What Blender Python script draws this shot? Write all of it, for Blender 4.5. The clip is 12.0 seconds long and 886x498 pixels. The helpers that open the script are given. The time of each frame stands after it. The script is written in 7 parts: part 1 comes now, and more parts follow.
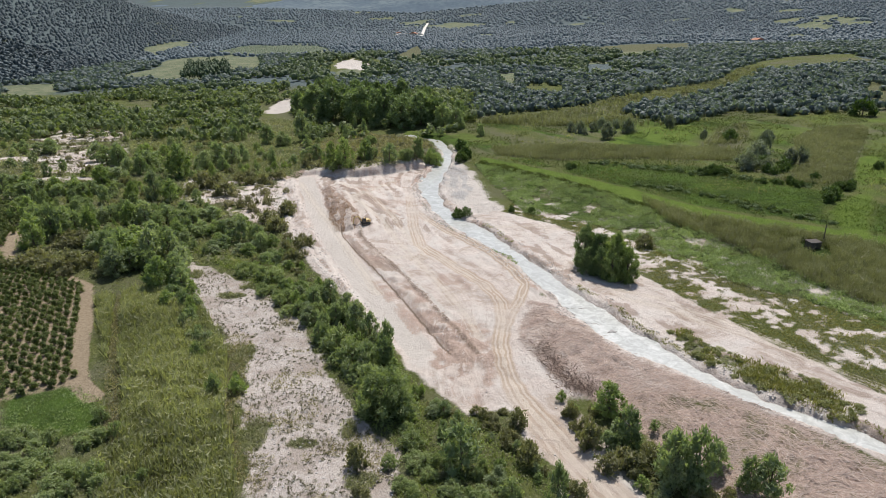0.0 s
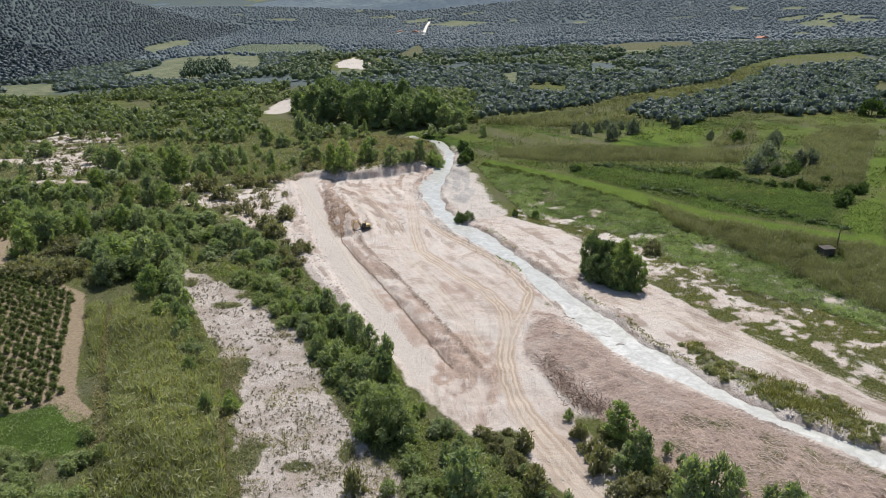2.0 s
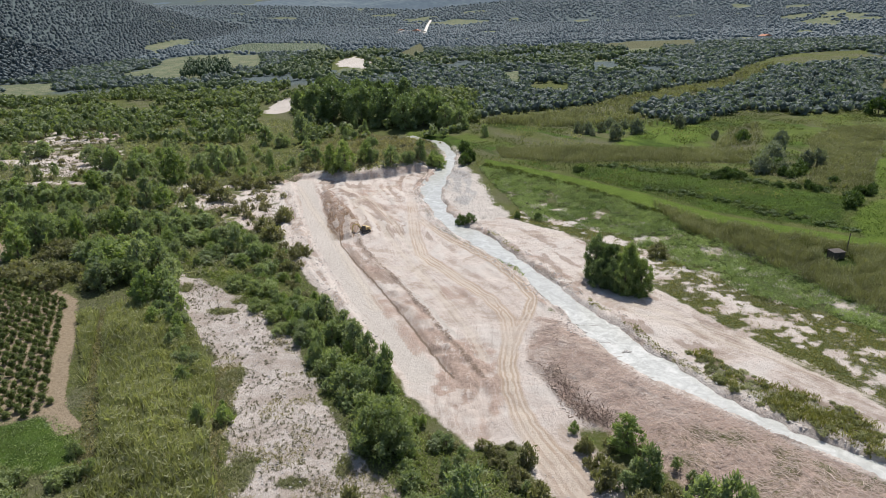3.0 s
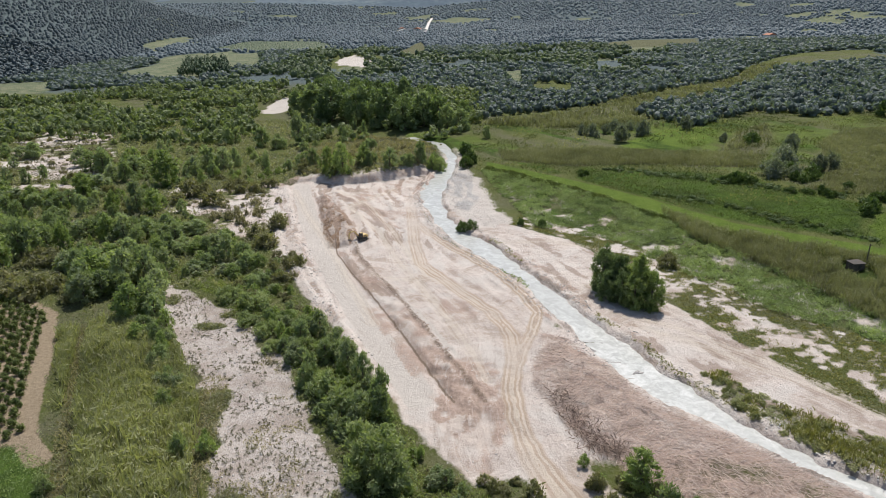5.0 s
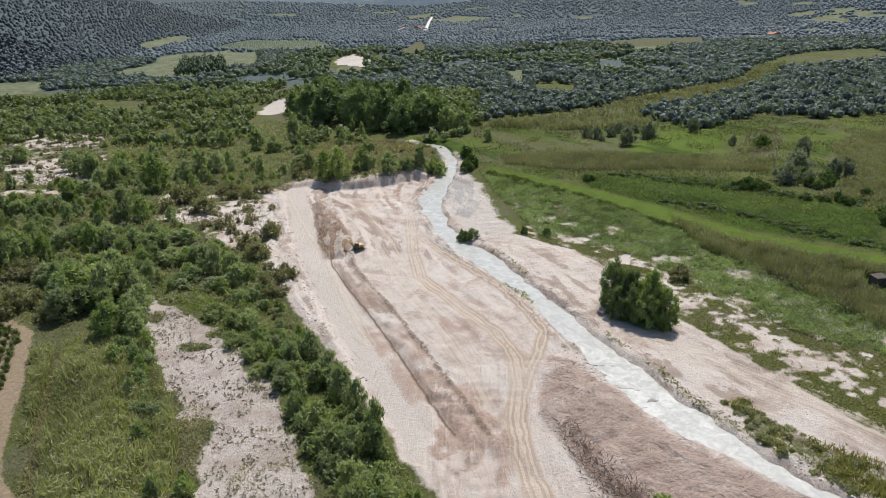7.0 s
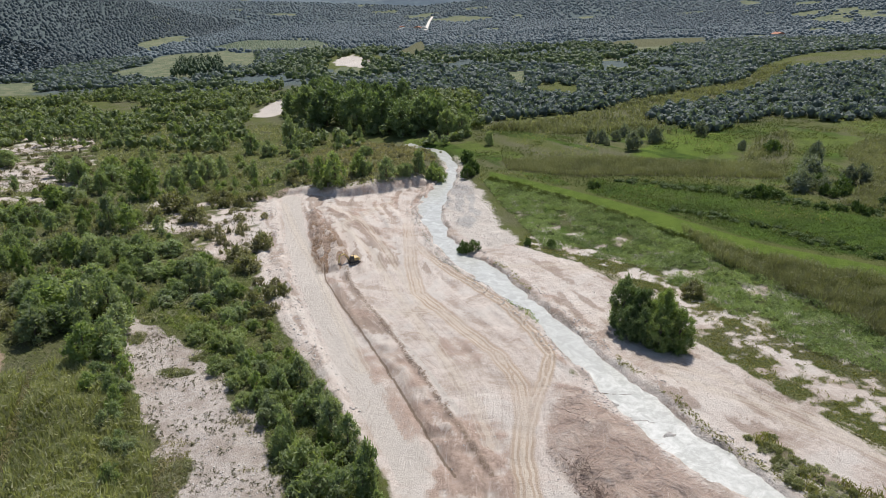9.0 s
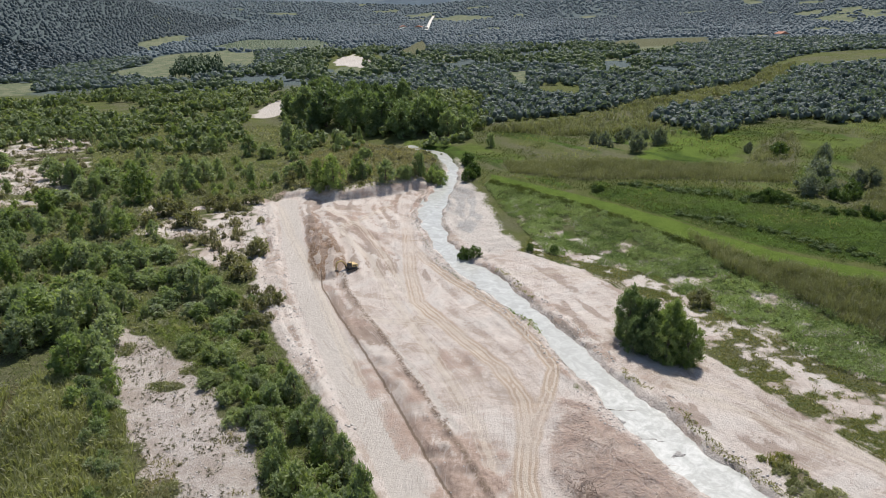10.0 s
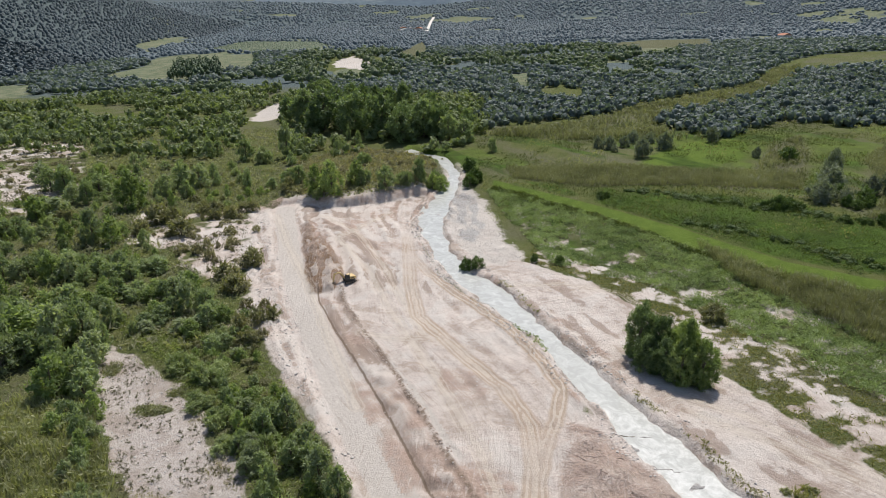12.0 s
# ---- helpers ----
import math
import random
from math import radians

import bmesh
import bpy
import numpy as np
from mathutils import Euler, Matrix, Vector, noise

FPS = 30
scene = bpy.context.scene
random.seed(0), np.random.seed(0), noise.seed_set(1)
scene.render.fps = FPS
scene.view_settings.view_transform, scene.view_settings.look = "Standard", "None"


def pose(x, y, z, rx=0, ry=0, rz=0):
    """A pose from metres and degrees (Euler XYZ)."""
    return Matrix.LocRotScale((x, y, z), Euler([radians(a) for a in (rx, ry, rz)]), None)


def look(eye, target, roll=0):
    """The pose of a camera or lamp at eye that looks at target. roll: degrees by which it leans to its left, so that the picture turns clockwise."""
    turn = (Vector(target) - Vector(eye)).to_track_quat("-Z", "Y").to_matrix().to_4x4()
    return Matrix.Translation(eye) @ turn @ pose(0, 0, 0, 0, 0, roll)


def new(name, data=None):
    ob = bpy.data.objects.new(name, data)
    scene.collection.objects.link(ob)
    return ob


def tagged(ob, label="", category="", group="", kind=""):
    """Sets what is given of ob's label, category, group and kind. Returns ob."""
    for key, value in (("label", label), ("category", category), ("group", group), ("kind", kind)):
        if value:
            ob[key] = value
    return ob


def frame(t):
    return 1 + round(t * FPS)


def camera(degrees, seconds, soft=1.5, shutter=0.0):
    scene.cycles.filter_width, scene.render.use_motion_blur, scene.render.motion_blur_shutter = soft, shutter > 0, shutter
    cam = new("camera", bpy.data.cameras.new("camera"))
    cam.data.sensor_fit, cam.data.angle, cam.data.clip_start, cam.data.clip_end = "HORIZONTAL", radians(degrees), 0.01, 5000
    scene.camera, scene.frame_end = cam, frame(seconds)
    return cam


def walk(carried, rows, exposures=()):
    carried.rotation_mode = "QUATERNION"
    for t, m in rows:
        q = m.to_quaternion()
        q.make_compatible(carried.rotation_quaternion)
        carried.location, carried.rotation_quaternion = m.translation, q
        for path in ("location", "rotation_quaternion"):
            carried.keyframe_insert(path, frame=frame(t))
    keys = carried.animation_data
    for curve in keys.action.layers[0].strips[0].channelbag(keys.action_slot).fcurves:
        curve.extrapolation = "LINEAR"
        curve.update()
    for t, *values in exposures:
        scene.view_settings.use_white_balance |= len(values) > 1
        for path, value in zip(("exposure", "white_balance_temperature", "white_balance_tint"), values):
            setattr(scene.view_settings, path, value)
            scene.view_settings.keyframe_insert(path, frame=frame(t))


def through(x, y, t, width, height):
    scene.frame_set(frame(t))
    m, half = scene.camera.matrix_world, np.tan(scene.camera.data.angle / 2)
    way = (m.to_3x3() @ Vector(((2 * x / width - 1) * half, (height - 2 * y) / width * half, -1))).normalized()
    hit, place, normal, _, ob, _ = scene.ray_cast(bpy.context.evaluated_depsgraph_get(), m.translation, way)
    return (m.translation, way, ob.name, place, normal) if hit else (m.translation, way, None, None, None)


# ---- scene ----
cam = camera(69.0, 12.0, soft=0.8)
PATH = [
    (0, (0.333, -3.91, 74.341), (0.331, -2.026, 73.67), 0.2),
    (0.5, (0.223, -2.58, 74.367), (0.22, -0.696, 73.696), 0.2),
    (1, (0.357, -1.172, 74.589), (0.351, 0.712, 73.916), 0.1),
    (1.5, (0.313, 0.636, 74.778), (0.306, 2.518, 74.103), 0.2),
    (2, (0.304, 2.566, 74.929), (0.296, 4.448, 74.253), 0.1),
    (2.5, (0.473, 4.71, 74.939), (0.462, 6.591, 74.261), 0.1),
    (3, (0.51, 7.231, 74.924), (0.497, 9.112, 74.244), 0.0),
    (5, (0.574, 17.157, 75.124), (0.559, 19.036, 74.439), 0.1),
    (5.5, (0.568, 19.926, 75.235), (0.552, 21.805, 74.548), 0.1),
    (6, (0.658, 22.686, 75.238), (0.642, 24.564, 74.55), 0.1),
    (6.5, (0.665, 25.543, 75.356), (0.648, 27.42, 74.666), 0.1),
    (7, (0.583, 28.282, 75.418), (0.567, 30.16, 74.729), 0.1),
    (9, (0.7, 39.62, 75.802), (0.683, 41.497, 75.112), 0.1),
    (9.5, (0.943, 42.443, 75.929), (0.923, 44.32, 75.238), 0.1),
    (10, (1.039, 45.45, 75.994), (1.018, 47.327, 75.302), 0.1),
    (10.5, (1.102, 48.358, 76.094), (1.081, 50.235, 75.403), 0.0),
    (11, (0.984, 50.622, 76.203), (0.964, 52.498, 75.512), 0.1),
    (11.5, (0.681, 52.23, 76.164), (0.662, 54.107, 75.474), 0.1),
    (12, (0.493, 53.468, 76.301), (0.472, 55.346, 75.612), 0.1),
]
walk(cam, [(t, look(eye, target, roll)) for t, eye, target, roll in PATH], [(0, 0.0), (5, -0.03), (9, -0.07), (12, -0.07)])

# ---- world and sun ----
SUN_AZ, SUN_EL = 16.0, 60.0  # degrees to the right of straight ahead, and above the horizon
world = bpy.data.worlds.new("world")
scene.world = world
world.use_nodes = True
wn = world.node_tree
sky = wn.nodes.new("ShaderNodeTexSky")
sky.sky_type, sky.sun_disc = "NISHITA", False
sky.sun_elevation, sky.sun_rotation = radians(SUN_EL), radians(SUN_AZ)
sky.air_density, sky.dust_density = 1.0, 1.5
back = wn.nodes["Background"]
wn.links.new(sky.outputs[0], back.inputs[0])
back.inputs[1].default_value = 0.11
sun = new("sun", bpy.data.lights.new("sun", "SUN"))
sun.data.energy, sun.data.angle, sun.data.color = 5.0, radians(0.6), (1.0, 0.95, 0.88)
sun_from = Vector((math.sin(radians(SUN_AZ)) * math.cos(radians(SUN_EL)), math.cos(radians(SUN_AZ)) * math.cos(radians(SUN_EL)), math.sin(radians(SUN_EL))))
sun.matrix_world = look(sun_from * 300, (0, 0, 0))



# ---- materials ----
def material(name):
    m = bpy.data.materials.new(name)
    m.use_nodes = True
    nt = m.node_tree
    return m, nt, nt.nodes["Principled BSDF"]


def node(nt, kind, **values):
    n = nt.nodes.new(kind)
    for key, value in values.items():
        if key in n.inputs:
            n.inputs[key].default_value = value
        else:
            n.inputs[key.replace("_", " ")].default_value = value
    return n


def noise_node(nt, scale, detail=4.0, rough=0.6, distort=0.0):
    n = node(nt, "ShaderNodeTexNoise", Scale=scale, Detail=detail, Roughness=rough, Distortion=distort)
    tc = nt.nodes.get("place") or nt.nodes.new("ShaderNodeNewGeometry")
    tc.name = "place"
    nt.links.new(tc.outputs["Position"], n.inputs["Vector"])
    return n.outputs["Fac"]


def calc(nt, op, a, b=0.0, clamp=False):
    n = nt.nodes.new("ShaderNodeMath")
    n.operation, n.use_clamp = op, clamp
    for i, v in enumerate((a, b)):
        if isinstance(v, (int, float)):
            n.inputs[i].default_value = v
        else:
            nt.links.new(v, n.inputs[i])
    return n.outputs[0]


def ramp(nt, fac, *stops):
    n = nt.nodes.new("ShaderNodeValToRGB")
    els = n.color_ramp.elements
    while len(els) < len(stops):
        els.new(0.5)
    for e, (p, c) in zip(els, stops):
        e.position = p
        e.color = (c, c, c, 1) if isinstance(c, (int, float)) else (*c, 1)
    nt.links.new(fac, n.inputs[0])
    return n.outputs[0]


def mix(nt, fac, a, b, blend="MIX"):
    n = nt.nodes.new("ShaderNodeMix")
    n.data_type, n.blend_type = "RGBA", blend
    for i, v in ((0, fac), (6, a), (7, b)):
        if isinstance(v, (int, float)):
            n.inputs[i].default_value = v
        elif isinstance(v, tuple):
            n.inputs[i].default_value = (*v, 1)
        else:
            nt.links.new(v, n.inputs[i])
    return n.outputs[2]


def attribute(nt, name):
    n = nt.nodes.new("ShaderNodeAttribute")
    n.attribute_name = name
    return n.outputs["Fac"]


def bump(nt, bsdf, height, strength, distance):
    b = node(nt, "ShaderNodeBump", Strength=strength, Distance=distance)
    nt.links.new(height, b.inputs["Height"])
    nt.links.new(b.outputs[0], bsdf.inputs["Normal"])


def ground_material():
    m, nt, bsdf = material("valley_ground")
    n_big, n_mid, n_fine = noise_node(nt, 0.02, 4), noise_node(nt, 0.14, 5, 0.65), noise_node(nt, 1.3, 6, 0.7)
    n_grit = noise_node(nt, 6.0, 3, 0.7)

    flow = nt.nodes.new("ShaderNodeCombineXYZ")
    where = nt.nodes.new("ShaderNodeSeparateXYZ")
    nt.links.new(nt.nodes["place"].outputs["Position"], where.inputs[0])
    nt.links.new(calc(nt, "MULTIPLY", attribute(nt, "flow_d"), 0.42), flow.inputs[0])
    nt.links.new(calc(nt, "MULTIPLY", where.outputs[1], 0.05), flow.inputs[1])
    nt.links.new(calc(nt, "MULTIPLY", where.outputs[0], 0.03), flow.inputs[2])
    streaks = node(nt, "ShaderNodeTexNoise", Scale=1.0, Detail=6.0, Roughness=0.72, Distortion=0.5)
    nt.links.new(flow.outputs[0], streaks.inputs["Vector"])
    n_streak = streaks.outputs["Fac"]
    cells = node(nt, "ShaderNodeTexVoronoi", Scale=1.9, Randomness=1.0)
    nt.links.new(nt.nodes["place"].outputs["Position"], cells.inputs["Vector"])
    n_stone = cells.outputs["Distance"]

    def edge(name, soft=0.16):
        """A zone's mask with a ragged edge."""
        v = calc(nt, "ADD", attribute(nt, name), calc(nt, "MULTIPLY", calc(nt, "SUBTRACT", calc(nt, "ADD", calc(nt, "MULTIPLY", n_fine, 0.6), calc(nt, "MULTIPLY", n_mid, 0.6)), 0.6), 1.1))
        return ramp(nt, v, (0.5 - soft, 0.0), (0.5 + soft, 1.0))

    turf = mix(nt, ramp(nt, n_mid, (0.35, 0.0), (0.65, 1.0)), (0.062, 0.084, 0.019), (0.110, 0.119, 0.037))
    turf = mix(nt, ramp(nt, n_fine, (0.4, 0.0), (0.75, 0.8)), turf, (0.14, 0.15, 0.08))
    bright = mix(nt, ramp(nt, n_fine, (0.3, 0.0), (0.7, 1.0)), (0.084, 0.134, 0.022), (0.132, 0.182, 0.038))
    straw = mix(nt, ramp(nt, n_fine, (0.3, 0.0), (0.7, 1.0)), (0.080, 0.086, 0.046), (0.150, 0.148, 0.088))
    lush = mix(nt, ramp(nt, n_fine, (0.3, 0.0), (0.7, 1.0)), (0.032, 0.056, 0.011), (0.066, 0.104, 0.021))
    lush = mix(nt, ramp(nt, n_mid, (0.44, 0.0), (0.62, 0.75)), lush, (0.083, 0.138, 0.026))
    lush = mix(nt, ramp(nt, noise_node(nt, 0.06, 5, 0.7, 0.8), (0.38, 0.8), (0.50, 0.0)), lush, (0.022, 0.042, 0.010))
    bright = mix(nt, ramp(nt, n_mid, (0.40, 0.55), (0.55, 0.0)), bright, (0.070, 0.112, 0.020))
    soil = mix(nt, ramp(nt, n_fine, (0.3, 0.0), (0.7, 1.0)), (0.225, 0.178, 0.122), (0.345, 0.282, 0.205))
    gravel = mix(nt, ramp(nt, n_mid, (0.3, 0.0), (0.7, 1.0)), (0.520, 0.452, 0.411), (0.625, 0.560, 0.518))
    gravel = mix(nt, ramp(nt, n_fine, (0.45, 0.0), (0.68, 0.6)), gravel, (0.33, 0.283, 0.25))
    gravel = mix(nt, ramp(nt, n_grit, (0.55, 0.0), (0.75, 0.5)), gravel, (0.6, 0.55, 0.5))
    n_patch = noise_node(nt, 0.055, 4, 0.65, 1.5)
    gravel = mix(nt, ramp(nt, n_patch, (0.50, 0.0), (0.58, 0.8)), gravel, (0.57, 0.53, 0.495))
    gravel = mix(nt, ramp(nt, n_patch, (0.38, 0.75), (0.46, 0.0)), gravel, (0.385, 0.317, 0.268))
    gravel = mix(nt, ramp(nt, n_streak, (0.52, 0.0), (0.62, 0.35)), gravel, (0.60, 0.545, 0.50))
    gravel = mix(nt, ramp(nt, n_streak, (0.34, 0.4), (0.43, 0.0)), gravel, (0.365, 0.307, 0.263))
    gravel = mix(nt, ramp(nt, n_stone, (0.10, 0.55), (0.26, 0.0)), gravel, (0.62, 0.57, 0.53))
    pale = mix(nt, ramp(nt, n_fine, (0.3, 0.0), (0.7, 1.0)), (0.46, 0.42, 0.385), (0.55, 0.51, 0.47))
    tan = mix(nt, ramp(nt, n_fine, (0.3, 0.0), (0.7, 1.0)), (0.38, 0.315, 0.25), (0.49, 0.42, 0.345))
    brown = mix(nt, ramp(nt, n_fine, (0.3, 0.0), (0.7, 1.0)), (0.29, 0.212, 0.174), (0.495, 0.393, 0.336))
    cobble = mix(nt, ramp(nt, n_fine, (0.3, 0.0), (0.7, 1.0)), (0.34, 0.29, 0.262), (0.53, 0.48, 0.44))
    cobble = mix(nt, ramp(nt, n_grit, (0.45, 0.0), (0.7, 1.0)), cobble, (0.56, 0.53, 0.5))
    cobble = mix(nt, ramp(nt, n_mid, (0.46, 0.0), (0.60, 0.6)), cobble, (0.30, 0.25, 0.21))
    damp = mix(nt, n_fine, (0.20, 0.165, 0.14), (0.32, 0.28, 0.25))
    rust = mix(nt, ramp(nt, n_fine, (0.35, 0.0), (0.65, 1.0)), (0.17, 0.105, 0.068), (0.38, 0.27, 0.19))
    silt = mix(nt, ramp(nt, n_fine, (0.35, 0.0), (0.65, 1.0)), (0.30, 0.29, 0.28), (0.46, 0.445, 0.43))
    col = turf
    # litter under far groves, with the blue-grey of haze put into its colour
    hazed_litter = mix(nt, n_mid, (0.080, 0.105, 0.108), (0.118, 0.146, 0.148))
    crop = mix(nt, ramp(nt, n_patch, (0.4, 0.0), (0.6, 1.0)), (0.115, 0.14, 0.085), (0.185, 0.195, 0.125))
    for name, layer in (("grove", hazed_litter), ("crop", crop), ("straw", straw), ("bright", bright), ("lush", lush), ("soil", soil), ("cobble", cobble), ("bare", gravel), ("pale", pale), ("brown", brown), ("track", tan), ("rust", rust), ("damp", damp), ("wet", silt)):
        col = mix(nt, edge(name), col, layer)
    # scraped soil along the digging marks: darker at low comb values, paler at high
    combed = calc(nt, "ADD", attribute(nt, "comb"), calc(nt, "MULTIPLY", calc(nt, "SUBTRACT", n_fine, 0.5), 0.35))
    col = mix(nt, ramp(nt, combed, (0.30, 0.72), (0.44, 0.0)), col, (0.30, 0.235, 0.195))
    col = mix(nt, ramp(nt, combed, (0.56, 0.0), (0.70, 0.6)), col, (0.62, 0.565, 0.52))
    fine_flow = nt.nodes.new("ShaderNodeCombineXYZ")
    for i, (source, k) in enumerate(((attribute(nt, "flow_d"), 1.5), (where.outputs[1], 0.11), (where.outputs[0], 0.07))):
        nt.links.new(calc(nt, "MULTIPLY", source, k), fine_flow.inputs[i])
    scratch = node(nt, "ShaderNodeTexNoise", Scale=1.0, Detail=4.0, Roughness=0.65, Distortion=0.9)
    nt.links.new(fine_flow.outputs[0], scratch.inputs["Vector"])
    loose = calc(nt, "MULTIPLY", ramp(nt, attribute(nt, "bare"), (0.5, 0.0), (0.9, 1.0)), ramp(nt, noise_node(nt, 0.09, 4, 0.7, 1.0), (0.40, 0.12), (0.60, 1.0)))
    col = mix(nt, calc(nt, "MULTIPLY", loose, ramp(nt, scratch.outputs["Fac"], (0.34, 0.5), (0.43, 0.0))), col, (0.34, 0.275, 0.235))
    col = mix(nt, calc(nt, "MULTIPLY", loose, ramp(nt, scratch.outputs["Fac"], (0.56, 0.0), (0.66, 0.45))), col, (0.65, 0.60, 0.555))
    # wheel tracks, furrow and crest drawn from the distance to them
    wob = calc(nt, "MULTIPLY", calc(nt, "SUBTRACT", noise_node(nt, 0.16, 2), 0.5), 1.3)
    grain = calc(nt, "ADD", calc(nt, "MULTIPLY", n_fine, 0.7), calc(nt, "MULTIPLY", n_mid, 0.5))

    def ruts(name, reach, period, share, body, fade=1.0):
        d = calc(nt, "ADD", attribute(nt, name), wob)
        near = ramp(nt, calc(nt, "MULTIPLY", d, 0.1), (reach * 0.085, 1.0), (reach * 0.105, 0.0))
        lines = ramp(nt, calc(nt, "ADD", calc(nt, "MULTIPLY", calc(nt, "SINE", calc(nt, "MULTIPLY", d, 2 * math.pi / period)), 0.5), calc(nt, "MULTIPLY", grain, 0.5)), (0.2, 0.0), (0.42, 1.0))
        return calc(nt, "MULTIPLY", calc(nt, "MULTIPLY", near, fade), calc(nt, "ADD", calc(nt, "MULTIPLY", lines, share), body))

    packed = mix(nt, n_fine, (0.34, 0.255, 0.19), (0.47, 0.375, 0.295))
    worn = mix(nt, n_fine, (0.55, 0.49, 0.415), (0.66, 0.60, 0.525))
    col = mix(nt, ruts("rut_d", 1.7, 1.3, 0.0, 0.2), col, tan)
    col = mix(nt, ruts("rut_d", 1.7, 1.3, 0.4, 0.0), col, worn)
    col = mix(nt, ruts("road_d", 2.4, 1.0, 0.0, 0.8, attribute(nt, "road_k")), col, packed)
    col = mix(nt, ruts("road_d", 2.2, 1.0, 0.6, 0.0, attribute(nt, "road_k")), col, worn)
    furrow = calc(nt, "ABSOLUTE", calc(nt, "ADD", attribute(nt, "furrow_d"), calc(nt, "MULTIPLY", wob, 0.35)))
    earth = mix(nt, n_fine, (0.13, 0.095, 0.07), (0.26, 0.20, 0.155))
    # dark furrow line: shade in the trench put into the brown soil colour
    col = mix(nt, ramp(nt, furrow, (0.14, 0.85), (0.36, 0.0)), col, earth)
    clods = calc(nt, "ABSOLUTE", calc(nt, "ADD", attribute(nt, "crest_d"), calc(nt, "MULTIPLY", wob, 0.8)))
    col = mix(nt, calc(nt, "MULTIPLY", ramp(nt, clods, (0.35, 1.0), (1.3, 0.0)), ramp(nt, n_fine, (0.40, 0.0), (0.55, 0.9))), col, earth)
    col = mix(nt, ramp(nt, n_big, (0.3, 0.0), (0.7, 0.16)), col, (0.45, 0.4, 0.34), "MULTIPLY")
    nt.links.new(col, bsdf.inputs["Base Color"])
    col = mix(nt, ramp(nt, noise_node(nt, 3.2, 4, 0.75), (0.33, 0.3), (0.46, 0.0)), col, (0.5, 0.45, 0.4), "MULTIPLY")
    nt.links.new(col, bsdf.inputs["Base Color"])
    bsdf.inputs["Roughness"].default_value = 0.95
    bsdf.inputs["Specular IOR Level"].default_value = 0.06
    bump(nt, bsdf, calc(nt, "ADD", calc(nt, "ADD", calc(nt, "MULTIPLY", n_fine, 0.6), calc(nt, "MULTIPLY", n_grit, 0.35)), calc(nt, "MULTIPLY", scratch.outputs["Fac"], 0.35)), 1.0, 0.6)
    return m


def leaf_material(name, dark, light, through=0.3, far=False):
    m, nt, bsdf = material(name)
    geo = nt.nodes.new("ShaderNodeNewGeometry")
    info = nt.nodes.new("ShaderNodeObjectInfo")
    v = calc(nt, "MULTIPLY", geo.outputs["Random Per Island"], 0.45)
    v = calc(nt, "ADD", v, calc(nt, "MULTIPLY", attribute(nt, "shade") if far else info.outputs["Random"], 0.45))
    v = calc(nt, "ADD", v, calc(nt, "MULTIPLY", calc(nt, "SUBTRACT", noise_node(nt, 0.35 if not far else 0.03, 3), 0.5), 0.6), clamp=True)
    col = ramp(nt, v, (0.0, dark), (1.0, light))
    nt.links.new(col, bsdf.inputs["Base Color"])
    bsdf.inputs["Roughness"].default_value = 0.6
    bsdf.inputs["Specular IOR Level"].default_value = 0.25
    if through:
        tr = nt.nodes.new("ShaderNodeBsdfTranslucent")
        nt.links.new(mix(nt, 1.0, col, (1.25, 1.35, 0.55), "MULTIPLY"), tr.inputs[0])
        ms = nt.nodes.new("ShaderNodeMixShader")
        ms.inputs[0].default_value = through
        nt.links.new(bsdf.outputs[0], ms.inputs[1])
        nt.links.new(tr.outputs[0], ms.inputs[2])
        nt.links.new(ms.outputs[0], nt.nodes["Material Output"].inputs[0])
    return m


def plain(name, a, b, scale=3.0, rough=0.7, metal=0.0, relief=0.0):
    m, nt, bsdf = material(name)
    n = noise_node(nt, scale, 4, 0.65)
    nt.links.new(ramp(nt, n, (0.3, a), (0.7, b)), bsdf.inputs["Base Color"])
    bsdf.inputs["Roughness"].default_value, bsdf.inputs["Metallic"].default_value = rough, metal
    if relief:
        bump(nt, bsdf, n, 0.8, relief)
    return m


def water_material():
    m, nt, bsdf = material("silty_water")
    n, w = noise_node(nt, 0.28, 5, 0.7, 1.2), noise_node(nt, 1.6, 4, 0.7)
    col = ramp(nt, n, (0.4, (0.39, 0.395, 0.372)), (0.58, (0.465, 0.47, 0.448)), (0.74, (0.575, 0.58, 0.556)))
    foam = calc(nt, "MULTIPLY", attribute(nt, "riffle"), ramp(nt, calc(nt, "ADD", calc(nt, "MULTIPLY", n, 0.5), calc(nt, "MULTIPLY", noise_node(nt, 0.9, 5, 0.75), 0.5)), (0.46, 0.0), (0.62, 0.6)))
    nt.links.new(mix(nt, foam, col, (0.64, 0.645, 0.625)), bsdf.inputs["Base Color"])
    bsdf.inputs["Roughness"].default_value = 0.25
    bump(nt, bsdf, calc(nt, "ADD", n, w), 0.3, 0.06)
    return m


GROUND = ground_material()
WATER = water_material()
BARK = plain("bark", (0.09, 0.07, 0.05), (0.2, 0.17, 0.13), 2.0, 0.9, 0.0, 0.05)
POPLAR = leaf_material("poplar_leaves", (0.135, 0.182, 0.096), (0.385, 0.440, 0.265), 0.5)
SAGE = leaf_material("sage_poplar_leaves", (0.150, 0.188, 0.112), (0.420, 0.462, 0.310), 0.5)
FRESH = leaf_material("fresh_poplar_leaves", (0.130, 0.184, 0.066), (0.390, 0.456, 0.208), 0.5)
DEEP = leaf_material("dark_poplar_leaves", (0.075, 0.115, 0.050), (0.260, 0.330, 0.160), 0.4)
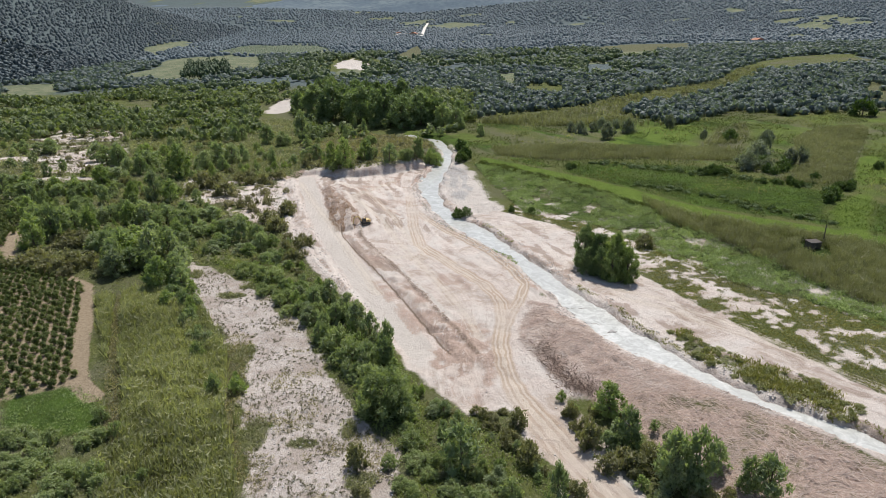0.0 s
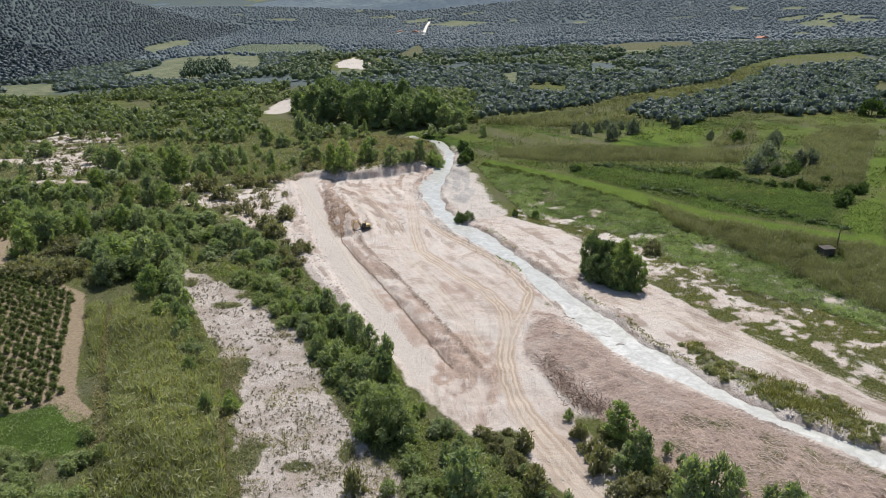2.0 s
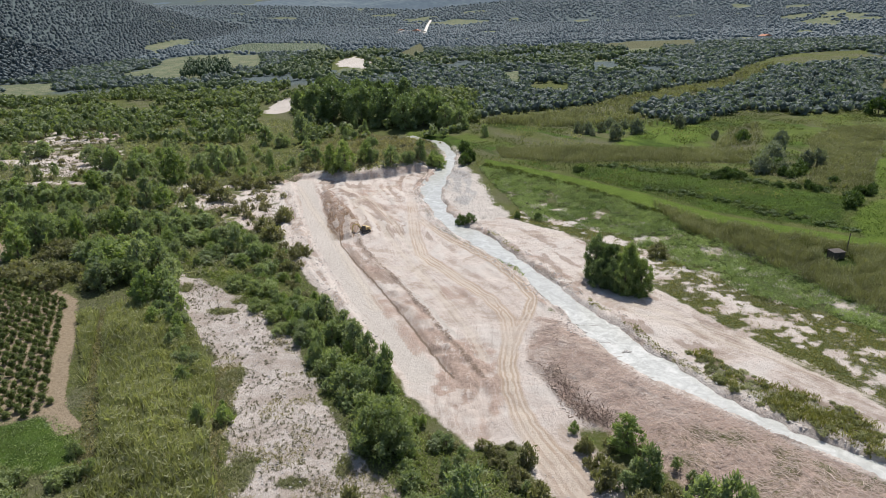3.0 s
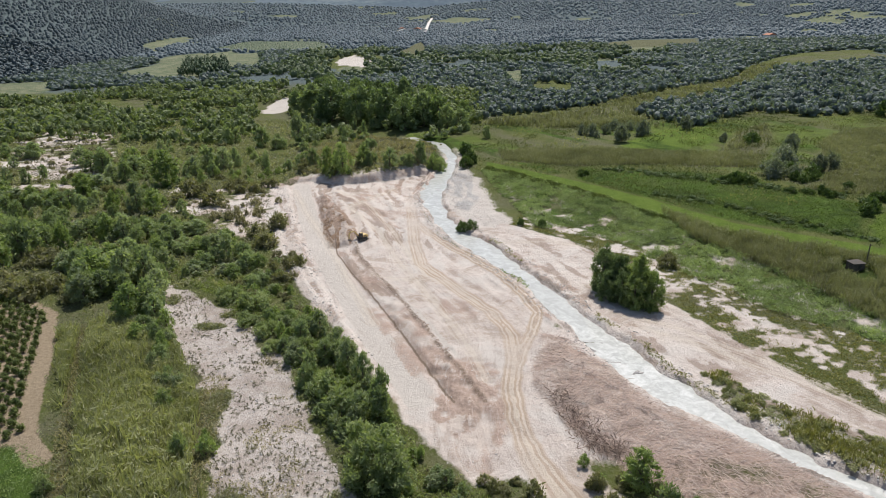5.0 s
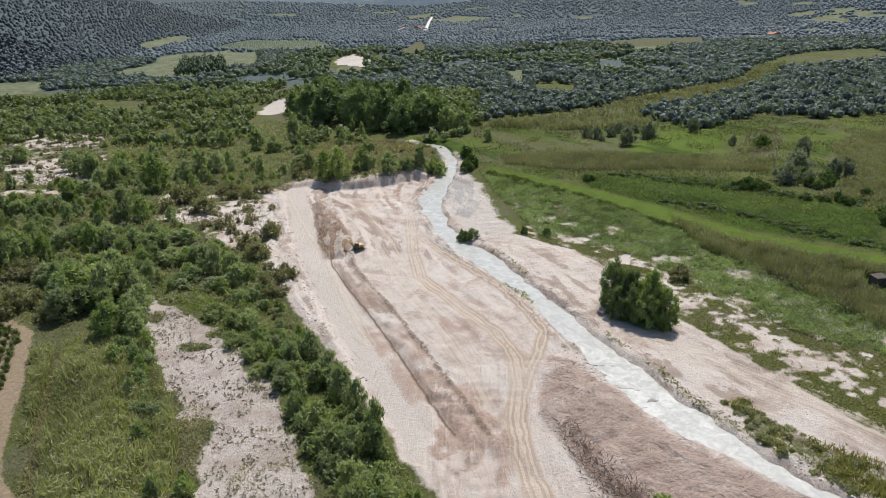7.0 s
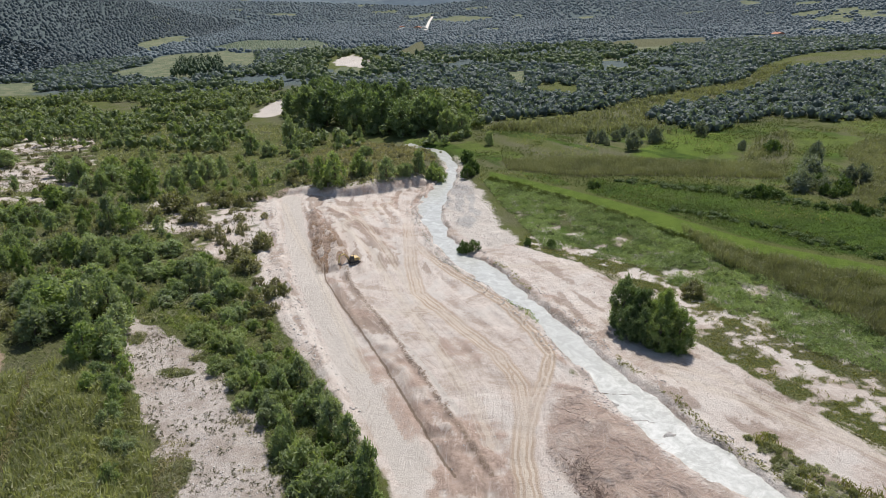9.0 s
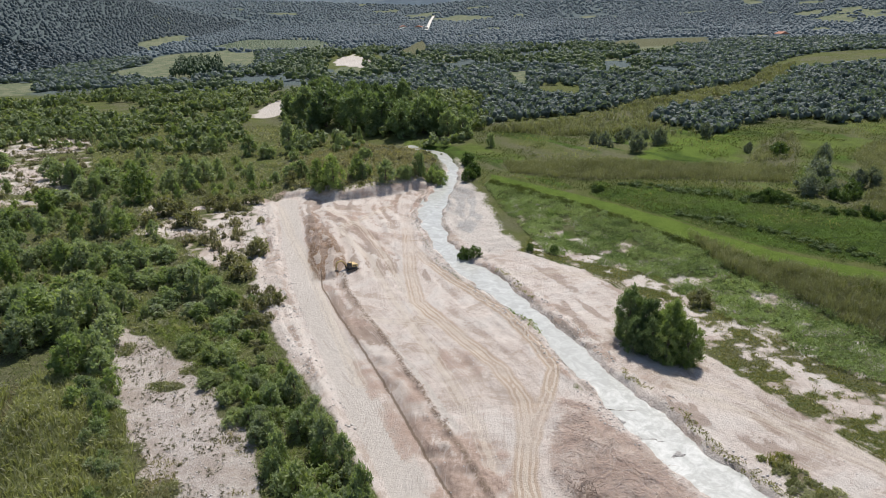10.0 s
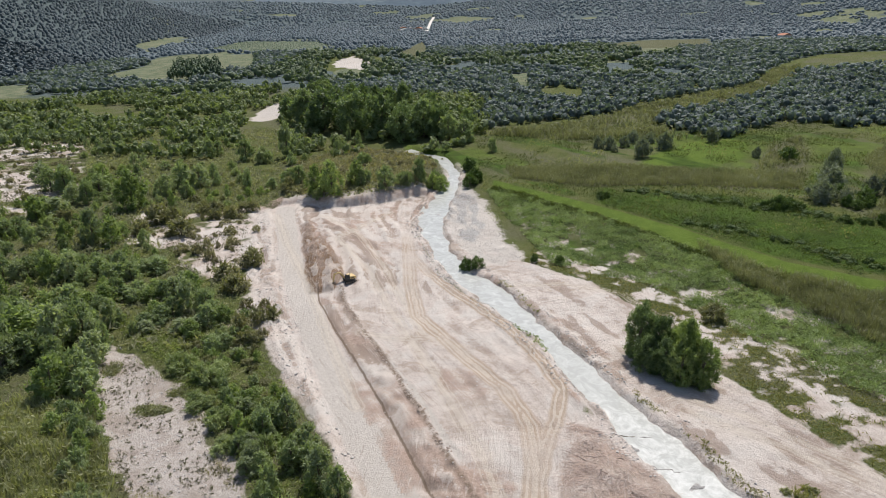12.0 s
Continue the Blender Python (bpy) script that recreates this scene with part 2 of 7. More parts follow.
BROADLEAF = leaf_material("broadleaf_leaves", (0.085, 0.128, 0.062), (0.275, 0.340, 0.180), 0.42)
WILLOW = leaf_material("willow_leaves", (0.160, 0.205, 0.095), (0.415, 0.460, 0.260), 0.5)
SCRUB = leaf_material("scrub_leaves", (0.130, 0.134, 0.072), (0.335, 0.318, 0.185), 0.42)
CITRUS = leaf_material("citrus_leaves", (0.060, 0.088, 0.025), (0.200, 0.235, 0.080), 0.4)
# olive and distant leaves: blue haze mixed into their base colours
HAZED_OLIVE = leaf_material("hazed_olive_leaves", (0.095, 0.126, 0.123), (0.176, 0.215, 0.208), 0.35, far=True)
HAZED_FAR = leaf_material("hazed_distant_leaves", (0.070, 0.098, 0.110), (0.120, 0.156, 0.170), 0.0, far=True)
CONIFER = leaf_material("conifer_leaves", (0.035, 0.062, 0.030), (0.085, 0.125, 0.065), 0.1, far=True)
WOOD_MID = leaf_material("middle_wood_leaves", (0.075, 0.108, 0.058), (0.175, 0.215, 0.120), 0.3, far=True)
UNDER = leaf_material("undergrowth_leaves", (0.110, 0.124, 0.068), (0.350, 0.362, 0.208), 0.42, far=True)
# hill wood: haze of distance mixed into its leaf colour too
HAZED_HILL_WOOD = leaf_material("hazed_hill_leaves", (0.042, 0.062, 0.069), (0.084, 0.112, 0.119), 0.0, far=True)
WOOD_FAR = leaf_material("far_wood_leaves", (0.105, 0.142, 0.062), (0.265, 0.305, 0.160), 0.4, far=True)
REED = leaf_material("reed_blades", (0.128, 0.137, 0.078), (0.450, 0.450, 0.285), 0.48, far=True)
BELT_REED = leaf_material("belt_reed_blades", (0.12, 0.124, 0.076), (0.32, 0.318, 0.22), 0.42, far=True)
MEADOW_GRASS = leaf_material("meadow_grass_blades", (0.05, 0.075, 0.014), (0.15, 0.17, 0.045), 0.3, far=True)
WEED = leaf_material("weed_leaves", (0.078, 0.128, 0.044), (0.410, 0.485, 0.245), 0.44, far=True)
HERB = leaf_material("dry_herb_leaves", (0.125, 0.130, 0.040), (0.310, 0.290, 0.120), 0.42, far=True)
LOW_SCRUB = leaf_material("low_scrub_leaves", (0.168, 0.175, 0.108), (0.390, 0.380, 0.262), 0.48, far=True)
TAN_SCRUB = leaf_material("tan_scrub_leaves", (0.16, 0.145, 0.085), (0.40, 0.355, 0.215), 0.45, far=True)
FRESH_HERB = leaf_material("fresh_herb_leaves", (0.095, 0.135, 0.034), (0.340, 0.390, 0.140), 0.45, far=True)
LUSH_LEAF = leaf_material("lush_meadow_leaves", (0.052, 0.088, 0.018), (0.185, 0.245, 0.065), 0.35, far=True)
MEADOW_CLUMP = leaf_material("meadow_clump_leaves", (0.04, 0.075, 0.018), (0.13, 0.185, 0.06), 0.32)
SAND_SHRUB = leaf_material("sand_bush_leaves", (0.165, 0.154, 0.097), (0.385, 0.352, 0.237), 0.40)
CLOD = plain("dug_clods", (0.27, 0.215, 0.175), (0.48, 0.40, 0.345), 1.2, 0.95, 0.0, 0.05)
OLIVE_NEAR = leaf_material("olive_tree_leaves", (0.120, 0.140, 0.110), (0.300, 0.330, 0.270), 0.4)
BAR_LEAF = leaf_material("gravel_bar_leaves", (0.140, 0.155, 0.075), (0.420, 0.420, 0.240), 0.45)
TUFT = leaf_material("channel_tuft_leaves", (0.07, 0.066, 0.038), (0.21, 0.195, 0.12), 0.2, far=True)
TWIG = plain("dead_brush", (0.335, 0.256, 0.218), (0.59, 0.49, 0.43), 1.5, 0.9)
STALK = plain("dry_reed_stalks", (0.42, 0.335, 0.285), (0.62, 0.53, 0.46), 1.5, 0.9)
STONE = plain("river_stone", (0.36, 0.33, 0.31), (0.6, 0.57, 0.54), 2.5, 0.9, 0.0, 0.03)


# ---- lie of the land ----
def sstep(a, b, v):
    k = np.clip((v - a) / (b - a), 0.0, 1.0)
    return k * k * (3 - 2 * k)


def side(x, y):
    """Metres to the right of the line along which the right-hand terraces begin."""
    return 0.828 * x + 0.562 * y - 181.0


def land(x, y):
    """Height of the valley, its terraces and hills, without the digging and the river's bed."""
    x, y = np.asarray(x, float), np.asarray(y, float)
    z = 0.013 * np.clip(y - 230, 0, 2300)
    s = side(x, y)
    z = z + np.interp(s, [4, 30, 80, 170, 700, 2000], [0, 3.6, 8.0, 11.5, 27, 70]) * sstep(20, 160, y + 0.6 * x + 60)
    # the wooded ridge to the left
    d = np.clip(-470 - x - 0.04 * (y - 700), 0, None)
    z = z + 150 * sstep(0, 520, d) * sstep(2100, 1500, y) * sstep(250, 600, y)
    # hills that close the valley
    z = z + 260 * sstep(2300, 3700, y + 0.15 * x) + 60 * sstep(1300, 2600, y + 0.9 * np.abs(x + 100) - 500)
    return z


# ---- where things stand: x, y, height, width ----
ROADSIDE_POPLARS = [(33.3, 106.4, 7.5, 6.1), (34.4, 96.4, 9.1, 5.2), (31.8, 95.8, 4.5, 5.6), (38.9, 85.4, 12.3, 5.6), (42.8, 84.8, 13.0, 6.1), (47.6, 88.3, 5.4, 3.7), (40.3, 83.7, 7.6, 7.4), (50.6, 82.8, 7.4, 3.7), (53.0, 81.3, 8.7, 5.5), (18.9, 80.8, 8.8, 3.6)]
ROADSIDE_SCRUB = [(25.7, 105.3, 3.6, 2.8), (27.2, 96.2, 5.5, 4.6), (29.3, 89.4, 3.9, 4.9), (33.6, 88.9, 4.1, 5.8), (37.1, 90.9, 4.5, 4.9), (69.6, 213.0, 1.8, 2.4), (32.2, 91.3, 3.6, 4.0), (27.6, 100.9, 3.6, 3.2), (22.6, 83.0, 3.1, 4.6), (42.7, 81.4, 3.3, 5.5), (47.2, 81.4, 2.2, 3.7), (14.7, 102.1, 4.3, 4.3), (15.5, 90.7, 4.7, 4.4), (12.7, 97.7, 2.5, 4.2), (9.8, 102.0, 1.9, 4.3), (12.4, 106.9, 1.1, 2.3), (16.0, 94.8, 2.8, 3.1), (-15.1, 91.0, 5.5, 4.0), (-13.2, 83.2, 2.2, 3.7), (7.8, 105.8, 2.3, 4.4)]
CHANNEL_POPLARS = [(-34.9, 158.9, 6.2, 6.9), (-31.1, 160.1, 7.3, 4.7), (-25.6, 149.0, 7.2, 8.0), (-21.6, 143.2, 8.4, 5.0), (-17.9, 140.0, 7.2, 4.2), (-29.8, 139.1, 6.8, 6.2), (-34.1, 147.2, 4.9, 5.8), (-15.0, 125.0, 8.2, 7.6), (-12.6, 127.4, 10.9, 3.9), (3.5, 90.0, 10.1, 6.8), (1.5, 99.3, 3.9, 4.2), (-0.7, 106.9, 3.2, 5.0), (-17.8, 121.4, 5.3, 5.6), (-37.5, 153.0, 3.9, 5.2), (9.6, 85.6, 3.3, 4.3), (-41.1, 166.0, 3.6, 5.6)]
CHANNEL_WILLOWS = [(-10.4, 107.2, 10.1, 11.6), (-15.4, 116.3, 6.1, 6.0), (-24.5, 132.2, 7.1, 6.6), (-20.3, 126.2, 6.1, 7.6), (-52.1, 177.3, 4.3, 8.5), (-50.9, 166.2, 2.9, 6.4), (-44.6, 160.4, 3.5, 6.2), (-5.5, 96.1, 3.6, 4.6), (-6.6, 100.5, 2.4, 2.7), (-4.1, 90.9, 2.4, 5.4), (-2.0, 87.3, 1.9, 3.4), (6.9, 88.2, 3.0, 3.9), (-4.7, 82.8, 2.7, 4.2), (-6.7, 85.3, 1.7, 3.8), (1.9, 83.6, 2.1, 4.6), (6.6, 82.3, 2.1, 4.6), (11.7, 82.7, 4.1, 3.7), (-0.0, 91.0, 2.6, 3.5), (-60.1, 181.2, 4.0, 6.9), (-41.3, 152.9, 2.5, 5.2), (-9.1, 90.7, 2.7, 3.0)]
GROVE_A = [(-138.9, 208.1, 15.2, 14.5), (-137.1, 215.5, 12.4, 9.0), (-130.8, 219.2, 10.3, 10.2), (-132.4, 232.5, 8.8, 9.7), (-126.5, 236.2, 8.9, 9.8), (-116.6, 233.5, 9.7, 11.8), (-109.0, 236.5, 7.8, 9.8), (-165.8, 239.1, 9.1, 9.9), (-99.1, 233.5, 8.7, 10.8), (-92.8, 240.7, 5.5, 11.0), (-101.7, 193.4, 11.7, 17.1), (-91.8, 192.2, 12.4, 12.6), (-100.0, 182.2, 10.9, 12.1), (-78.5, 172.3, 11.1, 7.4), (-81.9, 168.3, 10.8, 8.1), (-74.0, 158.7, 6.1, 7.7), (-65.2, 147.8, 6.8, 5.8), (-57.8, 137.0, 3.4, 5.5), (-114.1, 201.9, 8.3, 11.3), (-103.3, 207.9, 8.5, 11.6), (-142.3, 232.7, 9.8, 10.7), (-157.4, 232.4, 9.8, 10.7)]
GROVE_B = [(-89.7, 219.6, 5.1, 9.2), (-82.5, 219.7, 6.2, 9.2), (-76.4, 223.4, 7.2, 10.3), (-67.6, 210.9, 9.9, 9.8), (-61.0, 204.7, 6.8, 8.6), (-75.4, 207.4, 5.8, 8.7), (-65.2, 199.1, 4.6, 8.4), (-76.4, 201.4, 3.8, 7.6), (-95.4, 213.1, 6.0, 8.9), (-181.5, 272.6, 9.9, 14.8), (-168.6, 272.1, 8.3, 12.3), (-158.7, 272.3, 7.6, 12.3), (-158.4, 294.8, 9.3, 15.9), (-119.8, 262.8, 13.8, 13.1), (-128.7, 305.0, 16.4, 12.3), (-153.5, 311.0, 10.9, 11.2), (-154.8, 330.3, 9.2, 14.7), (-172.5, 330.0, 12.8, 14.7), (-186.4, 339.9, 11.0, 9.1), (-226.0, 360.8, 9.9, 14.4), (-123.5, 326.2, 10.2, 11.6), (-116.1, 335.1, 13.5, 14.9), (-196.5, 280.7, 9.3, 11.4), (-55.5, 191.0, 4.6, 7.2)]
GROVE_BUSHES = [(-62.1, 243.8, 6.0, 7.8), (-62.0, 224.8, 5.9, 7.9), (-67.8, 235.0, 5.5, 7.6), (-46.1, 206.3, 4.5, 4.3), (-49.5, 203.9, 4.6, 5.8), (-53.2, 200.7, 5.3, 4.7), (-96.3, 272.9, 7.0, 10.4), (-111.2, 286.8, 8.2, 10.4), (-111.9, 274.4, 6.1, 7.5), (-104.4, 286.1, 7.2, 7.8), (-96.9, 300.8, 5.0, 10.8), (-132.8, 211.6, 4.4, 9.9), (-129.9, 186.4, 5.6, 12.3), (-118.7, 182.4, 6.2, 13.8), (-113.0, 185.3, 6.2, 10.5), (-126.1, 206.3, 5.2, 11.6), (-104.4, 180.5, 5.3, 6.9), (-135.9, 184.8, 3.6, 7.0), (-87.8, 292.4, 5.6, 10.5), (-80.9, 302.3, 4.7, 8.2), (-70.4, 325.7, 5.1, 8.7), (-173.8, 312.0, 5.0, 8.4), (-148.2, 290.4, 4.6, 7.9), (-48.6, 193.0, 4.0, 5.5)]
PIT_HEAD_POPLARS = [(-67.4, 333.7, 10.6, 7.5), (-59.3, 321.6, 16.0, 8.1), (-48.2, 320.5, 16.6, 10.3), (-53.6, 322.6, 11.5, 8.6), (-42.6, 327.6, 11.8, 8.2), (-35.5, 330.4, 10.3, 8.2), (-27.9, 327.8, 10.3, 8.2), (-21.7, 323.7, 10.5, 7.2), (-11.7, 329.1, 12.0, 6.5), (-5.0, 332.0, 9.5, 11.2), (-8.6, 322.9, 8.6, 8.7), (-17.3, 322.2, 8.1, 7.2), (-88.5, 399.0, 19.6, 9.8), (20.8, 391.0, 10.8, 5.2), (-144.5, 477.4, 14.2, 8.3), (-97.6, 384.8, 11.2, 10.2), (-110.1, 393.3, 13.2, 10.4), (-126.7, 402.1, 13.5, 10.6), (-75.9, 345.7, 6.5, 7.7), (-44.2, 368.0, 8.3, 8.1)]
UPSTREAM_TREES = [(-80.5, 469.7, 27.0, 25.1), (-97.3, 493.7, 23.6, 21.3), (-58.5, 459.4, 25.6, 23.8), (-40.9, 442.8, 24.9, 21.1), (-22.8, 431.3, 22.3, 28.9), (3.7, 416.4, 15.1, 18.8), (-5.7, 431.6, 18.6, 15.7), (-73.6, 510.8, 22.7, 26.2), (-56.1, 514.5, 21.0, 22.0), (-38.5, 519.6, 19.0, 21.3), (-101.3, 569.6, 18.3, 24.3), (-116.3, 522.7, 15.7, 18.0), (-14.4, 467.3, 19.1, 20.1), (9.6, 438.8, 12.4, 15.2)]
MEADOW_OLIVES = [(76.6, 385.8, 7.1, 6.1), (81.7, 382.1, 8.0, 7.4), (90.2, 385.5, 6.1, 6.1), (93.6, 364.0, 9.9, 10.2), (108.8, 378.9, 10.1, 9.3), (97.4, 395.2, 7.6, 6.9), (137.7, 391.1, 8.8, 7.5), (145.9, 358.0, 5.4, 4.7), (140.4, 290.2, 9.8, 10.9), (166.1, 329.6, 11.3, 7.3), (152.3, 305.2, 10.8, 12.2), (168.9, 297.7, 9.3, 8.5), (163.5, 297.7, 8.6, 6.7), (148.6, 288.3, 6.7, 7.7), (105.8, 393.9, 6.5, 6.9), (83.1, 375.8, 3.7, 4.0), (177.7, 348.2, 6.4, 6.1)]
MEADOW_BUSHES = [(5.5, 244.3, 5.0, 4.5), (8.9, 243.8, 3.8, 4.9), (10.7, 338.2, 6.6, 10.8), (9.7, 359.7, 6.2, 7.0), (124.5, 286.4, 4.0, 9.0), (126.1, 281.9, 3.4, 7.6), (158.2, 353.0, 6.6, 12.4), (269.0, 415.9, 11.6, 14.4), (154.7, 245.7, 4.0, 5.8), (163.1, 252.6, 3.7, 5.5), (62.5, 307.4, 2.5, 5.5), (147.5, 262.7, 3.8, 6.2), (159.9, 268.2, 3.7, 5.3), (198.2, 285.1, 3.4, 5.6), (35.8, 247.2, 3.1, 3.2), (27.9, 248.5, 3.0, 2.8)]
WILLOW_THICKET = [(-79.5, 97.3, 2.9, 6.2), (-74.3, 96.6, 3.1, 6.2), (-65.8, 97.4, 2.7, 5.7), (-62.8, 99.0, 3.5, 5.3), (-64.9, 88.1, 2.9, 5.8), (-71.8, 89.7, 3.1, 6.8), (-72.0, 83.7, 3.4, 5.6), (-58.3, 85.6, 4.2, 6.6), (-63.9, 82.8, 2.9, 6.4), (-51.7, 85.1, 3.1, 4.7), (-76.8, 90.6, 2.2, 4.9), (-67.2, 104.7, 3.0, 3.3), (-48.0, 114.0, 5.2, 3.6), (-56.7, 128.3, 5.0, 3.9), (-45.6, 102.0, 2.3, 3.0)]

FIELD_1 = [(-474, 702), (-421, 726), (-379, 640), (-406, 596)]
FIELD_2 = [(-396, 777), (-405, 983), (-278, 1008), (-224, 820), (-286, 731)]
FIELD_3 = [(-384, 1095), (-364, 1253), (-230, 1211), (-167, 1063), (-278, 1008)]
FIELD_4 = [(-545, 1209), (-546, 1428), (-491, 1326), (-483, 1108)]
FIELD_5 = [(-74, 909), (-46, 1181), (-27, 942), (-42, 876)]
FIELD_6 = [(-57, 1888), (22, 1987), (128, 1849), (20, 1745)]
FIELD_7 = [(231, 1042), (307, 1095), (396, 1090), (344, 930), (218, 945)]
FIELD_8 = [(50, 697), (77, 703), (68, 609), (59, 579)]
OLIVE_BAND = [(122, 430), (136, 468), (180, 489), (247, 559), (320, 666), (414, 702), (480, 725), (387, 555), (302, 436), (270, 433), (224, 417), (198, 442), (143, 393)]
OPEN_RIGHT = [(5, 394), (25, 450), (86, 458), (117, 492), (157, 528), (239, 588), (300, 686), (360, 766), (428, 826), (509, 846), (483, 737), (390, 519), (123, 140), (44, 139), (11, 336)]
WOODS_LEFT = [(-406, 596), (-364, 664), (-203, 684), (-201, 827), (-209, 1098), (-86, 1194), (-78, 868), (-38, 673), (-126, 649), (-100, 476), (-113, 418), (-187, 438), (-282, 405)]
CONIFERS = [(-307, 767), (-350, 903), (-280, 866), (-241, 749)]
POND_1 = [(-145, 522), (-148, 556), (-141, 571), (-132, 571), (-123, 535), (-126, 514), (-131, 508)]
POND_2 = [(-138, 844), (-135, 898), (-127, 931), (-95, 827), (-96, 773), (-118, 791)]
WEEDS = [(16, 328), (33, 246), (60, 231), (75, 199), (88, 175), (102, 163), (114, 145), (119, 134), (147, 175), (122, 211), (100, 229), (79, 255), (56, 287), (20, 332)]
REEDS_R = [(82, 257), (100, 229), (122, 211), (143, 193), (150, 178), (125, 143), (120, 156), (109, 175), (99, 202), (85, 230)]
REEDS_RIDGE = [(27, 357), (67, 351), (123, 333), (149, 323), (142, 306), (62, 321), (29, 341)]
ISLAND = [(58, 143), (62, 144), (65, 135), (72, 128), (80, 121), (85, 113), (86, 107), (79, 103), (74, 109), (69, 116), (65, 121), (60, 128)]
TURF_GREEN = [(-92, 113), (-79, 117), (-72, 112), (-66, 103), (-71, 99), (-85, 101)]
TURF_STRIP = [(-94, 166), (-92, 166), (-74, 127), (-61, 101), (-60, 94), (-65, 101), (-77, 127)]
RED_STRIP = [(-52, 135), (-47, 138), (-43, 117), (-40, 101), (-33, 87), (-34, 85), (-43, 105)]
FAR_ROAD = [(-49, 1427), (-53, 1839), (-49, 2006)]


# ---- plan of the river bed, in metres ----
RIVER_L = [(-25, 404), (-16, 391), (-6, 382), (-2.5, 368), (0, 354), (-2.5, 339), (-9.3, 314), (-12.3, 291.5), (-6.6, 266), (-0.5, 241), (6.2, 228), (12.2, 216.5), (17.5, 206), (23.3, 194), (27.1, 183), (30, 171.7), (32, 166), (33.5, 158), (36, 152), (38.5, 146), (42.5, 137), (46.4, 131), (53.3, 124.5), (62, 114), (69, 107), (77, 99.5), (82, 93), (96, 76), (112, 56)]
RIVER_R = [(-21, 411), (-12, 398), (-1, 388), (2.5, 374), (5.5, 358), (5, 340), (0.5, 314), (-2.5, 288), (1.3, 261), (6.7, 246), (13, 236.5), (18.4, 224), (23.9, 209.6), (29.3, 197), (33, 186), (37, 176), (39.6, 168), (44.2, 160), (46.5, 153), (49, 145), (53, 138), (56.8, 131), (60.8, 123.5), (67.5, 114.5), (74.5, 107.5), (81.5, 101.5), (88, 93), (102, 78), (118, 60)]
PIT = [(-78, 303), (-74, 309), (-70, 315), (-63, 318), (-51, 313), (-42, 313), (-34, 316), (-23, 323), (-14, 330), (-9.5, 331), (-10, 308), (-15, 292), (-9, 265), (-3, 239), (10, 214), (22, 192), (29, 169), (26, 158), (20, 140), (22, 122), (27, 110), (33, 92), (36, 70), (20, 70), (20, 88), (15, 101), (13.5, 107), (5.5, 106), (-2.6, 115.4), (-8, 125), (-12.6, 135.6), (-21.4, 151.3), (-33, 173), (-41, 186), (-49, 202), (-52, 212), (-61, 232), (-68, 260), (-74, 284)]
ROAD = [(-17, 318), (-16.6, 300), (-14.5, 272), (-11.3, 232), (-7.8, 210), (3, 190.5), (12.5, 174), (16.5, 161), (16.3, 150), (14.2, 136), (14.5, 125), (16, 114.5), (19.8, 103.3), (24.1, 91.5), (28.1, 82.8), (34, 68), (42, 50)]
BRANCH = [(-12.5, 256), (-6, 240), (0.5, 228), (7.5, 217), (15.8, 203), (22.2, 185.7), (24.9, 174), (22.1, 163.4), (18.4, 153), (15, 141)]
TRENCH = [(-58, 303), (-53.7, 287.4), (-43.5, 250), (-36.6, 220), (-27.4, 198.5), (-20, 182.6), (-13.1, 167.5), (-5.1, 148), (2.1, 131.5)]
LANE = [(-68, 309), (-63, 290), (-52.5, 253), (-44, 228), (-33.5, 200), (-23.8, 176), (-16, 157), (-7, 138), (-3, 128)]
HEAP = [(-57, 288), (-52.5, 291), (-43.5, 268), (-35.5, 247), (-31.5, 236), (-32.5, 224.5), (-40, 224.5), (-46.6, 246.5)]
TAIL = [(-8, 149), (-1.5, 136), (-2.5, 125), (2, 117), (9, 114), (13.5, 119), (14, 130), (12.5, 146), (6, 150)]
SWIRL = [(-51, 296), (-46, 303.5), (-39, 287), (-31, 275), (-24, 267), (-16.5, 247), (-21, 246), (-28, 256), (-38, 271)]
HEAD_FOOT = [(-78, 303), (-70, 315), (-63, 318), (-51, 313), (-42, 313), (-34, 316), (-23, 323), (-14, 330), (0, 331)]
DRY = [(-84, 196), (-72, 184), (-59.7, 174.4), (-45.6, 158.3), (-34.4, 141.4), (-24.2, 122.2), (-15.8, 105), (-9.3, 94.4), (-7.4, 82.4), (-6, 60), (-27, 60), (-31.6, 82.2), (-36.1, 94.2), (-40.3, 104.8), (-44.5, 127.1), (-53.2, 138.2), (-67.4, 158.1), (-78.3, 178.7)]
DEBRIS = [(23.5, 162.8), (30, 160), (35, 150), (45, 130.5), (61, 114), (69.5, 105), (80, 92), (95, 74), (80, 60), (52, 60), (45, 82), (40, 97), (34, 106), (27, 116), (21.8, 127), (18.4, 139), (20.3, 150)]
R_BANK = [(6, 345), (10, 320), (17.7, 296), (19, 272), (24.5, 250), (44, 233), (52, 216), (55, 196), (61, 184), (68, 167), (76.6, 149), (83.6, 133.6), (93.7, 114), (112, 90), (125, 66), (112, 56), (90, 85), (76, 105), (60, 126), (49, 145), (44, 160), (37, 176), (29, 197), (18.4, 224), (6.7, 246), (-2, 275), (0, 314), (5, 340)]
SPARSE = [(24.5, 250), (30, 262), (60, 236), (76, 206), (88, 181), (100, 166), (115, 149), (135, 112), (125, 80), (93.7, 114), (83.6, 133.6), (76.6, 149), (61, 184), (52, 216), (44, 233)]
